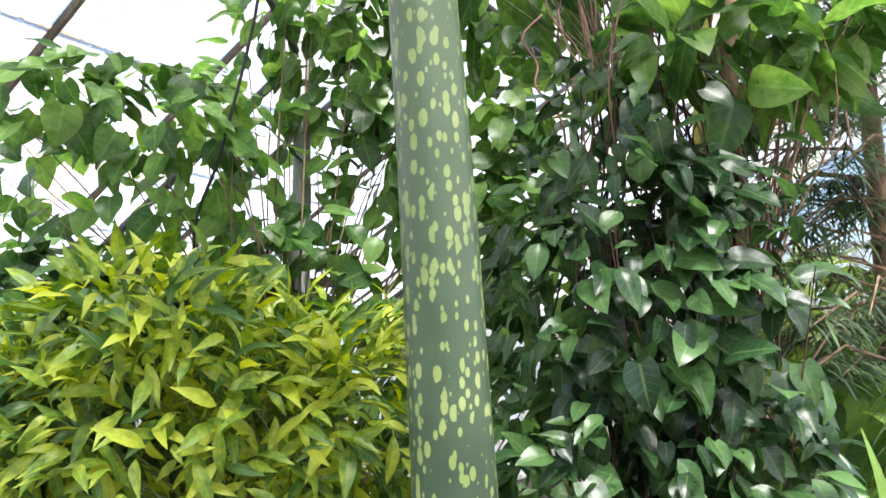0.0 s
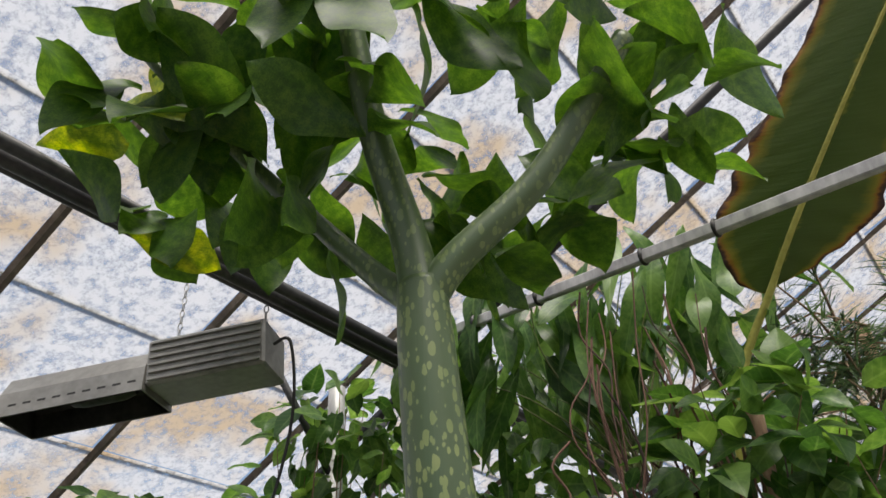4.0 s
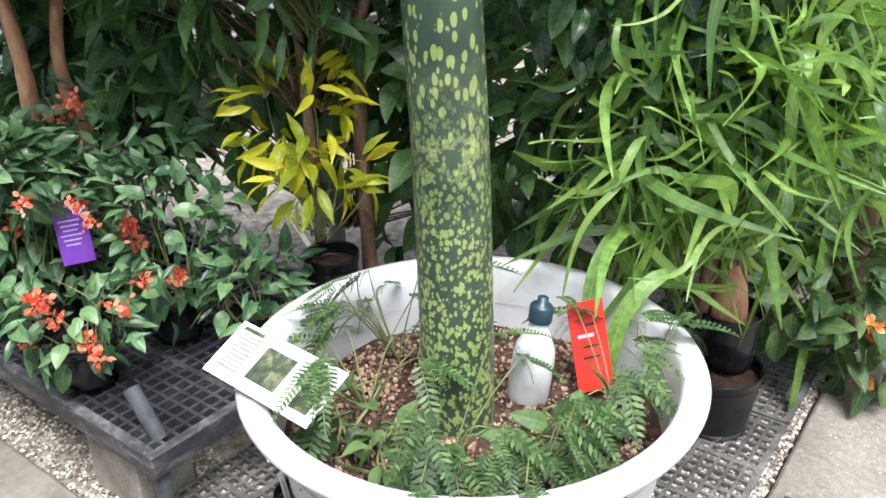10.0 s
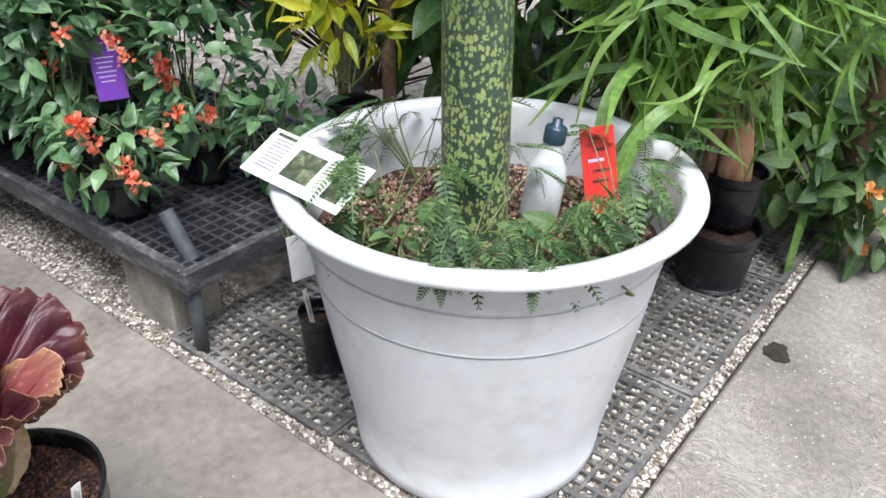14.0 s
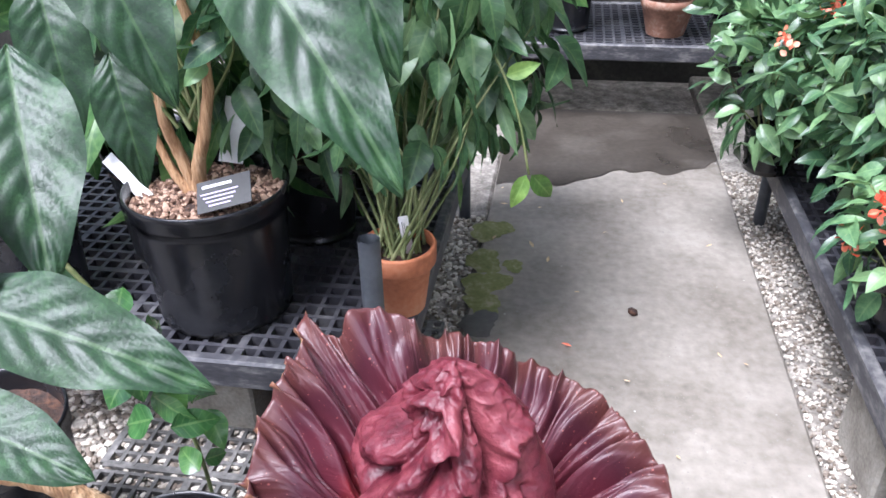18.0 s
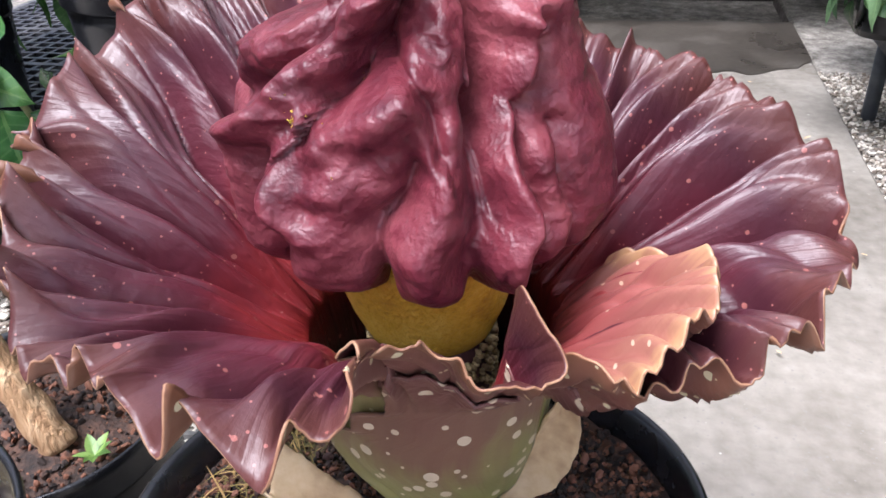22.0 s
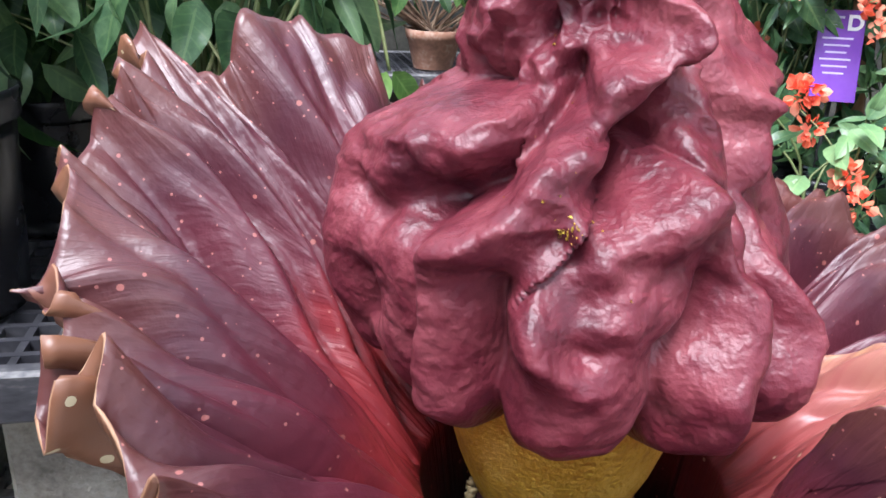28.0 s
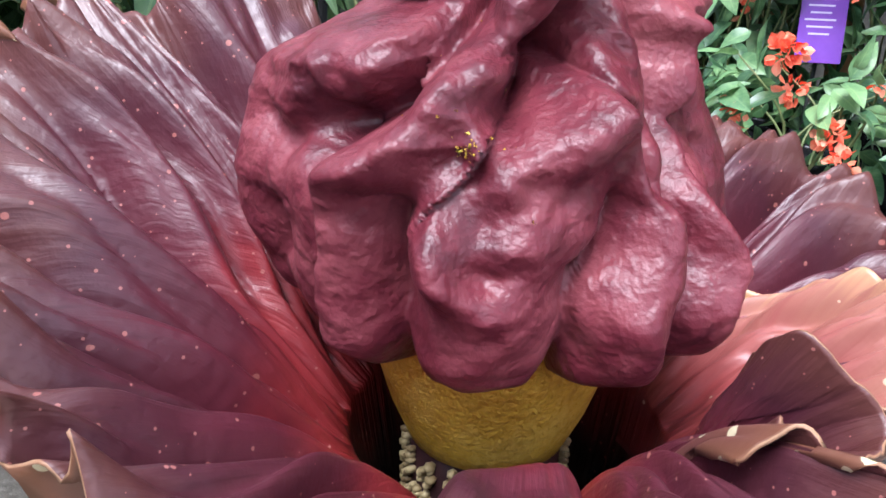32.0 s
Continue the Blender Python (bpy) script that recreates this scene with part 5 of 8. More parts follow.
CROWN_R = {30: [0.072, 0.090, 0.092, 0.086, 0.070, 0.065, 0.060, 0.058, 0.050, 0.036, 0.020, 0.008, 0.002]}
CROWN_R[52] = [0.074, 0.088, 0.096, 0.091, 0.080, 0.076, 0.073, 0.071, 0.064, 0.052, 0.038, 0.021, 0.002]
CROWN_R[120] = [0.060, 0.080, 0.088, 0.085, 0.076, 0.068, 0.060, 0.056, 0.047, 0.036, 0.024, 0.012, 0.002]
CROWN_R[195] = [0.062, 0.084, 0.092, 0.094, 0.088, 0.080, 0.066, 0.056, 0.050, 0.044, 0.030, 0.014, 0.002]
CROWN_R[232] = [0.066, 0.090, 0.099, 0.103, 0.096, 0.080, 0.060, 0.047, 0.053, 0.047, 0.028, 0.010, 0.002]
CROWN_R[252] = [0.066, 0.085, 0.089, 0.093, 0.089, 0.080, 0.062, 0.046, 0.046, 0.040, 0.026, 0.010, 0.002]
CROWN_R[300] = [0.070, 0.089, 0.093, 0.094, 0.086, 0.076, 0.067, 0.060, 0.050, 0.037, 0.026, 0.011, 0.002]
CROWN_R[335] = [0.070, 0.090, 0.094, 0.091, 0.082, 0.074, 0.067, 0.061, 0.050, 0.038, 0.028, 0.013, 0.002]
# its folds: kind, depth, half-width, and the way (angle, height) each one takes
FOLDS = [("crease", -0.042, 0.0105, (14, 0.84), (13, 0.74), (12, 0.66), (11, 0.58), (10, 0.50), (6, 0.42)),
         ("valley", -0.016, 0.0075, (0, 0.45), (357, 0.36), (355, 0.24), (355, 0.04)),
         ("crease", -0.015, 0.0055, (20, 0.46), (18, 0.33), (16, 0.2), (15, 0.05)),
         ("crease", -0.013, 0.0075, (236, 0.655), (258, 0.650), (274, 0.655), (292, 0.685), (309, 0.72), (320, 0.755)),
         ("valley", -0.013, 0.0105, (272, 0.765), (290, 0.79), (311, 0.785)),
         ("crease", -0.011, 0.0050, (246, 0.82), (266, 0.875), (308, 0.89), (331, 0.865), (348, 0.82), (347, 0.74)),
         ("valley", -0.027, 0.0080, (300, 0.665), (290, 0.615), (284, 0.57), (278, 0.52), (268, 0.47)),
         ("cliff", -0.028, 0.0150, (330, 0.70), (325, 0.66), (320, 0.63), (313, 0.605), (311, 0.56), (308, 0.525)),
         ("valley", -0.011, 0.0080, (309, 0.525), (317, 0.545), (324, 0.575)),
         ("cliff", -0.016, 0.0120, (314, 0.605), (326, 0.60), (337, 0.55), (342, 0.49), (345, 0.40)),
         ("crease", -0.020, 0.0065, (291, 0.38), (288, 0.28), (287, 0.04)),
         ("crease", -0.019, 0.0062, (336, 0.38), (328, 0.29), (323, 0.06)),
         ("cliff", -0.010, 0.0110, (266, 0.12), (271, 0.30), (273, 0.43), (279, 0.53)),
         ("valley", -0.009, 0.0065, (299, 0.45), (304, 0.38), (309, 0.30)),
         ("valley", -0.008, 0.0060, (240, 0.47), (252, 0.43), (262, 0.45)),
         ("crease", -0.009, 0.0060, (246, 0.30), (243, 0.16), (242, 0.02)),
         ("crease", -0.012, 0.0060, (34, 0.40), (31, 0.25), (30, 0.05)),
         ("ridge", 0.015, 0.0115, (334, 0.78), (320, 0.715), (305, 0.67), (297, 0.61), (290, 0.55), (282, 0.47)),
         ("ridge", 0.009, 0.0110, (226, 0.565), (250, 0.585), (266, 0.61), (279, 0.63)),
         ("ridge", 0.010, 0.0080, (254, 0.79), (276, 0.845), (314, 0.86), (338, 0.815), (336, 0.76)),
         ("ridge", 0.013, 0.0065, (25, 0.64), (24, 0.56), (18, 0.46), (7, 0.35), (5, 0.22), (5, 0.08)),
         ("ridge", 0.008, 0.0080, (18, 0.645), (32, 0.655), (50, 0.69)),
         ("ridge", 0.013, 0.0100, (298, 0.30), (300, 0.40), (308, 0.465), (322, 0.505), (338, 0.54)),
         ("ridge", 0.010, 0.0100, (346, 0.41), (341, 0.32), (339, 0.12)),
         ("ridge", 0.009, 0.0130, (308, 0.32), (305, 0.14)),
         ("ridge", 0.009, 0.0120, (277, 0.42), (275, 0.14))]
# the lower hem hangs in lobes
HEM = [(12, 0.06, 4), (30, 0.03, 4), (243, 0.03, 4), (287, 0.07, 4), (324, 0.09, 4), (354, 0.035, 4)]
nu, nv = 400, 270


def crown_reach(a, k):
    """Reach of the unfolded crown over arrays of angle and height."""
    keys = sorted(CROWN_R)
    keys = [keys[-1] - 360] + keys + [keys[0] + 360]
    rows = [np.interp(k, CROWN_K, CROWN_R[q % 360]) for q in keys]
    out = np.zeros_like(k)
    for q0, q1, r0, r1 in zip(keys[:-1], keys[1:], rows[:-1], rows[1:]):
        u = (a - q0) / (q1 - q0)
        m_ = (u >= 0) & (u <= 1)
        e = u * u * (3 - 2 * u)
        out = np.where(m_, r0 * (1 - e) + r1 * e, out)
    return out


gs_, ga = np.meshgrid(np.linspace(0, 1, nv + 1), np.arange(nu) * 360.0 / nu, indexing="ij")
hem = 0.022 + sum(h_ * np.exp(-(((ga - a_ + 180) % 360 - 180) / w_) ** 2) for a_, h_, w_ in HEM)
gk = hem + (1 - hem) * gs_
warp_a = 3.2 * np.sin(gk * 17 + ga * 0.05) + 2.2 * np.sin(gk * 31 + ga * 0.11 + 2)
warp_k = 0.012 * np.sin(ga * 0.13 + gk * 6) + 0.008 * np.sin(ga * 0.31 + 1)
fold_map = np.zeros_like(gk)
for kind, amt, wid, *way in FOLDS:
    best, side = np.full_like(gk, 9.0), np.zeros_like(gk)
    wob = 0.5 if kind != "cliff" else 0.3
    for (a0, k0), (a1, k1) in zip(way[:-1], way[1:]):
        a1 = a0 + (a1 - a0 + 180) % 360 - 180
        amid = (a0 + a1) / 2
        x = ((ga - amid + 180) % 360 - 180 + wob * warp_a) * 0.00135
        y = (gk + wob * warp_k) * 0.194
        x0, x1, y0, y1 = (a0 - amid) * 0.00135, (a1 - amid) * 0.00135, k0 * 0.194, k1 * 0.194
        L2 = (x1 - x0) ** 2 + (y1 - y0) ** 2
        u = np.clip(((x - x0) * (x1 - x0) + (y - y0) * (y1 - y0)) / L2, 0, 1)
        dist = np.hypot(x - x0 - u * (x1 - x0), y - y0 - u * (y1 - y0))
        sd = ((x1 - x0) * (y - y0) - (y1 - y0) * (x - x0)) / math.sqrt(L2)
        near = dist < best
        best, side = np.where(near, dist, best), np.where(near, sd, side)
    if kind == "crease":
        h = np.exp(-(np.sqrt(best ** 2 + 0.0012 ** 2) - 0.0012) / wid)
    elif kind == "cliff":
        h = np.where(side > 0, np.exp(-best / wid), np.exp(-(best / (wid * 0.24)) ** 2))
    else:
        h = np.exp(-(best / wid) ** 2)
    fold_map += 1.04 * amt * h
base_r = crown_reach(ga, gk)
amp_ = np.interp(gk, [0, 0.15, 0.85, 0.96, 1], [0.9, 1, 0.9, 0.5, 0.1])
g = Geo()
verts = []
for i in range(nv + 1):
    for j in range(nu):
        a, k, base = math.radians(ga[i, j]), gk[i, j], base_r[i, j]
        dx, dy = math.cos(a), math.sin(a)
        p = Vector((CR.x + dx * base, CR.y + dy * base, CZ0 + (CZ1 - CZ0) * k))
        crumple = 0.22 + 3.0 * max(0.0, k - 0.46) + 0.15 * noise.noise(p * 11)
        h2 = 0.5 - abs(noise.noise(Vector((p.x, p.y, p.z * 0.75)) * 34 + Vector((3, 3, 3)))) * 2
        h3 = abs(noise.noise(p * 75 + Vector((1, 4, 2))))
        h4 = noise.noise(p * 150)
        low = min(1.0, 0.45 + (k - hem[i, j]) * 2.6)
        r = base + amp_[i, j] * (fold_map[i, j] * low + 0.0020 * h2 - 0.0085 * h3 * crumple + 0.0013 * h4 * (0.3 + crumple))
        # the hem rolls under
        s = gs_[i, j]
        roll = max(0.0, 1 - s / 0.13)
        r = max(r - 0.020 * roll ** 2.2, 0.003)
        z = p.z + amp_[i, j] * 0.004 * noise.noise(p * 24 + Vector((5, 0, 8)))
        verts.append((CR.x + dx * r, CR.y + dy * r, z))
for q, up in ((0.72, 0.004), (0.5, 0.014)):
    for j in range(nu):
        x, y, z = verts[j]
        verts.append((CR.x + (x - CR.x) * q, CR.y + (y - CR.y) * q, z + up))
faces = [(i * nu + j, i * nu + (j + 1) % nu, (i + 1) * nu + (j + 1) % nu, (i + 1) * nu + j) for i in range(nv) for j in range(nu)]
u0, u1 = (nv + 1) * nu, (nv + 2) * nu
faces += [(u0 + j, u0 + (j + 1) % nu, (j + 1) % nu, j) for j in range(nu)] + [(u1 + j, u1 + (j + 1) % nu, u0 + (j + 1) % nu, u0 + j) for j in range(nu)]
faces += [tuple(nv * nu + j for j in range(nu))]
g.add(verts, faces)
part("appendix", g, M_APPENDIX, flower, "wrinkled glossy maroon crown")
# pollen smeared on the crown
g = Geo()
rng = np.random.default_rng(77)
for k in range(46):
    dj, di = (rng.normal(0, 1.6), rng.normal(0, 3.0)) if k < 30 else (rng.normal(-6, 12), rng.normal(10, 30))
    i, j = int(np.argmin(np.abs(gk[:, 335] - 0.485)) + di), int((303 + dj) / 360 * nu)
    c = np.array(verts[i * nu + j])
    g.add(unit(rng.normal(size=(6, 3))) * rng.uniform(0.0003, 0.0010) + c, [(0, 1, 2), (0, 3, 4), (1, 4, 5), (2, 3, 5)])
part("pollen_smear", g, M_COLLAR, flower, "smear of yellow pollen")["kind"] = "stuff"
# the yellow band and the florets below it
g = Geo()
lathe_geo(g, [(0.03, 0.596), (0.050, 0.585), (0.053, 0.562), (0.052, 0.54), (0.048, 0.525), (0.043, 0.508), (0.038, 0.496), (0.035, 0.489), (0.028, 0.486)], 64, (CR.x + 0.004, CR.y - 0.004, 0))
part("yellow_band", g, M_COLLAR, flower, "granular yellow pollen band")
g = Geo()
lathe_geo(g, [(0.026, 0.490), (0.0335, 0.485), (0.0355, 0.45), (0.034, 0.39)], 32, (CR.x + 0.004, CR.y - 0.004, 0))
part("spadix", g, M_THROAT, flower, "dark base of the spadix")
rng = np.random.default_rng(11)
ico = bmesh.new()
bmesh.ops.create_icosphere(ico, subdivisions=1, radius=1.0)
iv, ifc = np.array([q.co[:] for q in ico.verts]), [tuple(q.index for q in f.verts) for f in ico.faces]
ico.free()
n = 1100
a = rng.uniform(0, 6.283, n)
z = 0.405 + 0.081 * rng.random(n)
d = np.c_[np.cos(a), np.sin(a), 0.1 * rng.normal(size=n)]
g = Geo()
scatter(g, [(iv * np.array([1, 1.5, 1]), ifc)], np.c_[CR.x + 0.004 + 0.0355 * d[:, 0], CR.y - 0.004 + 0.0355 * d[:, 1], z], d, np.tile([0, 0, 1.0], (n, 1)), rng.uniform(0.0014, 0.0024, n), rng)
part("floret_band", g, M_FLORET, flower, "tan knobbly florets")["kind"] = "stuff"


# ---- nursery pots ----
def nursery_pot(name, c, r, h, label, z0=0.0, squash=(1.0, 0.0), tilt=(0, 0), soil=0.04, soil_mat=None, ribs=True, taper=0.82, chips=0, chip_mat=None, chip=0.004, seed=1, material=None):
    """A black pot with a rolled rim, its soil and loose chips on it."""
    m = Matrix.Translation(c) @ pose(0, 0, 0, tilt[0], tilt[1], 0) @ pose(0, 0, 0, 0, 0, squash[1]) @ Matrix.Diagonal((1, squash[0], 1, 1))
    t = thing(name, label, "plant pot")
    rb = r * taper
    prof = [(rb * 0.9, 0.002), (rb, 0.0), (rb * 1.01, 0.01)]
    for k in np.linspace(0.05, 0.86, 12):
        prof.append((rb + (r * 0.955 - rb) * k, h * k))
    rim = h * 0.9
    prof += [(r * 0.955, rim - 0.012), (r * 0.985, rim - 0.006), (r * 0.985, h - 0.016), (r * 1.0, h - 0.012), (r * 1.012, h - 0.006), (r * 1.008, h), (r * 0.99, h + 0.002), (r * 0.965, h - 0.004), (r * 0.945, h - 0.02), (r * 0.93, h - soil - 0.03)]
    g = Geo()
    lathe_geo(g, prof, 72, (0, 0, 0), uneven=0.004, seed=seed)
    part("pot_body", g, material or M_BLACKP, t, at=m)
    rs = np.random.default_rng(seed)
    g = Geo()
    rr = np.linspace(0.02, 0.945, 9)
    v = []
    for q in rr:
        for k in range(48):
            a = 2 * math.pi * k / 48
            x, y = r * q * math.cos(a), r * q * math.sin(a)
            v.append((x, y, h - soil + 0.008 * noise.noise(Vector((x * 30, y * 30, seed))) + 0.012 * (1 - q)))
    g.add(v, [(i * 48 + k, i * 48 + (k + 1) % 48, (i + 1) * 48 + (k + 1) % 48, (i + 1) * 48 + k) for i in range(8) for k in range(48)])
    part("soil", g, soil_mat or M_SOIL, t, "dark crumbly potting soil", at=m)
    if chips:
        a, q = rs.uniform(0, 6.283, chips), np.sqrt(rs.random(chips)) * 0.92
        pos = np.c_[r * q * np.cos(a), r * q * np.sin(a), np.full(chips, h - soil) + 0.012 * (1 - q) + rs.uniform(-0.003, 0.005, chips)]
        g = Geo()
        shp = [(iv * rs.uniform(0.5, 1.3, (1, 3)) * rs.uniform(0.7, 1.2, (len(iv), 1)), ifc) for _ in range(6)]
        scatter(g, shp, pos, rs.normal(size=(chips, 3)), rs.normal(size=(chips, 3)), chip * rs.uniform(0.35, 1.5, chips) ** 1.3, rs)
        ob = part("chip_layer", g, chip_mat or M_CHIP, t, "reddish lava and bark chips", at=m, smooth=False)
        ob["kind"] = "stuff"
    return t, m


nursery_pot("nursery_pot", (-0.517, 0.302, 0.0), 0.171, 0.380, "wide black nursery pot of lava-chip soil holding the arum flower", squash=(0.88, -111), soil=0.026, chips=9000, chip=0.0022, seed=3, tilt=(-0.8, -2.5))
dry_pot, _ = nursery_pot("nursery_pot", (-0.865, 0.06, 0.0), 0.118, 0.295, "black nursery pot with a dry broken stem", soil=0.035, chips=1500, chip=0.003, seed=4, tilt=(0, 3))
nursery_pot("nursery_pot", (-0.605, -0.045, 0.0), 0.135, 0.40, "worn black nursery pot of pale gravel", soil=0.05, chips=2600, chip=0.0036, chip_mat=M_GRIT, seed=5)

rng = np.random.default_rng(301)
g = Geo()
n_ = 900
ang_, rad_ = rng.normal(radians(215), 0.55, n_), 0.10 + 0.05 * rng.random(n_)
pos = np.c_[-0.517 + rad_ * np.cos(ang_), 0.302 + rad_ * np.sin(ang_) * 0.95, 0.357 + 0.006 * rng.random(n_)]
scatter(g, [leaf_shape("strap", 4, 0.05, 0.0, 0.8, seed=4, cross=2)], pos, unit(rng.normal(size=(n_, 3)) * np.array([1, 1, 0.35])), np.tile([0, 0, 1.0], (n_, 1)), rng.uniform(0.008, 0.026, n_), rng)
tagged(part("moss", g, M_MOSSFIBRE), "yellow-brown moss and root fibres on the soil", "moss", kind="stuff")
g = Geo()
n_ = 420
ang_, rad_ = rng.uniform(0, 6.283, n_), np.sqrt(rng.random(n_)) * 0.145
pos = np.c_[-0.517 + rad_ * np.cos(ang_), 0.302 + rad_ * np.sin(ang_) * 0.93, np.full(n_, 0.361) + 0.010 * (1 - rad_ / 0.16)]
scatter(g, [(iv * np.array(q_), ifc) for q_ in ((1, 0.8, 0.7), (0.8, 1.2, 0.6), (1.1, 0.7, 0.9))], pos, rng.normal(size=(n_, 3)), rng.normal(size=(n_, 3)), rng.uniform(0.0016, 0.0040, n_), rng)
tagged(part("lava_stones", g, M_LAVA, smooth=False), "reddish lava stones scattered on the soil", "stones", kind="stuff")
# dried leaf sheath on the soil
def sheet(f, nu_, nv_):
    g = Geo()
    g.add([f(i / nu_, j / nv_) for j in range(nv_ + 1) for i in range(nu_ + 1)], [(j * (nu_ + 1) + i, j * (nu_ + 1) + i + 1, (j + 1) * (nu_ + 1) + i + 1, (j + 1) * (nu_ + 1) + i) for j in range(nv_) for i in range(nu_)])
    return g


def husk(u, v):
    # lies curled from the stalk's foot to an upturned hood
    a = Vector((-0.492, 0.318, 0.372)).lerp(Vector((-0.560, 0.228, 0.374)), u)
    side = Vector((0.75, -0.55, 0)) * (0.046 * math.sin(math.pi * min(1, 0.25 + u * 0.6)))
    p = a + side * (v - 0.35)
    p.z += 0.020 * (abs(v - 0.5) * 2) ** 2 * (0.3 + u) + 0.040 * max(0, u - 0.55) ** 1.2 * 2.4 * (1 - 0.5 * v) + 0.006 * noise.noise(Vector((u * 9, v * 5, 0))) + 0.003 * noise.noise(Vector((u * 30, v * 16, 4)))
    return tuple(p)


hk = tagged(part("dry_sheath", sheet(husk, 40, 18), M_HUSK), "papery tan dried leaf sheath lying on the soil", "dried leaf")
hk.modifiers.new("thickness", "SOLIDIFY").thickness = 0.0012


def husk2(u, v):
    p = Vector((-0.517, 0.354, 0.372)).lerp(Vector((-0.487, 0.380, 0.478)), u)
    p += Vector((0.010, 0.013, -0.003)) * (math.sin(0.3 + u * 2.6) * (v - 0.5) * 1.7) + Vector((0.02, -0.008, 0)) * (0.9 * (v - 0.5) ** 2)
    p += Vector((0.004, 0.006, 0)) * math.sin(math.pi * u) + Vector((0.002, 0.001, 0.0)) * noise.noise(Vector((u * 8, v * 6, 2)))
    return tuple(p)


hk = tagged(part("dry_sheath", sheet(husk2, 24, 10), M_HUSK), "tan dried sheath standing against the flower stalk", "dried leaf")
hk.modifiers.new("thickness", "SOLIDIFY").thickness = 0.0012


def plant_tag(base, top, w, label, material=None, lines=3, face=(0.93, -0.36, 0.2), ink=None):
    """A flat plastic tag, with grey bars for its small print."""
    base, top = Vector(base), Vector(top)
    up = (top - base)
    h = up.length
    up.normalize()
    f = Vector(face)
    x = up.cross(f).normalized()
    n_ = x.cross(up).normalized()
    m = Matrix((x, up, n_)).transposed().to_4x4()
    m.translation = base
    t = tagged(new("plant_tag"), label, "plant label")
    t.matrix_basis = m
    g = Geo()
    box_geo(g, (0, h / 2, 0), (w, h, 0.0012), bevel=0.0004)
    blade = part("blade", g, material or M_PAPER, t, smooth=False)
    for k in range(lines):
        g = Geo()
        box_geo(g, (-w * 0.2 + k * w * 0.2, h * 0.62, 0.0009), (w * 0.07, h * (0.5 - 0.1 * k), 0.0004))
        part("print_bar", g, ink or M_PRINT, blade, smooth=False)
    return t


plant_tag((-0.413, 0.338, 0.355), (-0.403, 0.337, 0.418), 0.0155, "small white plant tag in the flower's soil")
# dry stem in the second pot, and its seedling
g = Geo()
pth = smooth_path([(-0.815, 0.072, 0.265), (-0.835, 0.052, 0.32), (-0.86, 0.03, 0.372), (-0.872, 0.0, 0.42), (-0.875, -0.04, 0.47), (-0.87, -0.09, 0.52)], 8)
tube_geo(g, pth, list(np.linspace(0.0165, 0.0105, len(pth))), 12, wobble=0.14, seed=2)
part("dry_stem", g, M_STRAWSTEM, dry_pot, "shaggy tan dried stem")
g = Geo()
sh = [leaf_shape("ovate", 6, 0.45, seed=2)]
k = 7
scatter(g, sh, np.tile([-0.775, 0.103, 0.278], (k, 1)), np.c_[np.cos(np.arange(k) * 2.4), np.sin(np.arange(k) * 2.4), np.full(k, 0.8)], np.tile([0, 0, 1.0], (k, 1)), rng.uniform(0.014, 0.022, k), rng)
tagged(part("seedling", g, L_STRAP), "tiny bright green seedling in the pot", "seedling", kind="stuff")

# ---- plants ----
S_HEART = [leaf_shape("heart", 8, 0.72, 0.10, 0.30, 0.02, seed=s) for s in (1, 2, 3)]
S_ROUND = [leaf_shape("heart", 9, 0.82, 0.07, 0.22, 0.03, seed=s) for s in (1, 2, 3)] + [leaf_shape("ovate", 8, 0.66, 0.08, 0.2, 0.03, seed=5)]
S_OVATE = [leaf_shape("ovate", 7, 0.52, 0.14, 0.25, 0.02, seed=s) for s in (4, 5, 6)]
S_LANCE = [leaf_shape("lance", 7, 0.27, 0.16, 0.35, 0.015, seed=s) for s in (7, 8, 9)]
S_LONG = [leaf_shape("lance", 9, 0.20, 0.10, 0.5, 0.03, seed=s) for s in (10, 11, 12)]
S_STRAP = [leaf_shape("strap", 14, w, 0.08, d, 0.012, seed=s, cross=2) for s, w, d in ((13, 0.115, 1.2), (14, 0.095, 0.7), (15, 0.13, 1.9))]
for k_, (v_, f_) in enumerate(S_STRAP):
    v_[:, 0] += (0.45, -0.4, 0.25)[k_] * np.sin(v_[:, 1] * 3.6) * v_[:, 1]
S_OBO = [leaf_shape("obovate", 9, 0.34, 0.08, 0.25, 0.03, seed=s, cross=4) for s in (16, 17, 18)]


def crown_points(rng, lumps):
    P, D = [], []
    for c, r, n_ in lumps:
        p, d = blob(rng, n_, c, r)
        P.append(p)
        D.append(d)
    return np.concatenate(P), np.concatenate(D)


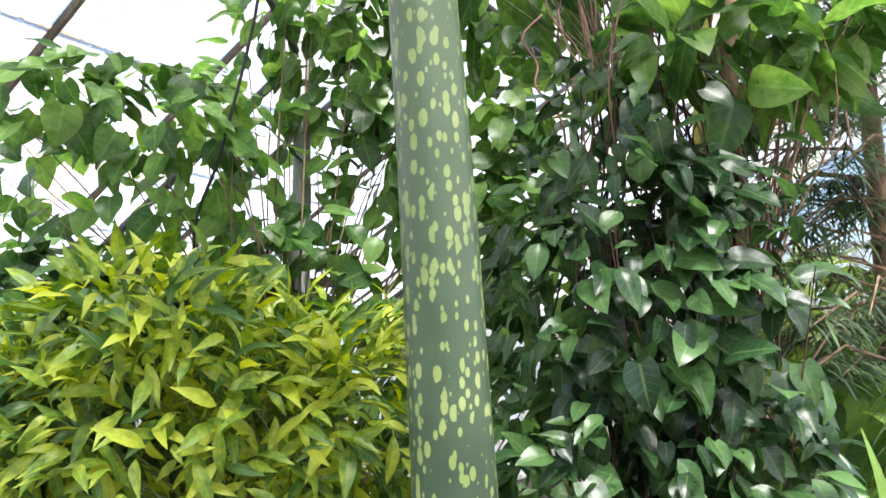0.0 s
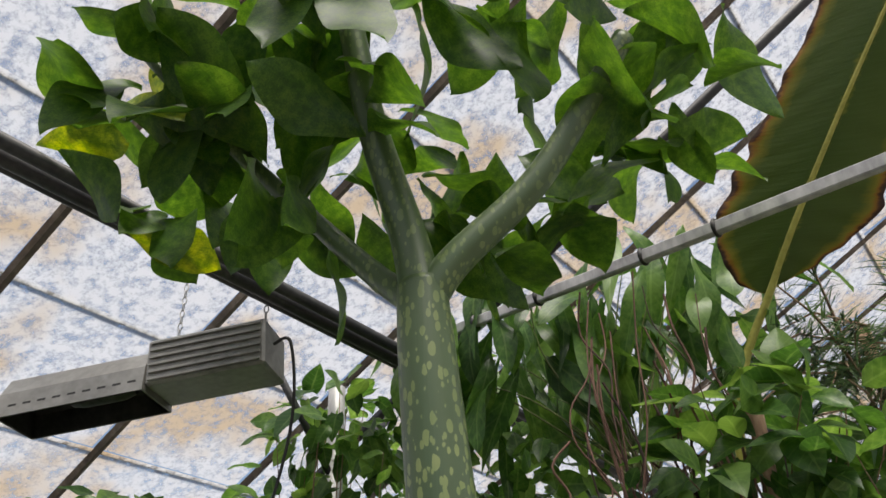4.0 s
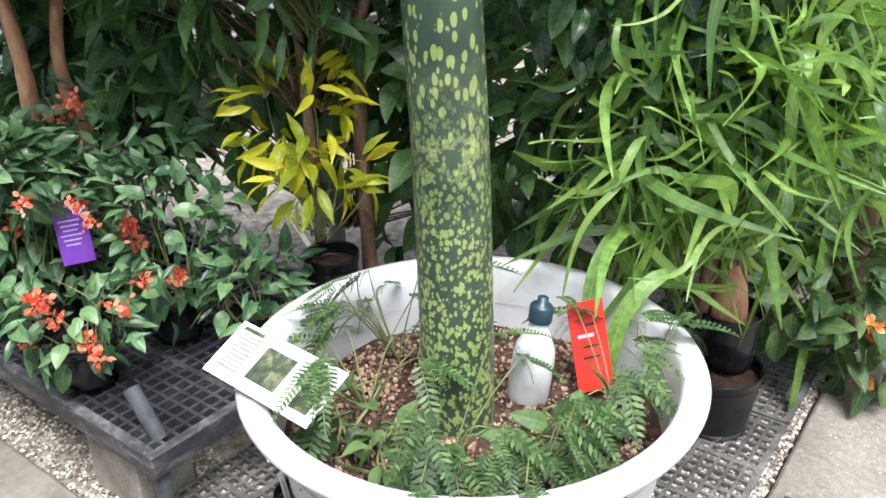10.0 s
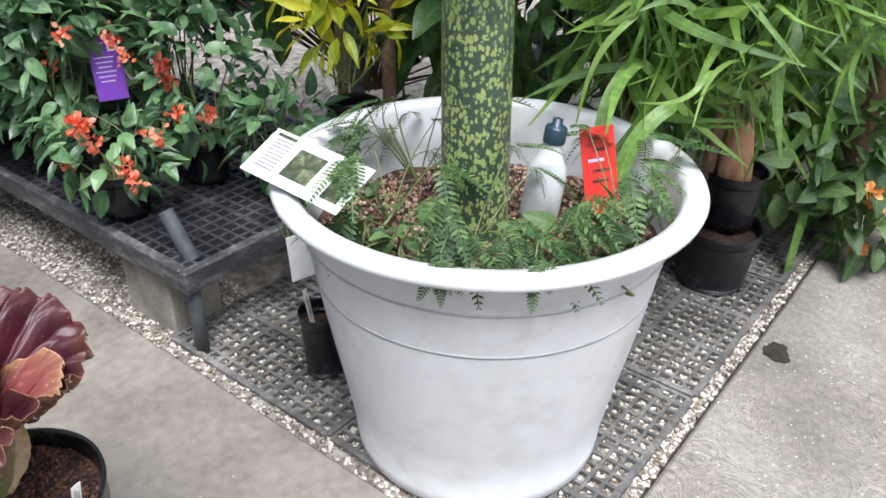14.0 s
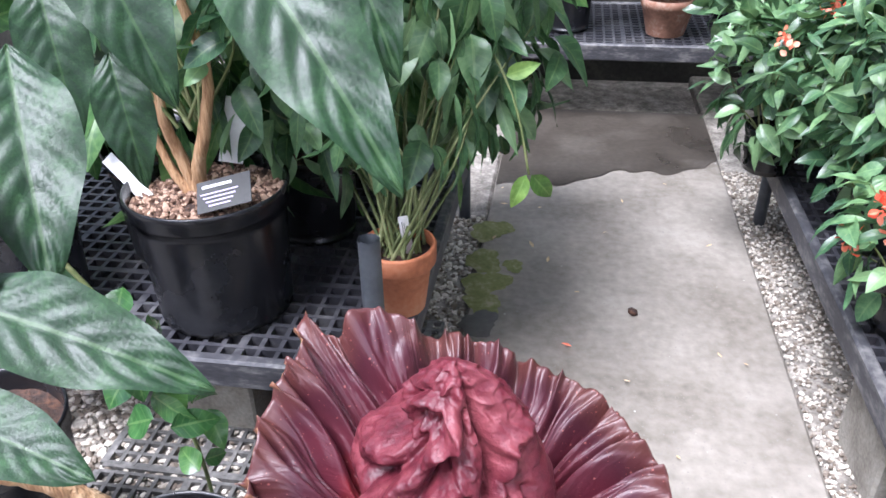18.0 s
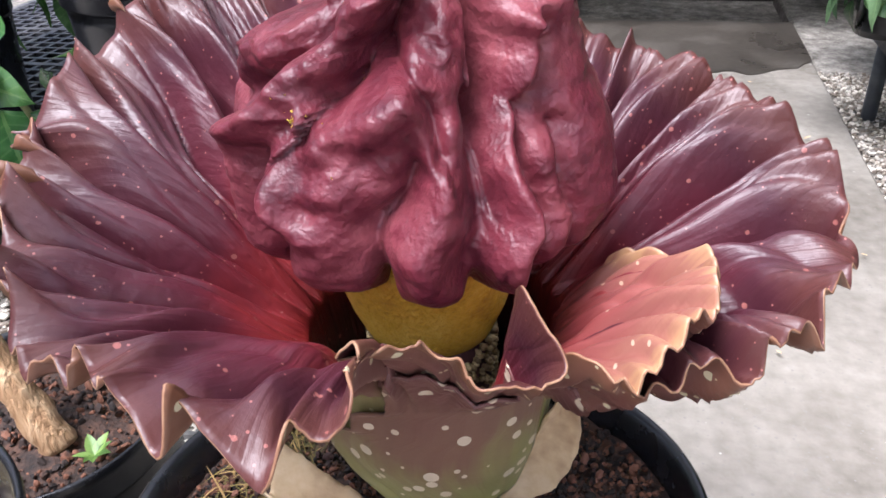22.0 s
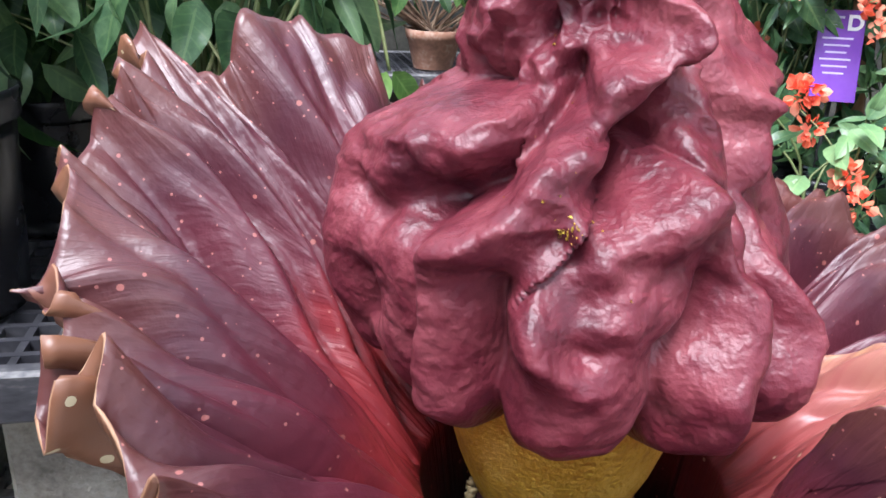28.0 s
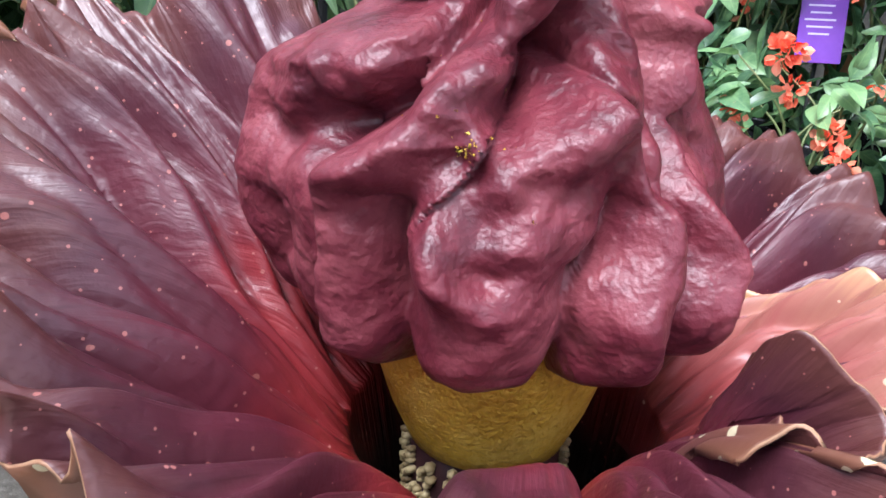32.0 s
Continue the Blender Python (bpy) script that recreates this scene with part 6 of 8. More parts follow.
def plant(name, label, category, lumps, shapes, size, material, seed, down=0.5, out=0.7, foot=None, twig=M_TWIG, twigs=20, trunk=None, trunk_mat=None, face=0.0, group="", thin=0.0018, keep=None):
    """A leafy plant: a crown of single leaves, twigs that carry them, and a trunk where one shows."""
    rng = np.random.default_rng(seed)
    t = thing(name, label, category, group)
    P, D = crown_points(rng, lumps)
    if keep is not None:
        k = keep(P)
        P, D = P[k], D[k]
    n_ = len(P)
    dirs = D * out + np.array([0, 0, -down]) + rng.normal(0, 0.5, (n_, 3))
    ups = D * 0.8 + np.array([0.0, -face, 0.9]) + rng.normal(0, 0.45, (n_, 3))
    g = Geo()
    scatter(g, shapes, P, dirs, ups, rng.uniform(size[0], size[1], n_), rng)
    part("crown", g, material, t)["kind"] = "stuff"
    if twigs:
        g = Geo()
        pick = rng.choice(n_, min(twigs, n_), replace=False)
        low = np.array(foot) if foot is not None else np.array([P[:, 0].mean(), P[:, 1].mean(), P[:, 2].min() + 0.02])
        for i in pick:
            a = Vector(low + rng.normal(0, 0.02, 3) * np.array([1, 1, 0]))
            b = Vector(P[i])
            mid = a.lerp(b, 0.5) + Vector((*rng.normal(0, 0.04, 2), 0.25 * (b - a).length * 0.4))
            pts = smooth_path([a, mid, b], 5)
            tube_geo(g, pts, list(np.linspace(thin * 2.2, thin * 0.6, len(pts))), 5, caps=False)
        part("twig_mass", g, twig, t)["kind"] = "stuff"
    for path, r0, r1 in (trunk or []):
        g = Geo()
        pts = smooth_path(path, 7)
        tube_geo(g, pts, list(np.linspace(r0, r1, len(pts))), 10, wobble=0.09, seed=seed)
        part("trunk", g, trunk_mat or M_BARK, t)
    return t


# yellow-green shrub behind the stem
plant("shrub", "yellow-green shrub with long pointed leaves and brown forked trunks", "shrub",
      [((-0.50, 1.62, 1.50), (0.42, 0.30, 0.27), 1000), ((-0.20, 1.70, 1.50), (0.30, 0.26, 0.24), 620), ((-0.85, 1.72, 1.43), (0.32, 0.3, 0.22), 540), ((-0.52, 1.5, 1.68), (0.2, 0.16, 0.14), 200)],
      S_LANCE, (0.055, 0.11), L_YELLOW, 21, down=-0.05, out=0.95, foot=(-0.25, 1.8, 1.0), twigs=60, face=0.3,
      trunk=[([(-0.16, 1.80, 0.3), (-0.165, 1.79, 0.7), (-0.165, 1.785, 1.02), (-0.26, 1.72, 1.2), (-0.38, 1.68, 1.35)], 0.022, 0.012), ([(-0.165, 1.785, 1.0), (-0.12, 1.75, 1.12), (-0.10, 1.72, 1.35)], 0.016, 0.01),
             ([(-0.30, 1.83, 0.3), (-0.30, 1.80, 0.8), (-0.31, 1.77, 1.05), (-0.42, 1.72, 1.28)], 0.017, 0.009)])
plant("shrub", "dark green lower leaves under the yellow shrub", "shrub", [((-0.40, 1.85, 1.15), (0.5, 0.22, 0.24), 300)], S_LANCE + S_LONG, (0.09, 0.16), L_DARK, 121, down=0.3, twigs=30, foot=(-0.3, 1.85, 0.8), twig=M_BARK)
# golden sapling in a small pot
plant("sapling", "golden-yellow leaved sapling in a black pot", "shrub", [((-0.31, 1.70, 0.83), (0.15, 0.11, 0.15), 70), ((-0.25, 1.64, 0.70), (0.13, 0.10, 0.09), 46)], S_LANCE, (0.07, 0.11), L_GOLD, 22, down=0.1, out=1.0, foot=(-0.27, 1.70, 0.5), twigs=12, face=0.4)
nursery_pot("nursery_pot", (-0.25, 1.70, 0.25), 0.075, 0.2, "small black nursery pot with a golden sapling", seed=7)
# orange-barked trunks by the far bench
for k, (p, r) in enumerate((([(-1.06, 1.84, 0.25), (-1.04, 1.82, 0.7), (-1.025, 1.80, 0.98), (-1.10, 1.86, 1.3)], 0.034), ([(-0.90, 1.88, 0.25), (-0.93, 1.86, 0.75), (-0.95, 1.85, 0.95), (-0.90, 1.92, 1.3)], 0.030))):
    plant("tree", "slim tree with peeling orange bark", "tree", [((p[-1][0], p[-1][1], 1.55), (0.35, 0.3, 0.3), 260)], S_OVATE, (0.07, 0.12), L_DARK, 23 + k, trunk=[(p, r, 0.012)], trunk_mat=M_ORANGEBARK, twigs=20, foot=p[-1])

# climbing vine at the back, with gaps to the sky
plant("climbing_vine", "climbing vine with round glossy leaves on the greenhouse post", "vine",
      [((-0.75, 2.0, 2.10), (0.40, 0.22, 0.30), 120), ((-0.45, 2.12, 2.05), (0.30, 0.2, 0.48), 150), ((-0.15, 2.2, 2.0), (0.32, 0.2, 0.45), 150), ((-0.95, 2.1, 1.75), (0.38, 0.25, 0.22), 150), ((-0.35, 2.2, 1.65), (0.6, 0.25, 0.3), 300), ((0.15, 2.25, 2.2), (0.3, 0.25, 0.4), 150), ((-0.3, 2.15, 2.65), (0.22, 0.18, 0.16), 80), ((-0.86, 1.75, 2.24), (0.22, 0.14, 0.12), 70), ((-0.6, 1.8, 2.2), (0.2, 0.14, 0.14), 80), ((-0.14, 2.15, 2.45), (0.24, 0.18, 0.26), 150), ((0.24, 2.2, 1.9), (0.26, 0.2, 0.38), 190), ((0.30, 2.2, 2.4), (0.22, 0.2, 0.25), 110)],
      S_ROUND, (0.055, 0.10), L_VINE, 31, down=0.55, out=0.7, foot=(-0.35, 2.2, 1.2), twigs=90, face=0.5, twig=M_BARK)
plant("creeper", "low dark creeper with small lobed leaves", "vine", [((-1.15, 1.95, 1.52), (0.45, 0.3, 0.22), 420), ((-1.55, 2.1, 1.35), (0.4, 0.3, 0.25), 300), ((-1.15, 2.15, 1.80), (0.42, 0.25, 0.16), 300), ((-0.55, 2.15, 1.72), (0.35, 0.2, 0.18), 200)], S_HEART, (0.06, 0.10), L_DARK, 32, down=0.4, twigs=20, face=0.4)
# dense undergrowth that closes the view behind
plant("undergrowth", "dense dark undergrowth behind the benches", "shrub",
      [((-0.55, 2.15, 1.0), (0.75, 0.3, 0.45), 800), ((0.3, 2.0, 0.8), (0.6, 0.35, 0.55), 600), ((-1.35, 2.4, 0.95), (0.5, 0.35, 0.4), 420), ((0.5, 2.4, 1.5), (0.6, 0.3, 0.6), 420)],
      S_OVATE, (0.09, 0.16), L_DARK, 33, down=0.5, twigs=60, face=0.5, twig=M_BARK)

# dense climbing vine with aerial roots, beside the stem
def right_keep(P):
    return (P[:, 1] < 1.75) & (P[:, 0] < 0.80 - 0.08 * np.sin(P[:, 2] * 9))


plant("climbing_fig", "dense climbing vine with drooping heart-shaped leaves and aerial roots", "vine",
      [((0.40, 1.42, 1.72), (0.26, 0.24, 0.30), 430), ((0.60, 1.45, 1.62), (0.22, 0.24, 0.38), 440), ((0.38, 1.36, 1.30), (0.28, 0.2, 0.34), 420), ((0.60, 1.42, 1.22), (0.26, 0.24, 0.4), 420), ((0.5, 1.5, 0.9), (0.4, 0.2, 0.3), 300), ((0.5, 1.5, 2.02), (0.24, 0.2, 0.2), 130)],
      S_HEART + S_OVATE, (0.04, 0.085), L_HEART, 34, down=0.6, out=0.7, foot=(0.5, 1.5, 0.5), twigs=70, face=0.4, twig=M_ROOT, keep=right_keep)
rng = np.random.default_rng(35)
g = Geo()
for k in range(46):
    x, y = 0.50 + rng.normal(0, 0.09), 1.58 + rng.normal(0, 0.07)
    z1, z0 = rng.uniform(2.1, 2.75), rng.uniform(1.2, 1.9)
    wx_ = x + np.cumsum(rng.normal(0, 0.028, 9))
    pts = smooth_path([(wx_[i], y - 0.1 * i / 8 + rng.normal(0, 0.012), z1 + (z0 - z1) * i / 8) for i in range(9)], 4)
    tube_geo(g, pts, rng.uniform(0.0014, 0.0034), 5, caps=False)
tagged(part("aerial_roots", g, M_ROOT), "tangle of red-brown aerial roots hanging by the vine", "roots", kind="stuff")
g = Geo()
tube_geo(g, smooth_path([(0.72, 1.62, 0.3), (0.74, 1.6, 1.2), (0.72, 1.58, 2.0), (0.75, 1.6, 2.5)], 8), 0.019, 10, wobble=0.08)
bare = thing("bare_tree", "slim pale brown tree stem behind the vine", "tree")
part("trunk", g, M_BARK, bare)

# bedding plants with coral flowers on the bench
SIGN = np.array([-0.866, 1.575, 0.565])


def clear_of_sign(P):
    """Drops leaves that would hide the sign from the camera's positions."""
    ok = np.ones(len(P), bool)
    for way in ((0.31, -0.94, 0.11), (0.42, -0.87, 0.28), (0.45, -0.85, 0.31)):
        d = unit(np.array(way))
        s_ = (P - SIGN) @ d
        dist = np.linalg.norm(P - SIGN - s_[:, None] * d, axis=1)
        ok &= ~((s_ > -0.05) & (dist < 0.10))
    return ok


def bedding(c, r, n_, seed, flowers, label, material=L_BED, size=(0.042, 0.078), fm=F_RED):
    rng = np.random.default_rng(seed)
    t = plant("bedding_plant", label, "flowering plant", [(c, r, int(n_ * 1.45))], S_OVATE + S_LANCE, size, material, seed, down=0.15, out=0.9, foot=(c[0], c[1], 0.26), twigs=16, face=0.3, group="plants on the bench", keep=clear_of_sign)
    for k in range(flowers):
        d = unit(np.array([rng.normal(0, 0.7) + 0.25, rng.normal(0, 0.5) - 0.75, abs(rng.normal(0.3, 0.4))]))
        p = np.array(c) + d * np.array(r) * 1.02
        g = Geo()
        m_ = 22
        q = p + rng.normal(0, 0.012, (m_, 3))
        scatter(g, [leaf_shape("obovate", 4, 0.75, 0.1, 0.3, seed=3)], q, unit(rng.normal(size=(m_, 3)) + d * 1.2), np.tile(d, (m_, 1)) + rng.normal(0, 0.4, (m_, 3)), rng.uniform(0.012, 0.021, m_), rng)
        part("flower_head", g, fm, t, "coral red flower head" if fm is F_RED else "pale orange flower head")
    nursery_pot("nursery_pot", (c[0], c[1], 0.246), 0.07, 0.12, "small black nursery pot on the bench", seed=seed)
    return t


beds = [((-0.80, 1.40, 0.45), (0.15, 0.14, 0.15), 130, 3), ((-0.66, 1.62, 0.55), (0.18, 0.16, 0.22), 170, 2), ((-0.98, 1.66, 0.58), (0.2, 0.2, 0.24), 230, 4), ((-1.16, 1.72, 0.55), (0.2, 0.2, 0.24), 230, 1),
        ((-1.42, 1.88, 0.55), (0.22, 0.22, 0.26), 270, 2), ((-1.25, 2.02, 0.72), (0.24, 0.2, 0.24), 240, 2), ((-1.66, 2.10, 0.55), (0.22, 0.22, 0.26), 250, 1), ((-0.80, 1.85, 0.75), (0.22, 0.18, 0.2), 180, 2), ((-0.42, 1.55, 0.42), (0.13, 0.12, 0.13), 90, 0)]
for k, (c, r, n_) in enumerate((((-1.44, 1.70, 0.50), (0.17, 0.15, 0.2), 190), ((-1.08, 1.69, 0.48), (0.15, 0.13, 0.16), 150), ((-1.24, 1.80, 0.66), (0.18, 0.16, 0.16), 170), ((-1.80, 2.02, 0.62), (0.2, 0.16, 0.24), 200), ((-1.04, 1.62, 0.70), (0.15, 0.13, 0.13), 120))):
    bedding(c, r, n_, 240 + k, 1, "bushy blue-green bedding plant overhanging the aisle", L_BLUE, (0.055, 0.10))
for k, (c, r, n_, fl) in enumerate(beds):
    fl = (fl + 1) // 2
    bedding(c, r, n_, 40 + k, fl, "leafy bedding plant with coral red flowers" if fl else "leafy green bedding plant beside the sapling")
# heads close beside the purple sign, placed to fit the camera's view
for k, (p, n_) in enumerate((((-0.805, 1.275, 0.52), 3), ((-0.735, 1.60, 0.56), 3), ((-0.909, 1.74, 0.80), 2), ((-0.579, 1.509, 0.479), 2), ((-0.64, 1.40, 0.50), 1), ((-0.70, 1.27, 0.42), 2))):
    rng = np.random.default_rng(70 + k)
    g = Geo()
    for j in range(n_):
        c = np.array(p) + rng.normal(0, 0.022, 3)
        m_ = 26
        d = unit(rng.normal(size=(m_, 3)) + np.array([0.4, -0.8, 0.4]))
        scatter(g, [leaf_shape("obovate", 4, 0.75, 0.1, 0.3, seed=3)], c + d * 0.012, d, rng.normal(size=(m_, 3)), rng.uniform(0.012, 0.022, m_), rng)
    tagged(part("flower_head", g, F_RED), "cluster of coral red flowers among the leaves", "flower", group="coral flower heads")

# strap-leaved plant with arching ribbons
rng = np.random.default_rng(50)
strap = thing("strap_plant", "arching plant with long yellow-green ribbon leaves", "plant")
g = Geo()
n_ = 2300
base = np.array([0.60, 1.36, 0.93]) + rng.normal(0, 1, (n_, 3)) * np.array([0.20, 0.11, 0.19])
d = unit(np.c_[rng.normal(0.0, 1.0, n_), rng.normal(-0.4, 0.6, n_), rng.normal(0.1, 0.75, n_)])
ln = rng.uniform(0.07, 0.17, n_)
low = base[:, 2] + np.minimum(0, d[:, 2]) * ln - 0.06
ok = (base[:, 0] > 0.36) & (low > np.interp(base[:, 0], [0.3, 0.5, 0.62, 0.9], [0.62, 0.58, 0.68, 0.70])) & (base[:, 0] < 0.98) & (base[:, 2] < 1.25)
base, d, ln = base[ok], d[ok], ln[ok]
n_ = len(base)
scatter(g, S_STRAP, base, d, np.tile([0, -0.2, 1.0], (n_, 1)) + rng.normal(0, 0.8, (n_, 3)), ln, rng, squash=(0.6, 1.7))
part("crown", g, L_STRAP, strap)["kind"] = "stuff"
g = Geo()
for k in range(60):
    b = Vector((0.78, 1.60, 0.42))
    e = Vector(base[k * (len(base) // 60)])
    tube_geo(g, smooth_path([b, b.lerp(e, 0.55) + Vector((0, 0, 0.15)), e], 5), 0.003, 5, caps=False)
part("stalk_mass", g, M_TWIG, strap)["kind"] = "stuff"
g = Geo()
tube_geo(g, [(0.79, 1.62, 0.25), (0.785, 1.61, 0.34), (0.78, 1.60, 0.43), (0.775, 1.595, 0.5)], [0.05, 0.048, 0.036, 0.02], 14, wobble=0.1)
part("woody_base", g, M_ORANGEBARK, strap, "chipped orange-brown woody base")
nursery_pot("nursery_pot", (0.80, 1.63, 0.16), 0.085, 0.16, "black nursery pot standing in a larger pot", seed=8)
nursery_pot("nursery_pot", (0.77, 1.58, 0.0), 0.115, 0.18, "wide black nursery pot on the gravel", seed=9)
# orange-flowered plant beside the walkway
t_or = plant("orange_plant", "sprawling plant with orange flowers and rough green leaves", "flowering plant", [((1.10, 1.85, 0.28), (0.24, 0.2, 0.2), 150), ((1.22, 1.72, 0.16), (0.16, 0.12, 0.12), 60)], S_OVATE, (0.07, 0.12), L_FERN, 52, down=0.3, foot=(1.0, 1.9, 0.1), twigs=20, face=0.3)
for k in range(7):
    rng = np.random.default_rng(80 + k)
    c = np.array([1.27, 1.66, 0.22]) + rng.normal(0, 0.055, 3)
    g = Geo()
    d = unit(rng.normal(size=(24, 3)) + np.array([0.4, -0.6, 0.1]))
    scatter(g, [leaf_shape("obovate", 4, 0.6, 0.1, 0.3, seed=3)], c + d * 0.008, d, rng.normal(size=(24, 3)), rng.uniform(0.015, 0.03, 24), rng)
    part("flower_head", g, F_ORANGE, t_or, "pale orange flower head")
plant("grass_clump", "clump of tall narrow grassy leaves", "grass", [((1.05, 2.15, 0.6), (0.25, 0.2, 0.35), 130), ((1.5, 2.6, 0.5), (0.25, 0.25, 0.4), 160)], S_STRAP, (0.25, 0.45), L_STRAP, 53, down=0.0, out=0.7, twigs=0)
plant("hedge", "mixed greenery along the walkway", "shrub", [((1.75, 3.2, 0.7), (0.5, 0.5, 0.7), 420), ((2.3, 4.3, 1.0), (0.7, 0.7, 0.9), 380), ((1.3, 2.9, 1.0), (0.5, 0.5, 0.7), 400), ((2.6, 4.0, 0.4), (0.5, 0.5, 0.5), 200), ((1.65, 3.0, 1.55), (0.42, 0.4, 0.45), 330), ((1.25, 2.75, 1.35), (0.3, 0.3, 0.5), 220)], S_OVATE + S_LANCE, (0.1, 0.18), L_FARGREEN, 54, twigs=60, twig=M_BARK)
plant("shrub", "bright yellow-green leaves beside the vine", "shrub", [((1.15, 1.95, 1.35), (0.2, 0.2, 0.25), 110)], S_OVATE, (0.12, 0.2), L_STRAP, 55, down=0.4, twigs=14)

# feathery conifer
rng = np.random.default_rng(56)
con = thing("conifer", "dark feathery conifer with drooping sprays", "tree")
g, gw = Geo(), Geo()
for k in range(90):
    o = np.array([1.27 + rng.normal(0, 0.06), 1.98 + rng.normal(0, 0.06), rng.uniform(1.5, 2.75)])
    d = unit(np.array([rng.normal(-0.6, 0.6), rng.normal(-0.3, 0.6), rng.normal(0.1, 0.25)]))
    L_ = rng.uniform(0.3, 0.62)
    tip = o + d * L_ + np.array([0, 0, -0.12])
    tube_geo(gw, [tuple(o), tuple(o + d * L_ * 0.5), tuple(tip)], [0.006, 0.004, 0.002], 4, caps=False)
    s = rng.random(90)
    pos = o + (d * L_)[None] * s[:, None] + np.c_[np.zeros(90), np.zeros(90), -0.12 * s ** 2]
    nd = unit(np.cross(d, [0, 0, 1.0])[None] * rng.choice([-1, 1], 90)[:, None] + d * 0.6 + rng.normal(0, 0.3, (90, 3)) + [0, 0, -0.3])
    scatter(g, [leaf_shape("lance", 3, 0.055, 0, 0.3, seed=2, cross=2)], pos, nd, np.tile([0, 0, 1.0], (90, 1)), rng.uniform(0.05, 0.12, 90), rng)
tube_geo(gw, [(1.27, 1.98, 0), (1.27, 1.98, 2.8)], [0.05, 0.02], 8)
part("crown", g, L_FEATHER, con)["kind"] = "stuff"
part("trunk", gw, M_BARK, con)

# ---- what grows overhead ----
# forks and leaflets of the speckled arum
def limb(pts, r0, r1, name="branch"):
    g = Geo()
    p = smooth_path(pts, 8)
    tube_geo(g, p, list(np.linspace(r0, r1, len(p))), 16)
    return part(name, g, M_STEM, arum, "smooth pale green branch with fading spots")


F0 = Vector((0.028, 0.885, 2.34))
limb([F0, F0 + Vector((-0.02, 0.0, 0.12)), F0 + Vector((-0.075, -0.03, 0.33)), F0 + Vector((-0.12, -0.1, 0.6))], 0.034, 0.022)
limb([F0 + Vector((0, 0, -0.02)), F0 + Vector((0.052, -0.01, 0.054)), F0 + Vector((0.181, -0.03, 0.175)), F0 + Vector((0.275, -0.06, 0.302)), F0 + Vector((0.36, -0.10, 0.43))], 0.030, 0.018)
limb([F0 + Vector((0, 0.01, -0.01)), F0 + Vector((-0.07, 0.05, 0.07)), F0 + Vector((-0.18, 0.07, 0.20)), F0 + Vector((-0.36, 0.06, 0.40)), F0 + Vector((-0.52, 0.0, 0.58))], 0.024, 0.010)
rng = np.random.default_rng(60)
ridge = [([F0 + Vector((-0.16, 0.07, 0.18)), F0 + Vector((-0.52, 0.0, 0.58))], 20), ([F0 + Vector((-0.05, -0.02, 0.25)), F0 + Vector((-0.16, -0.1, 0.6))], 14), ([F0 + Vector((0.12, 0.07, 0.13)), F0 + Vector((0.55, 0.1, 0.5))], 18),
         ([F0 + Vector((-0.15, 0.16, 0.28)), F0 + Vector((0.3, 0.3, 0.36))], 14)]
shapes_big = [leaf_shape("obovate", 20, 0.52, 0.08, d, 0.035, seed=s, cross=6) for s, d in ((61, 0.25), (62, 0.45), (63, 0.15), (64, 0.6))]
meshes = []
for k_, (v, f) in enumerate(shapes_big):
    # broad lobes along the edge
    v[:, 0] *= 1 + 0.08 * np.sin(v[:, 1] * 10 + k_ * 1.7 + 1.3 * np.sign(v[:, 0]))
    v[:, 2] += 0.03 * np.sin(v[:, 1] * 11 + k_) * np.abs(v[:, 0]) / 0.25
    gg = Geo()
    gg.add(v, f)
    me = gg.mesh("leaflet")
    me.materials.append(L_ARUM)
    meshes.append(me)
ridge += [([F0 + Vector((-0.75, 0.1, 0.45)), F0 + Vector((-0.15, -0.1, 0.62))], 20), ([F0 + Vector((-0.7, 0.35, 0.42)), F0 + Vector((0.0, 0.3, 0.5))], 20), ([F0 + Vector((-0.1, -0.1, 0.62)), F0 + Vector((0.6, 0.05, 0.68))], 20), ([F0 + Vector((0.05, 0.25, 0.5)), F0 + Vector((0.55, 0.35, 0.55))], 14)]
me = meshes[0].copy()
me.materials[0] = L_YELLOW
meshes.append(me)
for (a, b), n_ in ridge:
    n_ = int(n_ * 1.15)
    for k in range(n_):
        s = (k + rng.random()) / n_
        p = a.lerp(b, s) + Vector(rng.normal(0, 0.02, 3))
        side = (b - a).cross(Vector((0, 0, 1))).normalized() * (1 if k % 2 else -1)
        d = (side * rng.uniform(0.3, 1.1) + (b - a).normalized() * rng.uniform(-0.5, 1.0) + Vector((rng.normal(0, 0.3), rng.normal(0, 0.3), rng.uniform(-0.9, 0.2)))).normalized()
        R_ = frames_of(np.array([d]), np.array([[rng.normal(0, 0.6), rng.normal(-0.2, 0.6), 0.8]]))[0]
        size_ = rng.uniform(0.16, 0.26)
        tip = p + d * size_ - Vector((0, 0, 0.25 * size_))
        # skips leaflets that would hide lamp, bar or fork from the camera
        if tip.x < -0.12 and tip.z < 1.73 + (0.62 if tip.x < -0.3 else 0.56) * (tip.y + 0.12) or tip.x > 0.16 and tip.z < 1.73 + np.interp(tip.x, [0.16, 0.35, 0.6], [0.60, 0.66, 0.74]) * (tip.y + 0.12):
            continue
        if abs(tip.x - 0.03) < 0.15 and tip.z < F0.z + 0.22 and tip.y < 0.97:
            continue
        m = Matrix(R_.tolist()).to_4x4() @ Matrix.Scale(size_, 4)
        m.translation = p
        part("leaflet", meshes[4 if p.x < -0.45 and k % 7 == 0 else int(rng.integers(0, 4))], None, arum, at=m)
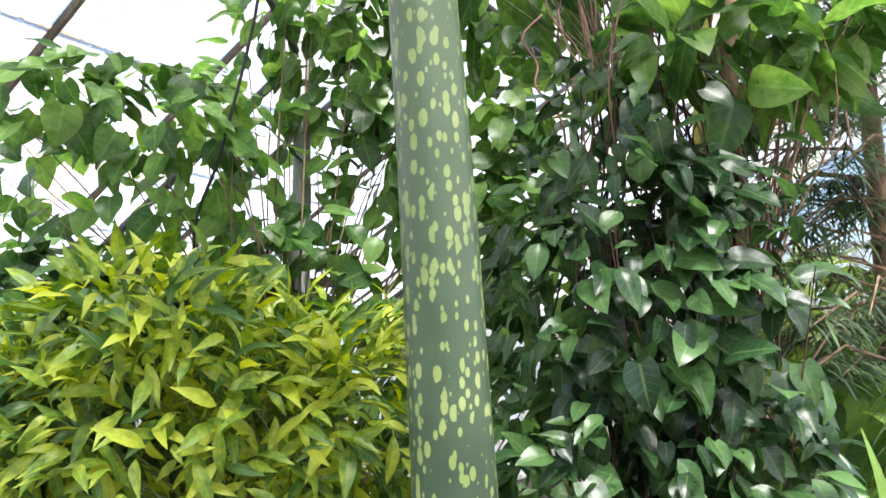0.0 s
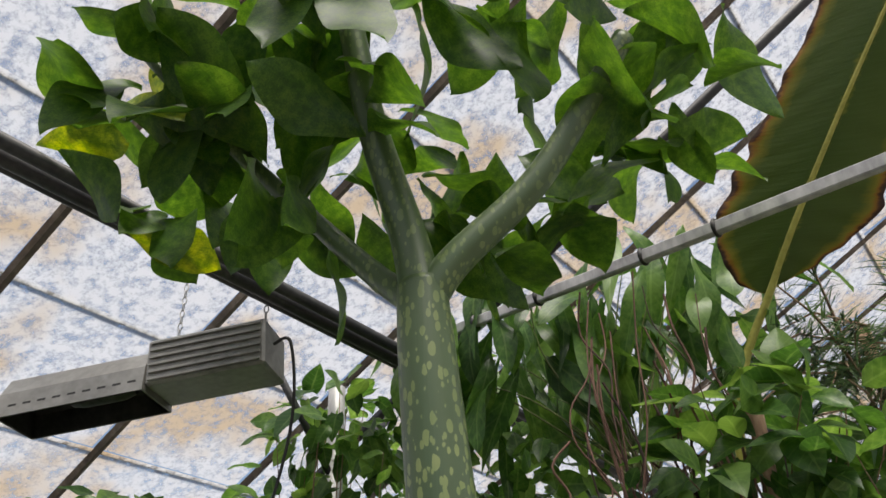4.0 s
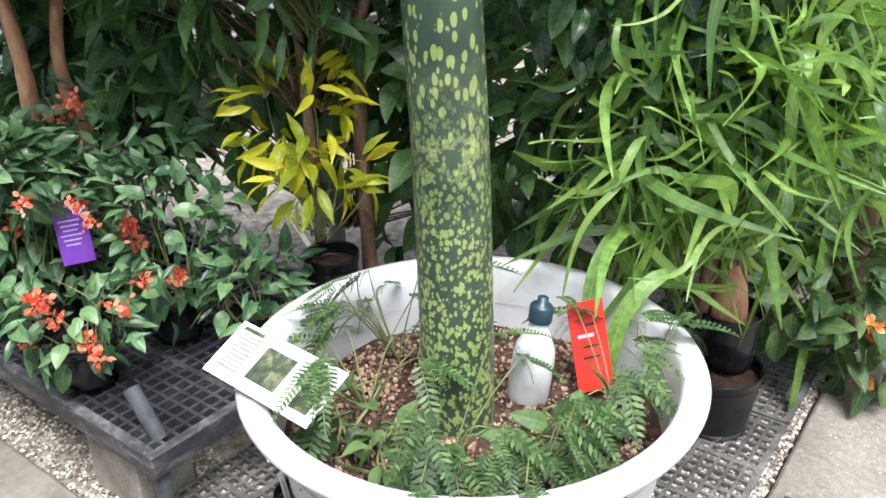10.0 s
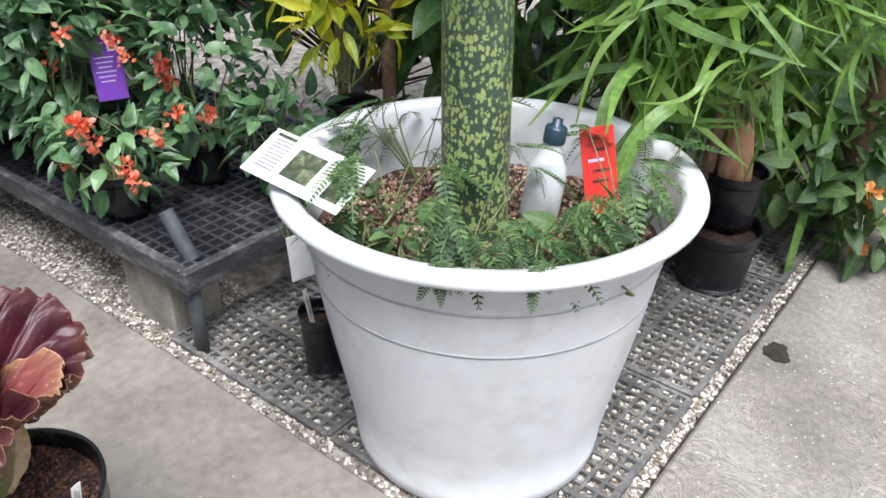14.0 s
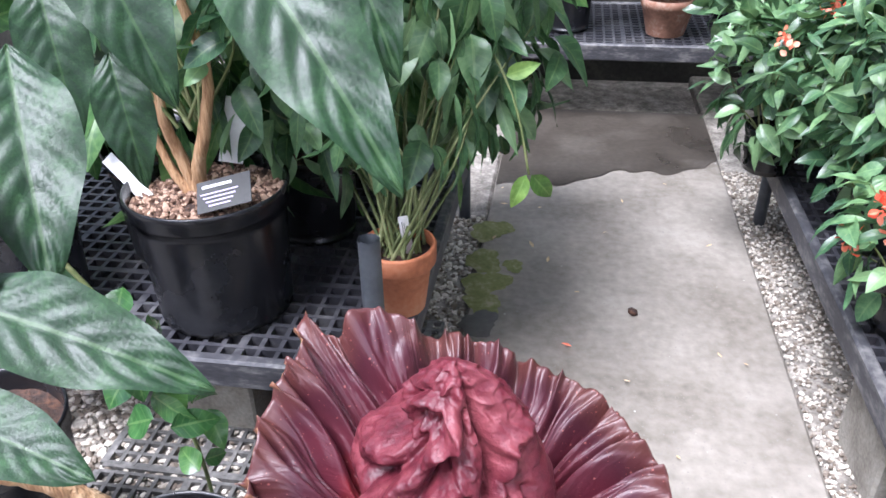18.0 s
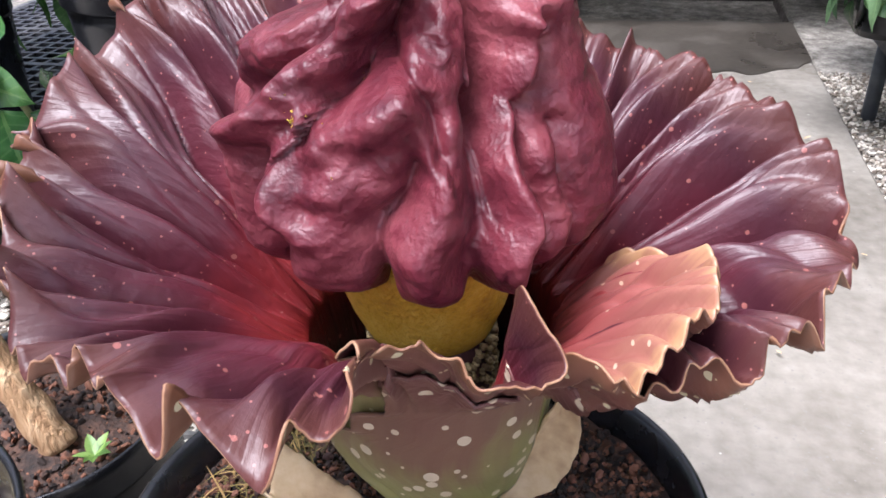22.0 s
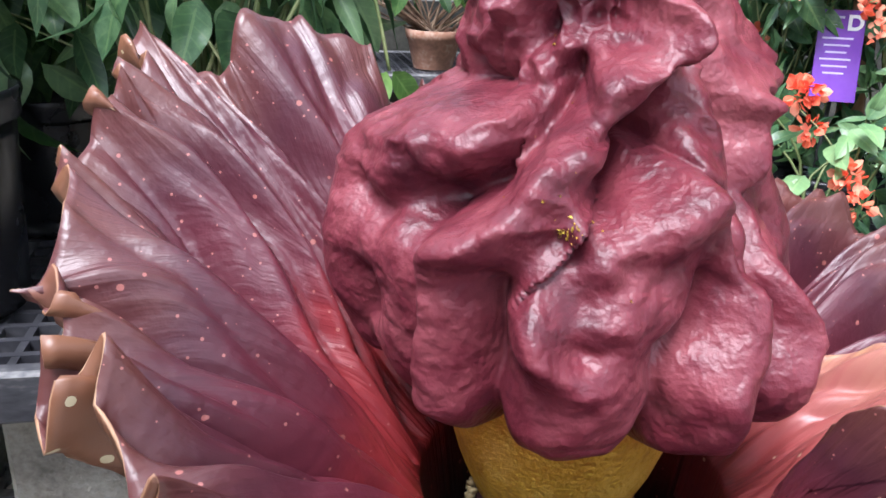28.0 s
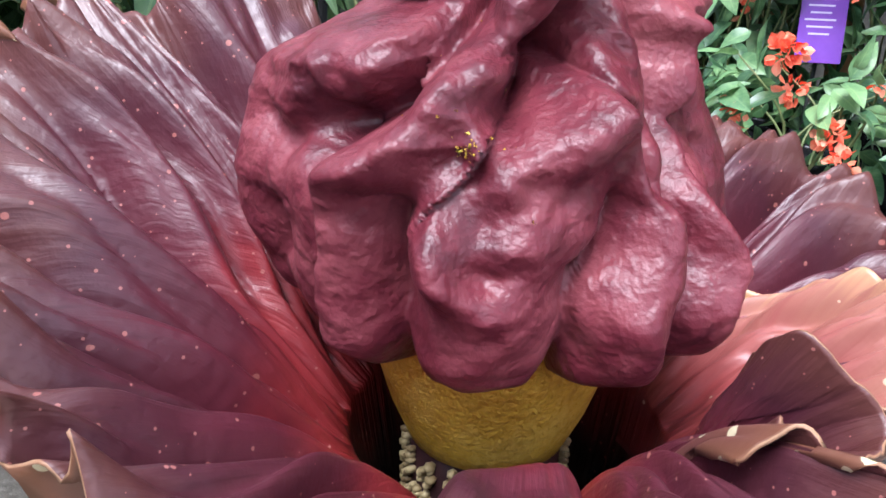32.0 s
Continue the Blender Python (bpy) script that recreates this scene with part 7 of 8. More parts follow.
# big yellowing banana leaf
def banana(u, v):
    rib = smooth_rib(v)
    w = 0.215 * min(1.0, (v + 0.004) * 3.4) ** 0.5 * (1 - 0.35 * max(0, v - 0.6))
    s = 2 * u - 1
    tear = 0.022 * noise.noise(Vector((v * 16, 3 if s > 0 else 7, 0))) * abs(s) ** 4
    p = rib + Vector((0.88, -0.30, -0.08)) * (s * w + tear) + Vector((0.1, 0.30, 0.16)) * (abs(s) ** 1.3 * w * 0.55) + Vector((0, 0, 0.0035 * math.sin(v * 70 + abs(s) * 6) * abs(s) + 0.012 * math.sin(v * 9 + 2 * s) * abs(s)))
    return tuple(p)


def smooth_rib(v):
    a, b, c = Vector((0.898, 1.659, 2.766)), Vector((0.994, 1.478, 2.981)), Vector((1.275, 1.149, 3.426))
    return a * (1 - v) ** 2 + b * (2 * v * (1 - v)) + c * v * v


M_BANANA = uv_tint("banana_leaf", [(0.0, (0.22, 0.24, 0.03)), (0.06, (0.07, 0.125, 0.014)), (0.7, (0.085, 0.135, 0.014)), (0.85, (0.26, 0.24, 0.02)), (0.92, (0.34, 0.17, 0.02)), (0.96, (0.12, 0.05, 0.02)), (1.0, (0.05, 0.025, 0.015))], streak=(90, 2), streak_mix=0.14, rough=(0.4, 0.55), bump=0.3, leaf=0.45)
ban = thing("banana_plant", "banana plant with a broad yellowing leaf, brown at its torn edge", "plant")
bl = part("leaf_blade", sheet(banana, 24, 80), M_BANANA, ban)
bl_uv = bl.data.uv_layers.new(name="UVMap")
lv_ = np.zeros(len(bl.data.loops), int)
bl.data.loops.foreach_get("vertex_index", lv_)
bl_uv.data.foreach_set("uv", np.stack([(lv_ // 25) / 80.0, np.abs((lv_ % 25) / 12.0 - 1)], 1).ravel())
bl.modifiers.new("thickness", "SOLIDIFY").thickness = 0.0012
g = Geo()
tube_geo(g, smooth_path([(0.79, 1.98, 1.45), (0.745, 1.88, 2.06), (0.786, 1.777, 2.517), (0.898, 1.659, 2.766), tuple(smooth_rib(0.3)), tuple(smooth_rib(0.65)), tuple(smooth_rib(0.97))], 8), list(np.linspace(0.016, 0.004, 49)), 8)
part("leaf_stalk", g, surface("yellow_stalk", [(0.2, 0.2, 0.03), (0.32, 0.31, 0.06), (0.4, 0.38, 0.1)], scale=12, bump=0.1), ban)
plant("ginger", "tall ginger with long hanging leaves under the roof", "plant", [((0.42, 2.1, 2.85), (0.42, 0.2, 0.2), 64), ((0.75, 1.95, 2.95), (0.35, 0.2, 0.2), 46), ((0.15, 2.1, 2.9), (0.3, 0.25, 0.2), 36)], S_LONG + S_OBO[:1], (0.2, 0.34), L_VINE, 66, down=1.3, out=0.35, twigs=30, foot=(0.55, 2.0, 2.4))
plant("shrub", "glossy ovate leaves in front of the banana stem", "shrub", [((0.80, 1.5, 2.32), (0.26, 0.18, 0.16), 95), ((0.66, 1.5, 2.2), (0.22, 0.2, 0.12), 70)], S_OVATE, (0.09, 0.15), L_VINE, 67, down=0.3, twigs=24, foot=(0.75, 1.6, 1.7), twig=M_BARK)

# ---- overhead: post, pipes, bar and grow lamp ----
post = tagged(new("steel_post"), "galvanised steel post carrying the roof pipes", "post")
g = Geo()
PX, PY = -0.320, 2.20
tube_geo(g, [(PX, PY, 0), (PX, PY, 2.80)], 0.027, 16)
part("post_shaft", g, M_POST, post)
g = Geo()
for s in (1, -1):
    tube_geo(g, [(PX, PY, 2.50), tuple(Vector((PX, PY, 2.79)) + BX * (0.27 * s))], 0.012, 6)
part("brace", g, M_DARKPIPE, post)
for off, z, r in ((0.0, 2.78, 0.02), (0.05, 2.80, 0.016), (-0.05, 2.775, 0.016)):
    g = Geo()
    p = Vector((-0.173, 1.878, z)) + AX * off
    tube_geo(g, [tuple(p - BX * 3.2), tuple(p + BX * 5)], r, 10)
    tagged(part("roof_pipe", g, M_DARKPIPE), "dark irrigation pipe under the roof", "pipe", group="roof pipes")
g = Geo()
BAR0, BAR1 = Vector((-0.10, 2.155, 2.897)), Vector((1.75, 0.43, 2.658))
c, bar_way = (BAR0 + BAR1) / 2, (BAR1 - BAR0).normalized()
bar_m = Matrix((bar_way, Vector((0, 0, 1)).cross(bar_way).normalized(), bar_way.cross(Vector((0, 0, 1)).cross(bar_way).normalized()))).transposed().to_4x4()
box_geo(g, c, ((BAR1 - BAR0).length, 0.022, 0.034), bevel=0.004, m=bar_m)
bar = tagged(part("support_bar", g, M_POST, smooth=False), "grey metal bar strung between the pipes", "bar")
for s in (0.32, 0.56, 0.9, 1.1):
    g = Geo()
    tube_geo(g, [tuple(BAR0 + bar_way * (s - 0.003)), tuple(BAR0 + bar_way * (s + 0.003))], 0.024, 10)
    part("cable_tie", g, M_CABLE, bar)
# trusses under the roof
for b in (-0.9, 1.6, 4.1):
    g = Geo()
    for a0, a1, z0, z1 in ((3.7, -1.5, 2.0, roof_z(-1.5) - 0.1), ):
        tube_geo(g, [tuple(at(a0, b, roof_z(a0) - 0.07)), tuple(at(a1, b, roof_z(a1) - 0.07))], 0.022, 6)
    tagged(part("roof_truss", g, M_DARKPIPE), "dark steel truss under the glass", "truss", group="roof trusses")

lamp = thing("grow_lamp", "grey metal greenhouse grow lamp hung on chains", "lamp")
LA, LB, LC, LD = Vector((-0.43, 1.573, 2.73)), Vector((-0.352, 1.678, 2.586)), Vector((-1.088, 1.727, 2.55)), Vector((-0.70, 1.616, 2.561))
ux = (LC - Vector((-0.40, 1.62, 2.60))).normalized()
uy = Vector((0, 0, 1)).cross(ux).normalized()
uz = ux.cross(uy).normalized()
LM = Matrix((ux, uy, uz)).transposed().to_4x4()
LM.translation = Vector((-0.385, 1.64, 2.655))
g = Geo()
box_geo(g, (0.155, 0, 0), (0.31, 0.14, 0.125), bevel=0.006)
ballast = part("ballast_box", g, M_LAMP, lamp, smooth=False, at=LM)
for k in range(6):
    for s in (1, -1):
        g = Geo()
        box_geo(g, (0.155, s * 0.073, -0.05 + k * 0.02), (0.29, 0.006, 0.007), bevel=0.001)
        part("cooling_rib", g, M_LAMP, ballast, smooth=False)
g = Geo()
x0, x1 = 0.312, 0.70
pr = [(-0.075, -0.075), (-0.068, -0.01), (-0.04, 0.04), (0.04, 0.04), (0.068, -0.01), (0.075, -0.075)]
g.add([(x0, y, z) for y, z in pr] + [(x1, y, z) for y, z in pr], [(i, i + 1, i + 7, i + 6) for i in range(5)] + [(5, 4, 3, 2, 1, 0), (6, 7, 8, 9, 10, 11)])
hood = part("reflector_hood", g, M_LAMP, lamp, smooth=False, at=LM)
hood.modifiers.new("thickness", "SOLIDIFY").thickness = 0.003
# dark inner shell that makes the hood's underside dark
g = Geo()
inner = [(y * 0.93, z * 0.93 - 0.005) for y, z in pr]
g.add([(x0 + 0.006, y, z) for y, z in inner] + [(x1 - 0.006, y, z) for y, z in inner], [(i, i + 6, i + 7, i + 1) for i in range(5)] + [(0, 1, 2, 3, 4, 5), (11, 10, 9, 8, 7, 6)])
part("reflector_liner", g, M_LAMPIN, hood, "dark tarnished reflector liner", smooth=False)
for k in range(9):
    for s in (1, -1):
        g = Geo()
        box_geo(g, (0.34 + k * 0.04, s * 0.0735, -0.048), (0.022, 0.002, 0.008))
        part("vent_slot", g, M_CABLE, hood, smooth=False)
g = Geo()
lathe_geo(g, [(0.012, -0.1), (0.022, -0.07), (0.022, 0.04), (0.016, 0.07), (0.002, 0.085)], 16)
bulb = part("bulb", g, M_LAMPIN, lamp, at=LM @ pose(0.47, 0, -0.03, 0, 90, 0))
g = Geo()
tube_geo(g, smooth_path([LM @ Vector((-0.004, 0.02, 0.01)), LM @ Vector((-0.05, 0.02, 0.0)), Vector((-0.34, 1.67, 2.45)), Vector((-0.44, 1.75, 2.1)), Vector((-0.52, 1.82, 1.9)), Vector((-0.50, 1.9, 1.6))], 8), 0.0045, 6)
part("power_cable", g, M_CABLE, lamp, "black power cable")
for x in (0.03, 0.27):
    g = Geo()
    p = LM @ Vector((x, 0, 0.06))
    top = p + Vector((0.0, 0.0, 0.22))
    for k in range(11):
        q = p.lerp(top, (k + 0.5) / 11)
        a = 0 if k % 2 else math.pi / 2
        ring = [q + Vector((math.cos(a) * 0.006 * math.cos(t_), math.sin(a) * 0.006 * math.cos(t_), 0.012 * math.sin(t_))) for t_ in np.linspace(0, 2 * math.pi, 9)]
        tube_geo(g, ring, 0.0018, 4, caps=False)
    part("hanging_chain", g, M_STEEL, lamp)

# ---- in the planter ----
rng = np.random.default_rng(90)
n_ = 3800
a, q = rng.uniform(0, 6.283, n_), np.sqrt(rng.random(n_)) * 0.315
g = Geo()
shp = [(iv * rng.uniform(0.5, 1.3, (1, 3)), ifc) for _ in range(5)]
scatter(g, shp, np.c_[PC.x + q * np.cos(a), PC.y + q * np.sin(a), np.full(n_, 0.478) + 0.03 * (1 - q / 0.33)], rng.normal(size=(n_, 3)), rng.normal(size=(n_, 3)), rng.uniform(0.002, 0.006, n_), rng)
tagged(part("mulch", g, M_PUMICE, smooth=False), "tan bark and pumice mulch round the stem", "mulch", kind="stuff")


def pinnate(n_=13, w=0.17, seed=1):
    """A feathery leaf one long: a rib with paired leaflets."""
    rng = np.random.default_rng(seed)
    v, f = [], []
    lv, lf = leaf_shape("strap", 3, 0.34, 0.0, 0.1, cross=2)
    for i in range(n_):
        t = 0.16 + 0.84 * i / (n_ - 1)
        z = -0.35 * t * t
        ln = w * math.sin(math.pi * (0.15 + 0.8 * t)) ** 0.6
        for s in (1, -1):
            ang = math.radians(72 - 25 * t) * s
            R_ = np.array([[math.cos(ang), math.sin(ang), 0], [-math.sin(ang), math.cos(ang), 0], [0, 0, 1]])
            p = (lv * ln) @ R_.T + np.array([0, t, z])
            o = len(v)
            v += p.tolist()
            f += [tuple(k + o for k in q_) for q_ in lf]
    o = len(v)
    for i in range(7):
        t = i / 6
        v += [[-0.008, t, -0.35 * t * t], [0.008, t, -0.35 * t * t]]
    f += [(o + 2 * i, o + 2 * i + 1, o + 2 * i + 3, o + 2 * i + 2) for i in range(6)]
    return np.array(v), f


S_FERN = [pinnate(13, 0.17, 1), pinnate(11, 0.2, 2), pinnate(15, 0.14, 3)]


def weed(c, n_, reach, seed, label, lean=(0, 0)):
    rng = np.random.default_rng(seed)
    t = thing("sensitive_plant", label, "weed", group="weeds in the planter")
    g, gs = Geo(), Geo()
    for k in range(n_):
        a = rng.uniform(0, 6.283)
        d = Vector((math.cos(a) + lean[0], math.sin(a) + lean[1], 0)).normalized()
        r_ = reach * rng.uniform(0.4, 1.0)
        e = Vector(c) + d * r_
        off = e - PC
        off.z = 0
        over = 0.27 if k % 9 else 0.37
        if off.length > over:
            e -= off * (1 - over / off.length)
        e.z = max(c[2], 0.5 if c[2] > 0.4 else c[2]) + rng.uniform(0.09, 0.19)
        pts = smooth_path([Vector(c), Vector(c) + d * r_ * 0.5 + Vector((0, 0, 0.10)), e], 5)
        tube_geo(gs, pts, list(np.linspace(0.002, 0.0009, len(pts))), 5, caps=False)
        m_ = 4
        fan = np.linspace(-0.6, 0.6, m_) + rng.normal(0, 0.1, m_)
        dd = np.array([(d.x * math.cos(x) - d.y * math.sin(x), d.x * math.sin(x) + d.y * math.cos(x), rng.uniform(-0.9, 0.15)) for x in fan])
        scatter(g, S_FERN, np.tile(np.array(e), (m_, 1)), dd, np.tile([0, 0, 1.0], (m_, 1)), rng.uniform(0.065, 0.12, m_), rng)
    part("foliage", g, L_FERN, t)["kind"] = "stuff"
    part("stem_mass", gs, M_TWIG, t)["kind"] = "stuff"
    return t


weed((0.08, 0.76, 0.49), 8, 0.17, 91, "feathery sensitive plant spilling over the planter rim", (0.3, -0.8))
weed((0.18, 0.74, 0.49), 6, 0.14, 92, "feathery sensitive plant spilling over the planter rim", (0.1, -0.9))
weed((-0.06, 0.93, 0.50), 11, 0.2, 93, "feathery sensitive plant beside the information card", (-0.6, 0.2))
weed((0.36, 0.86, 0.50), 9, 0.16, 94, "feathery sensitive plant beside the red card", (0.7, -0.3))
weed((-0.02, 1.10, 0.50), 11, 0.18, 95, "feathery sensitive plant behind the stem", (-0.5, 0.4))
weed((-0.33, 1.22, 0.26), 7, 0.12, 96, "feathery seedling growing through the bench grid", (0.2, -0.5))

for k, (x, y, tip) in enumerate(((0.055, 0.60, (0.045, 0.555, 0.545)), (0.19, 0.60, (0.20, 0.558, 0.565)))):
    g, gs = Geo(), Geo()
    t_ = thing("sensitive_plant", "dark feathery spray hanging over the planter rim", "weed", group="weeds in the planter")
    top = Vector((x, y, 0.632))
    tube_geo(gs, smooth_path([(x + 0.02, y + 0.14, 0.5), (x + 0.01, y + 0.07, 0.62), tuple(top)], 6), 0.0014, 5, caps=False)
    rng = np.random.default_rng(330 + k)
    m_ = 6
    dd = unit(np.array(Vector(tip) - top)[None] * 8 + rng.normal(0, 0.30, (m_, 3)) * np.array([1, 0.35, 0.4]))
    scatter(g, S_FERN, np.tile(np.array(top), (m_, 1)), dd, np.tile([0, -1.0, 0.4], (m_, 1)), rng.uniform(0.05, 0.085, m_), rng)
    part("foliage", g, L_FERN, t_)
    part("stem", gs, M_TWIG, t_)
# broad-leaved seedlings among them
for k, (x, y) in enumerate(((0.0, 0.775), (0.06, 0.75), (0.27, 0.79), (0.33, 0.86), (-0.10, 0.85), (0.19, 0.755))):
    plant("seedling", "broad-leaved seedling in the planter", "weed", [((x, y, 0.555), (0.045, 0.045, 0.035), 13)], S_OVATE, (0.04, 0.065), L_FERN, 140 + k, down=0.1, out=1.0, foot=(x, y, 0.49), twigs=6, group="weeds in the planter")
# spray bottle
bot = tagged(new("spray_bottle"), "translucent white plastic bottle with a dark cap", "bottle", )
bot.matrix_basis = Matrix.Translation((0.220, 0.985, 0.487)) @ pose(0, 0, 0, -4, 7, 0) @ Matrix.Diagonal((1.2, 1.2, 1.12, 1))
g = Geo()
lathe_geo(g, [(0.002, 0.001), (0.026, 0.0), (0.03, 0.006), (0.031, 0.02), (0.031, 0.085), (0.028, 0.10), (0.02, 0.118), (0.0145, 0.135), (0.0145, 0.148), (0.002, 0.149)], 32)
part("bottle_body", g, M_BOTTLE, bot)
g = Geo()
lathe_geo(g, [(0.017, 0.142), (0.0175, 0.145), (0.0175, 0.166), (0.015, 0.17), (0.008, 0.172), (0.008, 0.182), (0.002, 0.184)], 24)
part("cap", g, M_CAP, bot)


def card(name, c, w, h, tilt, label, category, material, bars=(), thick=0.002):
    """A flat printed card: bars are (x, y, width, height, material)."""
    t = tagged(new(name), label, category)
    t.matrix_basis = tilt
    g = Geo()
    box_geo(g, (0, 0, 0), (w, h, thick), bevel=0.0006)
    panel = part("panel", g, material, t, smooth=False)
    for x, y, bw, bh, m_ in bars:
        g = Geo()
        box_geo(g, (x, y, thick / 2 + 0.0004), (bw, bh, 0.0006))
        part("print_bar", g, m_, panel, smooth=False)
    return t


def facing(p, right, up):
    x = Vector(right).normalized()
    y = Vector(up)
    y = (y - x * y.dot(x)).normalized()
    m = Matrix((x, y, x.cross(y))).transposed().to_4x4()
    m.translation = p
    return m


cw = 0.238
cm = facing((-0.186, 0.830, 0.650), (0.234, -0.171, -0.013), (0.011, 0.107, 0.048))
H_ = 0.103
lines = [(-cw * 0.33, H_ * (0.3 - k * 0.075), cw * 0.2, H_ * 0.025, M_PRINT) for k in range(9)] + [(cw * 0.24, H_ * (0.35 - k * 0.07), cw * 0.17, H_ * 0.025, M_PRINT) for k in range(5)] + [(-cw * 0.02, 0, cw * 0.28, H_ * 0.6, M_PHOTO), (cw * 0.36, -H_ * 0.15, cw * 0.16, H_ * 0.4, M_PHOTO), (-cw * 0.35, H_ * 0.4, cw * 0.2, H_ * 0.07, M_PHOTO)]
card("information_card", None, cw, 0.103, cm, "laminated white information card with photographs, leaning on the rim", "sign", M_PAPER, lines)
card("red_card", None, 0.066, 0.165, facing((0.332, 1.01, 0.585), (0.95, 0.2, 0.1), (-0.05, 0.30, 1)), "red printed plant card standing in the planter", "plant label", M_RED,
     [(-0.006, 0.02, 0.03, 0.006, M_INKSOFT), (0.004, 0.0, 0.034, 0.005, M_CHIP), (0.0, -0.02, 0.03, 0.005, M_CHIP), (0.004, 0.04, 0.016, 0.006, M_CHIP)])
# purple sign with a white letter
sg = card("purple_sign", None, 0.075, 0.158, facing(SIGN, (0.88, 0.46, 0.02), (-0.05, 0.28, 1)), "purple printed sign with a white letter among the flowers", "sign", M_PURPLE,
          [(-0.014, 0.066, 0.034, 0.004, M_INKSOFT), (-0.018, 0.054, 0.024, 0.0035, M_INKSOFT)] + [(-0.004, 0.030 - k * 0.012, 0.05 - 0.008 * (k % 3), 0.003, M_INKSOFT) for k in range(6)])
cu = bpy.data.curves.new("letter", "FONT")
cu.body, cu.size, cu.extrude, cu.offset = "D", 0.036, 0.0005, 0.0012
cu.materials.append(M_INK)
lt = new("letter", cu)
lt.parent = sg
lt.matrix_basis = Matrix.Translation((0.008, 0.045, 0.0016))
g = Geo()
tube_geo(g, [(-0.866, 1.585, 0.26), (-0.866, 1.585, 0.5)], 0.004, 6)
part("stake", g, M_CABLE, sg, at=sg.matrix_basis.inverted())
# small pot and white sign behind the planter
nursery_pot("nursery_pot", (-0.245, 1.10, 0.0), 0.052, 0.17, "small black nursery pot beside the planter", seed=12)
plant_tag((-0.255, 1.075, 0.12), (-0.275, 1.085, 0.235), 0.016, "white tag in the small black pot")
card("white_sign", None, 0.07, 0.11, facing((-0.285, 1.14, 0.29), (0.75, 0.65, 0.0), (0.05, 0.2, 1)), "blank white card behind the planter", "sign", M_PAPER)
plant_tag((-0.29, 1.63, 0.50), (-0.335, 1.62, 0.60), 0.018, "white tag beside the golden sapling")
plant_tag((1.0, 1.9, 0.3), (1.0, 1.88, 0.4), 0.015, "white tag among the orange flowers")

# ---- on the left bench ----
STANDING = set(scene.objects)
pot_b, _ = nursery_pot("nursery_pot", (-1.43, 0.27, 0.252), 0.146, 0.257, "large black nursery pot with gritty mulch on the bench", soil=0.03, chips=2200, chip=0.0045, chip_mat=M_PUMICE, seed=13, taper=0.86)
plant("potted_tree", "gnarled potted shrub with beige branches and mossy base", "shrub", [((-1.46, 0.26, 0.95), (0.16, 0.16, 0.16), 130), ((-1.36, 0.36, 0.78), (0.08, 0.08, 0.08), 26)], S_OVATE, (0.05, 0.09), L_BED, 101, twigs=10, foot=(-1.44, 0.26, 0.62),
      trunk=[([(-1.43, 0.26, 0.465), (-1.42, 0.26, 0.54), (-1.40, 0.28, 0.62), (-1.40, 0.30, 0.72), (-1.44, 0.28, 0.85)], 0.014, 0.008), ([(-1.43, 0.26, 0.465), (-1.46, 0.24, 0.55), (-1.44, 0.22, 0.66), (-1.47, 0.24, 0.8)], 0.013, 0.008),
             ([(-1.435, 0.25, 0.465), (-1.47, 0.22, 0.53), (-1.49, 0.2, 0.62)], 0.011, 0.006)], trunk_mat=M_STRAWSTEM)
pl = card("plant_plaque", None, 0.10, 0.062, facing((-1.345, 0.285, 0.522), (0.43, 0.88, 0.25), (-0.8, 0.35, 0.62)), "dark plaque with pale lettering leaning in the pot", "plant label", M_DARKLABEL,
          [(-0.012, 0.018, 0.055, 0.005, M_INK)] + [(-0.008, 0.004 - k * 0.008, 0.07 - 0.01 * k, 0.0022, M_INKSOFT) for k in range(4)])
plant_tag((-1.47, 0.17, 0.48), (-1.53, 0.12, 0.55), 0.026, "blank cream tag in the large pot", lines=0)
plant_tag((-1.50, 0.33, 0.505), (-1.54, 0.37, 0.615), 0.045, "blank white tag behind the large pot", lines=0)
tp = thing("terracotta_pot", "orange terracotta pot on the bench edge", "plant pot")
g = Geo()
lathe_geo(g, [(0.045, 0.0), (0.046, 0.002), (0.060, 0.098), (0.067, 0.10), (0.0695, 0.104), (0.071, 0.136), (0.069, 0.14), (0.063, 0.139), (0.061, 0.12)], 48, (-1.255, 0.565, 0.252))
part("pot_body", g, M_TERRA, tp)
g = Geo()
lathe_geo(g, [(0.001, 0.122), (0.03, 0.121), (0.062, 0.117)], 32, (-1.255, 0.565, 0.252))
part("soil", g, M_SOIL, tp, "dark potting soil")
plant_tag((-1.238, 0.58, 0.365), (-1.245, 0.572, 0.45), 0.018, "white tag in the terracotta pot")
plant("potted_shrub", "leafy shrub with drooping dark leaves in the terracotta pot", "shrub", [((-1.33, 0.64, 0.67), (0.15, 0.17, 0.13), 140), ((-1.36, 0.70, 0.86), (0.18, 0.18, 0.18), 190), ((-1.50, 0.50, 0.66), (0.18, 0.18, 0.19), 180), ((-1.42, 0.82, 0.70), (0.16, 0.16, 0.2), 150), ((-1.5, 0.8, 0.95), (0.2, 0.18, 0.2), 180)], S_LANCE + S_OVATE, (0.06, 0.112), L_BLUE, 102, down=0.9, out=0.6,
      foot=(-1.255, 0.565, 0.37), twigs=40, twig=M_TWIG)
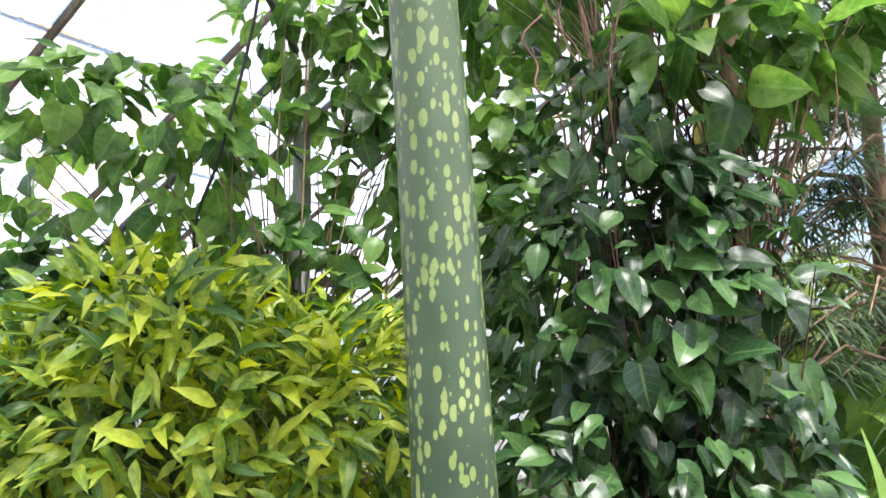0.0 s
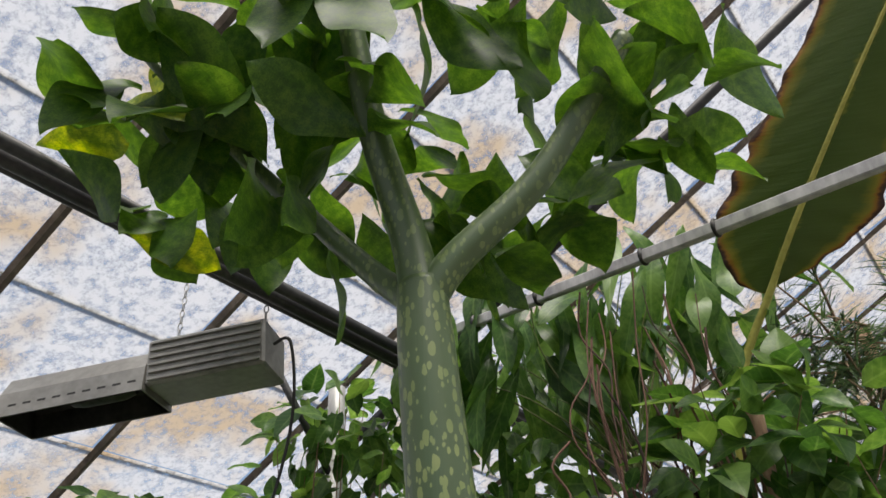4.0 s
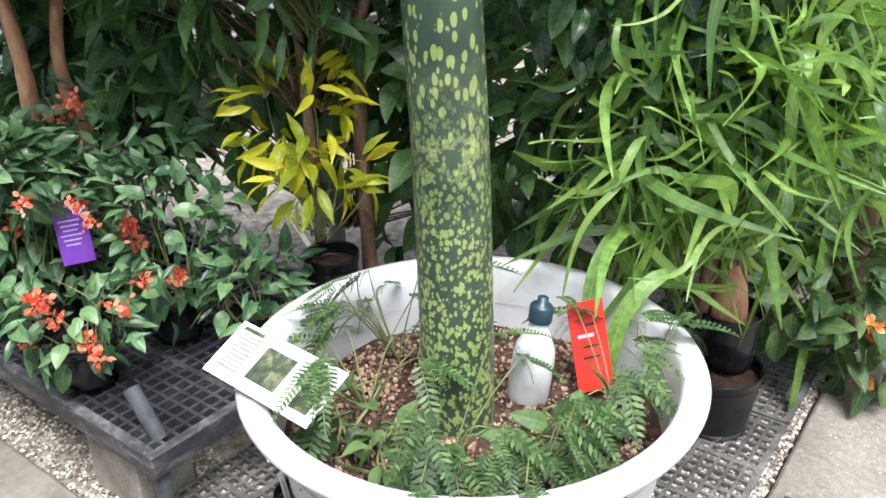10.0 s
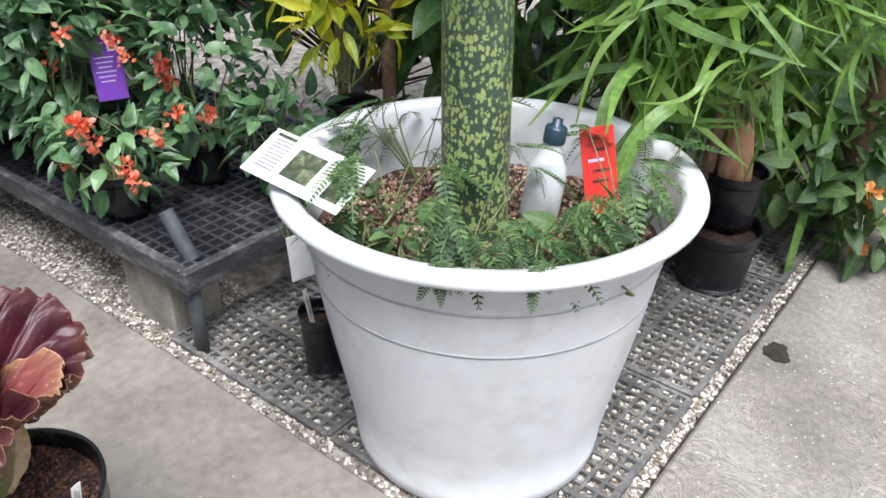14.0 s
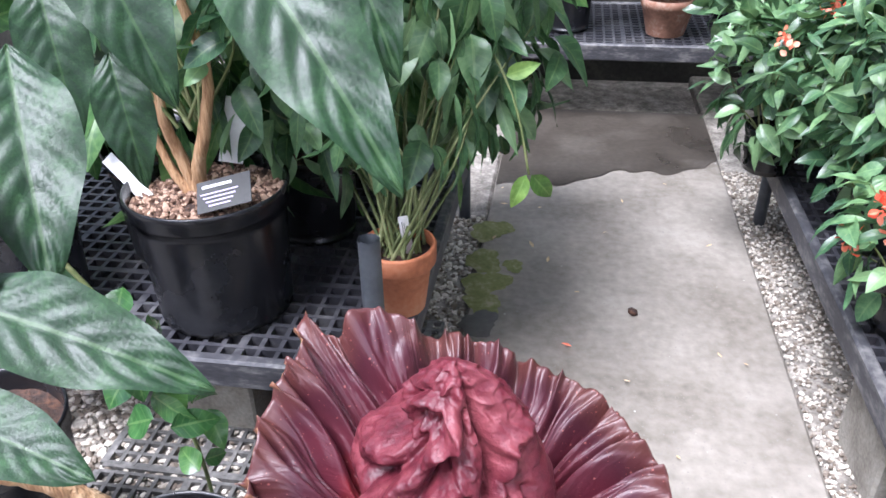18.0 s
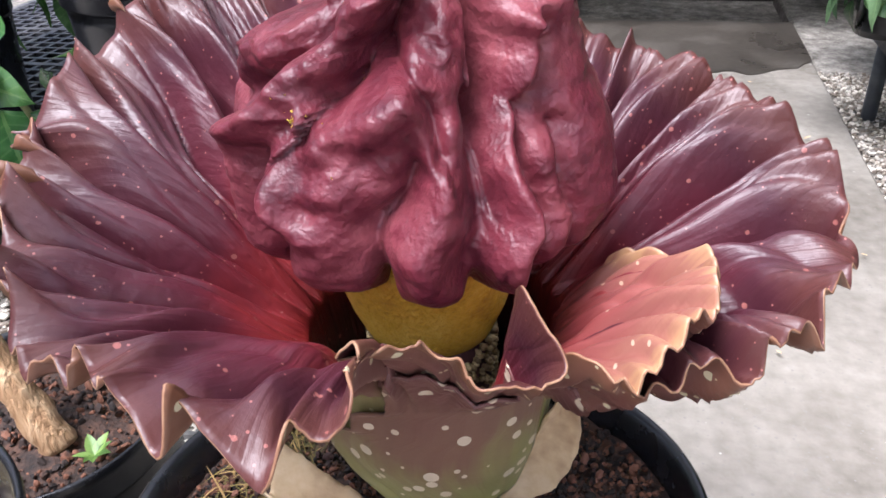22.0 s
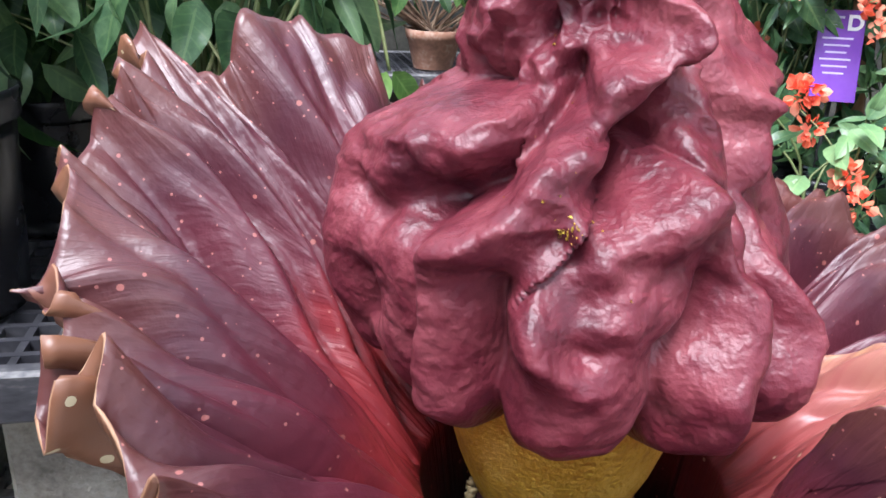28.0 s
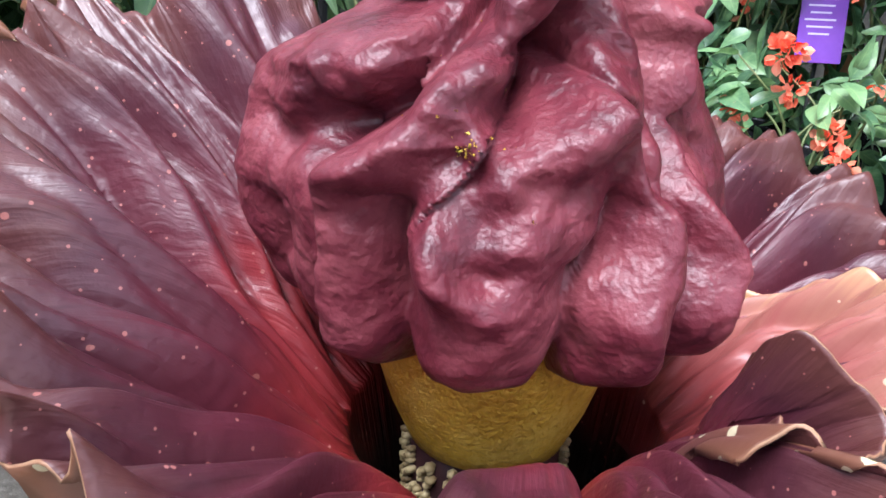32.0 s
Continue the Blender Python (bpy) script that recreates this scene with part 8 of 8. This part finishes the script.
plant("potted_shrub", "dark foliage plants crowding the back of the bench", "shrub", [((-1.72, 0.75, 0.75), (0.25, 0.25, 0.4), 330), ((-1.75, 0.35, 0.75), (0.25, 0.25, 0.4), 280), ((-1.95, 0.0, 0.75), (0.3, 0.3, 0.4), 280), ((-1.85, 1.0, 0.8), (0.2, 0.2, 0.35), 200)], S_OVATE + S_LONG, (0.1, 0.17), L_DARK, 103, twigs=40, foot=(-1.75, 0.5, 0.3))
for k, (x, y, r_, h_) in enumerate(((-1.62, 0.52, 0.1, 0.2), (-1.70, 0.22, 0.11, 0.24), (-1.60, -0.05, 0.1, 0.22), (-1.85, 0.75, 0.11, 0.22), (-1.75, -0.25, 0.12, 0.25))):
    nursery_pot("nursery_pot", (x, y, 0.252), r_, h_, "black nursery pot at the back of the bench", seed=110 + k)
# leaf pair hanging over the aisle
t_h = thing("hanging_vine", "thin vine with a pair of fresh leaves hanging over the aisle", "vine")
g, gs = Geo(), Geo()
tube_geo(gs, smooth_path([(-1.40, 0.68, 0.72), (-1.27, 0.74, 0.74), (-1.19, 0.765, 0.65), (-1.153, 0.777, 0.525)], 6), 0.0025, 5)
rng = np.random.default_rng(104)
P4 = np.array([(-1.155, 0.773, 0.524), (-1.151, 0.782, 0.524), (-1.21, 0.76, 0.69)])
scatter(g, S_OVATE, P4, np.array([(0.1, -0.5, -0.9), (0.2, 0.6, -0.8), (0.3, 0.4, 0.2)]), np.array([(0.8, -0.4, 0.3)] * 3), np.array([0.066, 0.07, 0.06]), rng)
part("foliage", g, L_STRAP, t_h)
part("stem", gs, M_TWIG, t_h)
# all of it stands on the deck of that bench
for ob in set(scene.objects) - STANDING:
    if ob.parent is None:
        ob.matrix_basis = Matrix.Translation((0, 0, 0.035)) @ ob.matrix_basis
# glossy vine in front of the bench
t_g = thing("glossy_vine", "young vine with glossy puckered leaves climbing before the bench", "vine")
g, gs = Geo(), Geo()
stem_pts = smooth_path([(-1.10, 0.14, -0.01), (-1.09, 0.14, 0.2), (-1.06, 0.12, 0.4), (-1.04, 0.08, 0.55), (-1.06, 0.02, 0.68)], 6)
tube_geo(gs, stem_pts, 0.0035, 6)
rng = np.random.default_rng(105)
n_ = 24
idx = rng.integers(2, len(stem_pts), n_)
pp = np.array([stem_pts[i] for i in idx]) + rng.normal(0, 0.03, (n_, 3))
scatter(g, [leaf_shape("ovate", 8, 0.68, 0.1, 0.35, 0.05, seed=s) for s in (1, 2)], pp, unit(np.c_[rng.normal(0.5, 0.6, n_), rng.normal(-0.1, 0.8, n_), rng.normal(-0.5, 0.4, n_)]), np.tile([0.6, -0.3, 0.8], (n_, 1)) + rng.normal(0, 0.2, (n_, 3)), rng.uniform(0.045, 0.075, n_), rng)
part("foliage", g, L_QUILT, t_g)["kind"] = "stuff"
part("stem", gs, M_TWIG, t_g)

# ---- the coffee tree close to the camera ----
def quilted(n_=48, cross=18, w=0.42, droop=0.35, seed=1):
    v, f = [], []
    for i in range(n_ + 1):
        t = i / n_
        h = math.sin(math.pi * t ** 0.9) ** 0.85 * w * 0.5 + 0.003
        for j in range(cross + 1):
            s = 2 * j / cross - 1
            vein = abs(math.sin(math.pi * (t * 8 - abs(s) * 1.7 - 0.5 * s * s)))
            z = -droop * t * t + 0.10 * abs(s) * h * 2 + 0.026 * (vein ** 0.55 - 0.5) * (1 - abs(s) ** 3) * min(1, abs(s) * 6) + 0.028 * s * s * math.sin(t * 15 + seed + (1 if s > 0 else 0))
            v.append((s * h, t, z))
    for i in range(n_):
        for j in range(cross):
            q = i * (cross + 1) + j
            f.append((q, q + 1, q + cross + 2, q + cross + 1))
    g = Geo()
    g.add(v, f)
    me = g.mesh("leaf")
    me.materials.append(L_COFFEE)
    return me


def veined(name, colours, pairs, slope, gloss, leaf):
    """Leaf skin with a pale midrib and paired side veins, in the leaf's own length."""
    m = leafy(name, *colours, gloss=gloss, leaf=leaf, island=0.0)
    nt = m.node_tree
    N, L = nt.nodes, nt.links
    tc, sp = N.new("ShaderNodeTexCoord"), N.new("ShaderNodeSeparateXYZ")
    L.new(tc.outputs["Object"], sp.inputs[0])

    def op(kind, a, b):
        n = N.new("ShaderNodeMath")
        n.operation = kind
        for i, q in enumerate((a, b)):
            if q is None:
                continue
            if isinstance(q, (int, float)):
                n.inputs[i].default_value = q
            else:
                L.new(q, n.inputs[i])
        return n.outputs[0]

    ax = op("ABSOLUTE", sp.outputs[0], None)
    ph = op("SUBTRACT", op("MULTIPLY", sp.outputs[1], math.pi * pairs), op("MULTIPLY", ax, math.pi * slope))
    v = op("LESS_THAN", op("ABSOLUTE", op("SINE", ph, None), None), 0.09)
    rib = op("LESS_THAN", ax, 0.007)
    f = op("MULTIPLY", op("MAXIMUM", op("MULTIPLY", v, 0.22), rib), 0.6)
    bs = next(n for n in N if n.type == "BSDF_PRINCIPLED")
    src = bs.inputs["Base Color"].links[0].from_socket
    mx = N.new("ShaderNodeMix")
    mx.data_type = "RGBA"
    L.new(f, mx.inputs["Factor"])
    L.new(src, mx.inputs["A"])
    mx.inputs["B"].default_value = (0.045, 0.10, 0.03, 1)
    L.new(mx.outputs["Result"], bs.inputs["Base Color"])
    return m


L_COFFEE = veined("coffee_leaf_veined", ((0.007, 0.024, 0.009), (0.012, 0.040, 0.014), (0.03, 0.08, 0.028)), 8, 9.0, 0.46, 0.12)
cof = thing("coffee_tree", "young coffee tree with large glossy quilted leaves", "tree")
qm = [quilted(seed=s, w=w_, droop=d_) for s, w_, d_ in ((1, 0.34, 0.3), (2, 0.46, 0.5), (3, 0.42, 0.2))]
g = Geo()
tube_geo(g, smooth_path([(-1.20, -0.16, 0.3), (-1.19, -0.12, 0.7), (-1.17, -0.04, 1.0), (-1.19, 0.06, 1.3), (-1.2, 0.1, 1.6)], 8), list(np.linspace(0.014, 0.006, 33)), 8)
part("trunk", g, M_BARK, cof)
nursery_pot("nursery_pot", (-1.20, -0.16, 0.0), 0.13, 0.34, "black nursery pot holding the coffee tree", seed=15)
for k, (p, d, u, s) in enumerate((
        ((-1.215, 0.318, 1.031), (0.874, 0.166, -0.456), (0.925, -0.284, 0.752), 0.441),
        ((-1.125, 0.139, 1.069), (0.809, 0.184, -0.559), (0.975, -0.106, 0.695), 0.237),
        ((-1.010, 0.048, 0.935), (0.849, -0.042, -0.526), (0.931, 0.013, 0.864), 0.261),
        ((-0.837, -0.069, 0.770), (0.692, 0.72, -0.052), (0.845, 0.036, 1.034), 0.270),
        ((-1.143, 0.091, 0.977), (0.742, -0.009, -0.67), (0.964, -0.034, 0.763), 0.174),
        ((-0.684, -0.063, 0.754), (0.746, 0.663, -0.052), (0.783, 0.095, 1.114), 0.150),
        ((-1.253, 0.474, 1.062), (0.734, 0.046, -0.678), (0.913, -0.357, 0.698), 0.304),
        ((-1.088, 0.146, 0.891), (0.712, 0.0, -0.702), (0.936, -0.087, 0.841), 0.147),
        ((-0.897, -0.046, 0.897), (0.767, 0.24, -0.595), (0.909, 0.096, 0.906), 0.162),
        ((-1.155, 0.269, 1.095), (0.59, -0.383, -0.711), (0.975, -0.173, 0.641), 0.143))):
    R_ = frames_of(np.array([d], float), np.array([u], float))[0]
    m = Matrix(R_.tolist()).to_4x4() @ Matrix.Scale(s, 4)
    m.translation = p
    part("leaf", qm[k % 3], None, cof, at=m)

# ---- the far end of the aisle ----
def far(a, b, z=0.0):
    return tuple(at(a, b, z))


for k, (a_, b_, r_, h_) in enumerate(((3.2, -0.55, 0.1, 0.2), (3.3, 0.12, 0.13, 0.24), (3.25, -1.0, 0.12, 0.22), (3.3, 0.5, 0.13, 0.22))):
    nursery_pot("nursery_pot", far(a_, b_, 0.302), r_, h_, "black nursery pot on the far bench", seed=120 + k)
tb = thing("terracotta_bowl", "weathered terracotta bowl on the far bench", "plant pot")
g = Geo()
lathe_geo(g, [(0.07, 0.0), (0.095, 0.1), (0.1, 0.105), (0.105, 0.135), (0.095, 0.135), (0.09, 0.11)], 40, far(3.15, -0.18, 0.302))
part("pot_body", g, M_TERRAOLD, tb)
plant("potted_tree", "small trees and foliage on the far bench", "tree", [(far(3.2, -0.18, 0.75), (0.25, 0.2, 0.22), 150), (far(3.3, -0.8, 0.8), (0.3, 0.3, 0.35), 260), (far(3.3, 0.4, 0.9), (0.35, 0.3, 0.4), 300), (far(3.4, -1.5, 0.9), (0.4, 0.3, 0.45), 260)], S_OVATE, (0.06, 0.11), L_DARK, 125, twigs=50, foot=far(3.2, -0.18, 0.42), twig=M_BARK)
plant("hedge", "sunlit yellow-green shrubs outside the glass", "shrub", [(far(5.2, b_, 0.8), (0.8, 0.8, 0.9), 260) for b_ in (-3, -1.6, -0.2, 1.2, 2.6)], S_OVATE, (0.15, 0.26), L_FARGREEN, 126, twigs=0)
# fallen petals and leaves on the paving
rng = np.random.default_rng(130)
for k in range(26):
    a_, b_ = rng.uniform(0.6, 2.6), rng.uniform(-0.72, -0.03)
    g = Geo()
    red = k % 4 == 0
    scatter(g, [leaf_shape("lance", 4, 0.35, 0.3, -0.15, seed=2)], np.array([[0, 0, 0.0]]), np.array([[math.cos(k), math.sin(k), 0.05]]), np.array([[0, 0, 1.0]]), np.array([rng.uniform(0.012, 0.03)]), rng)
    tagged(part("fallen_petal", g, F_RED if red else M_HUSK, at=Matrix.Translation(at(a_, b_, 0.007))), "small red fallen petal on the concrete" if red else "dry fallen petal on the concrete", "petal", group="fallen petals")
g = Geo()
g.add(iv * np.array([0.017, 0.012, 0.009]), ifc)
tagged(part("pebble", g, M_SOIL, at=Matrix.Translation((-1.33, 1.21, 0.008))), "small dark stone lying on the aisle", "stone")
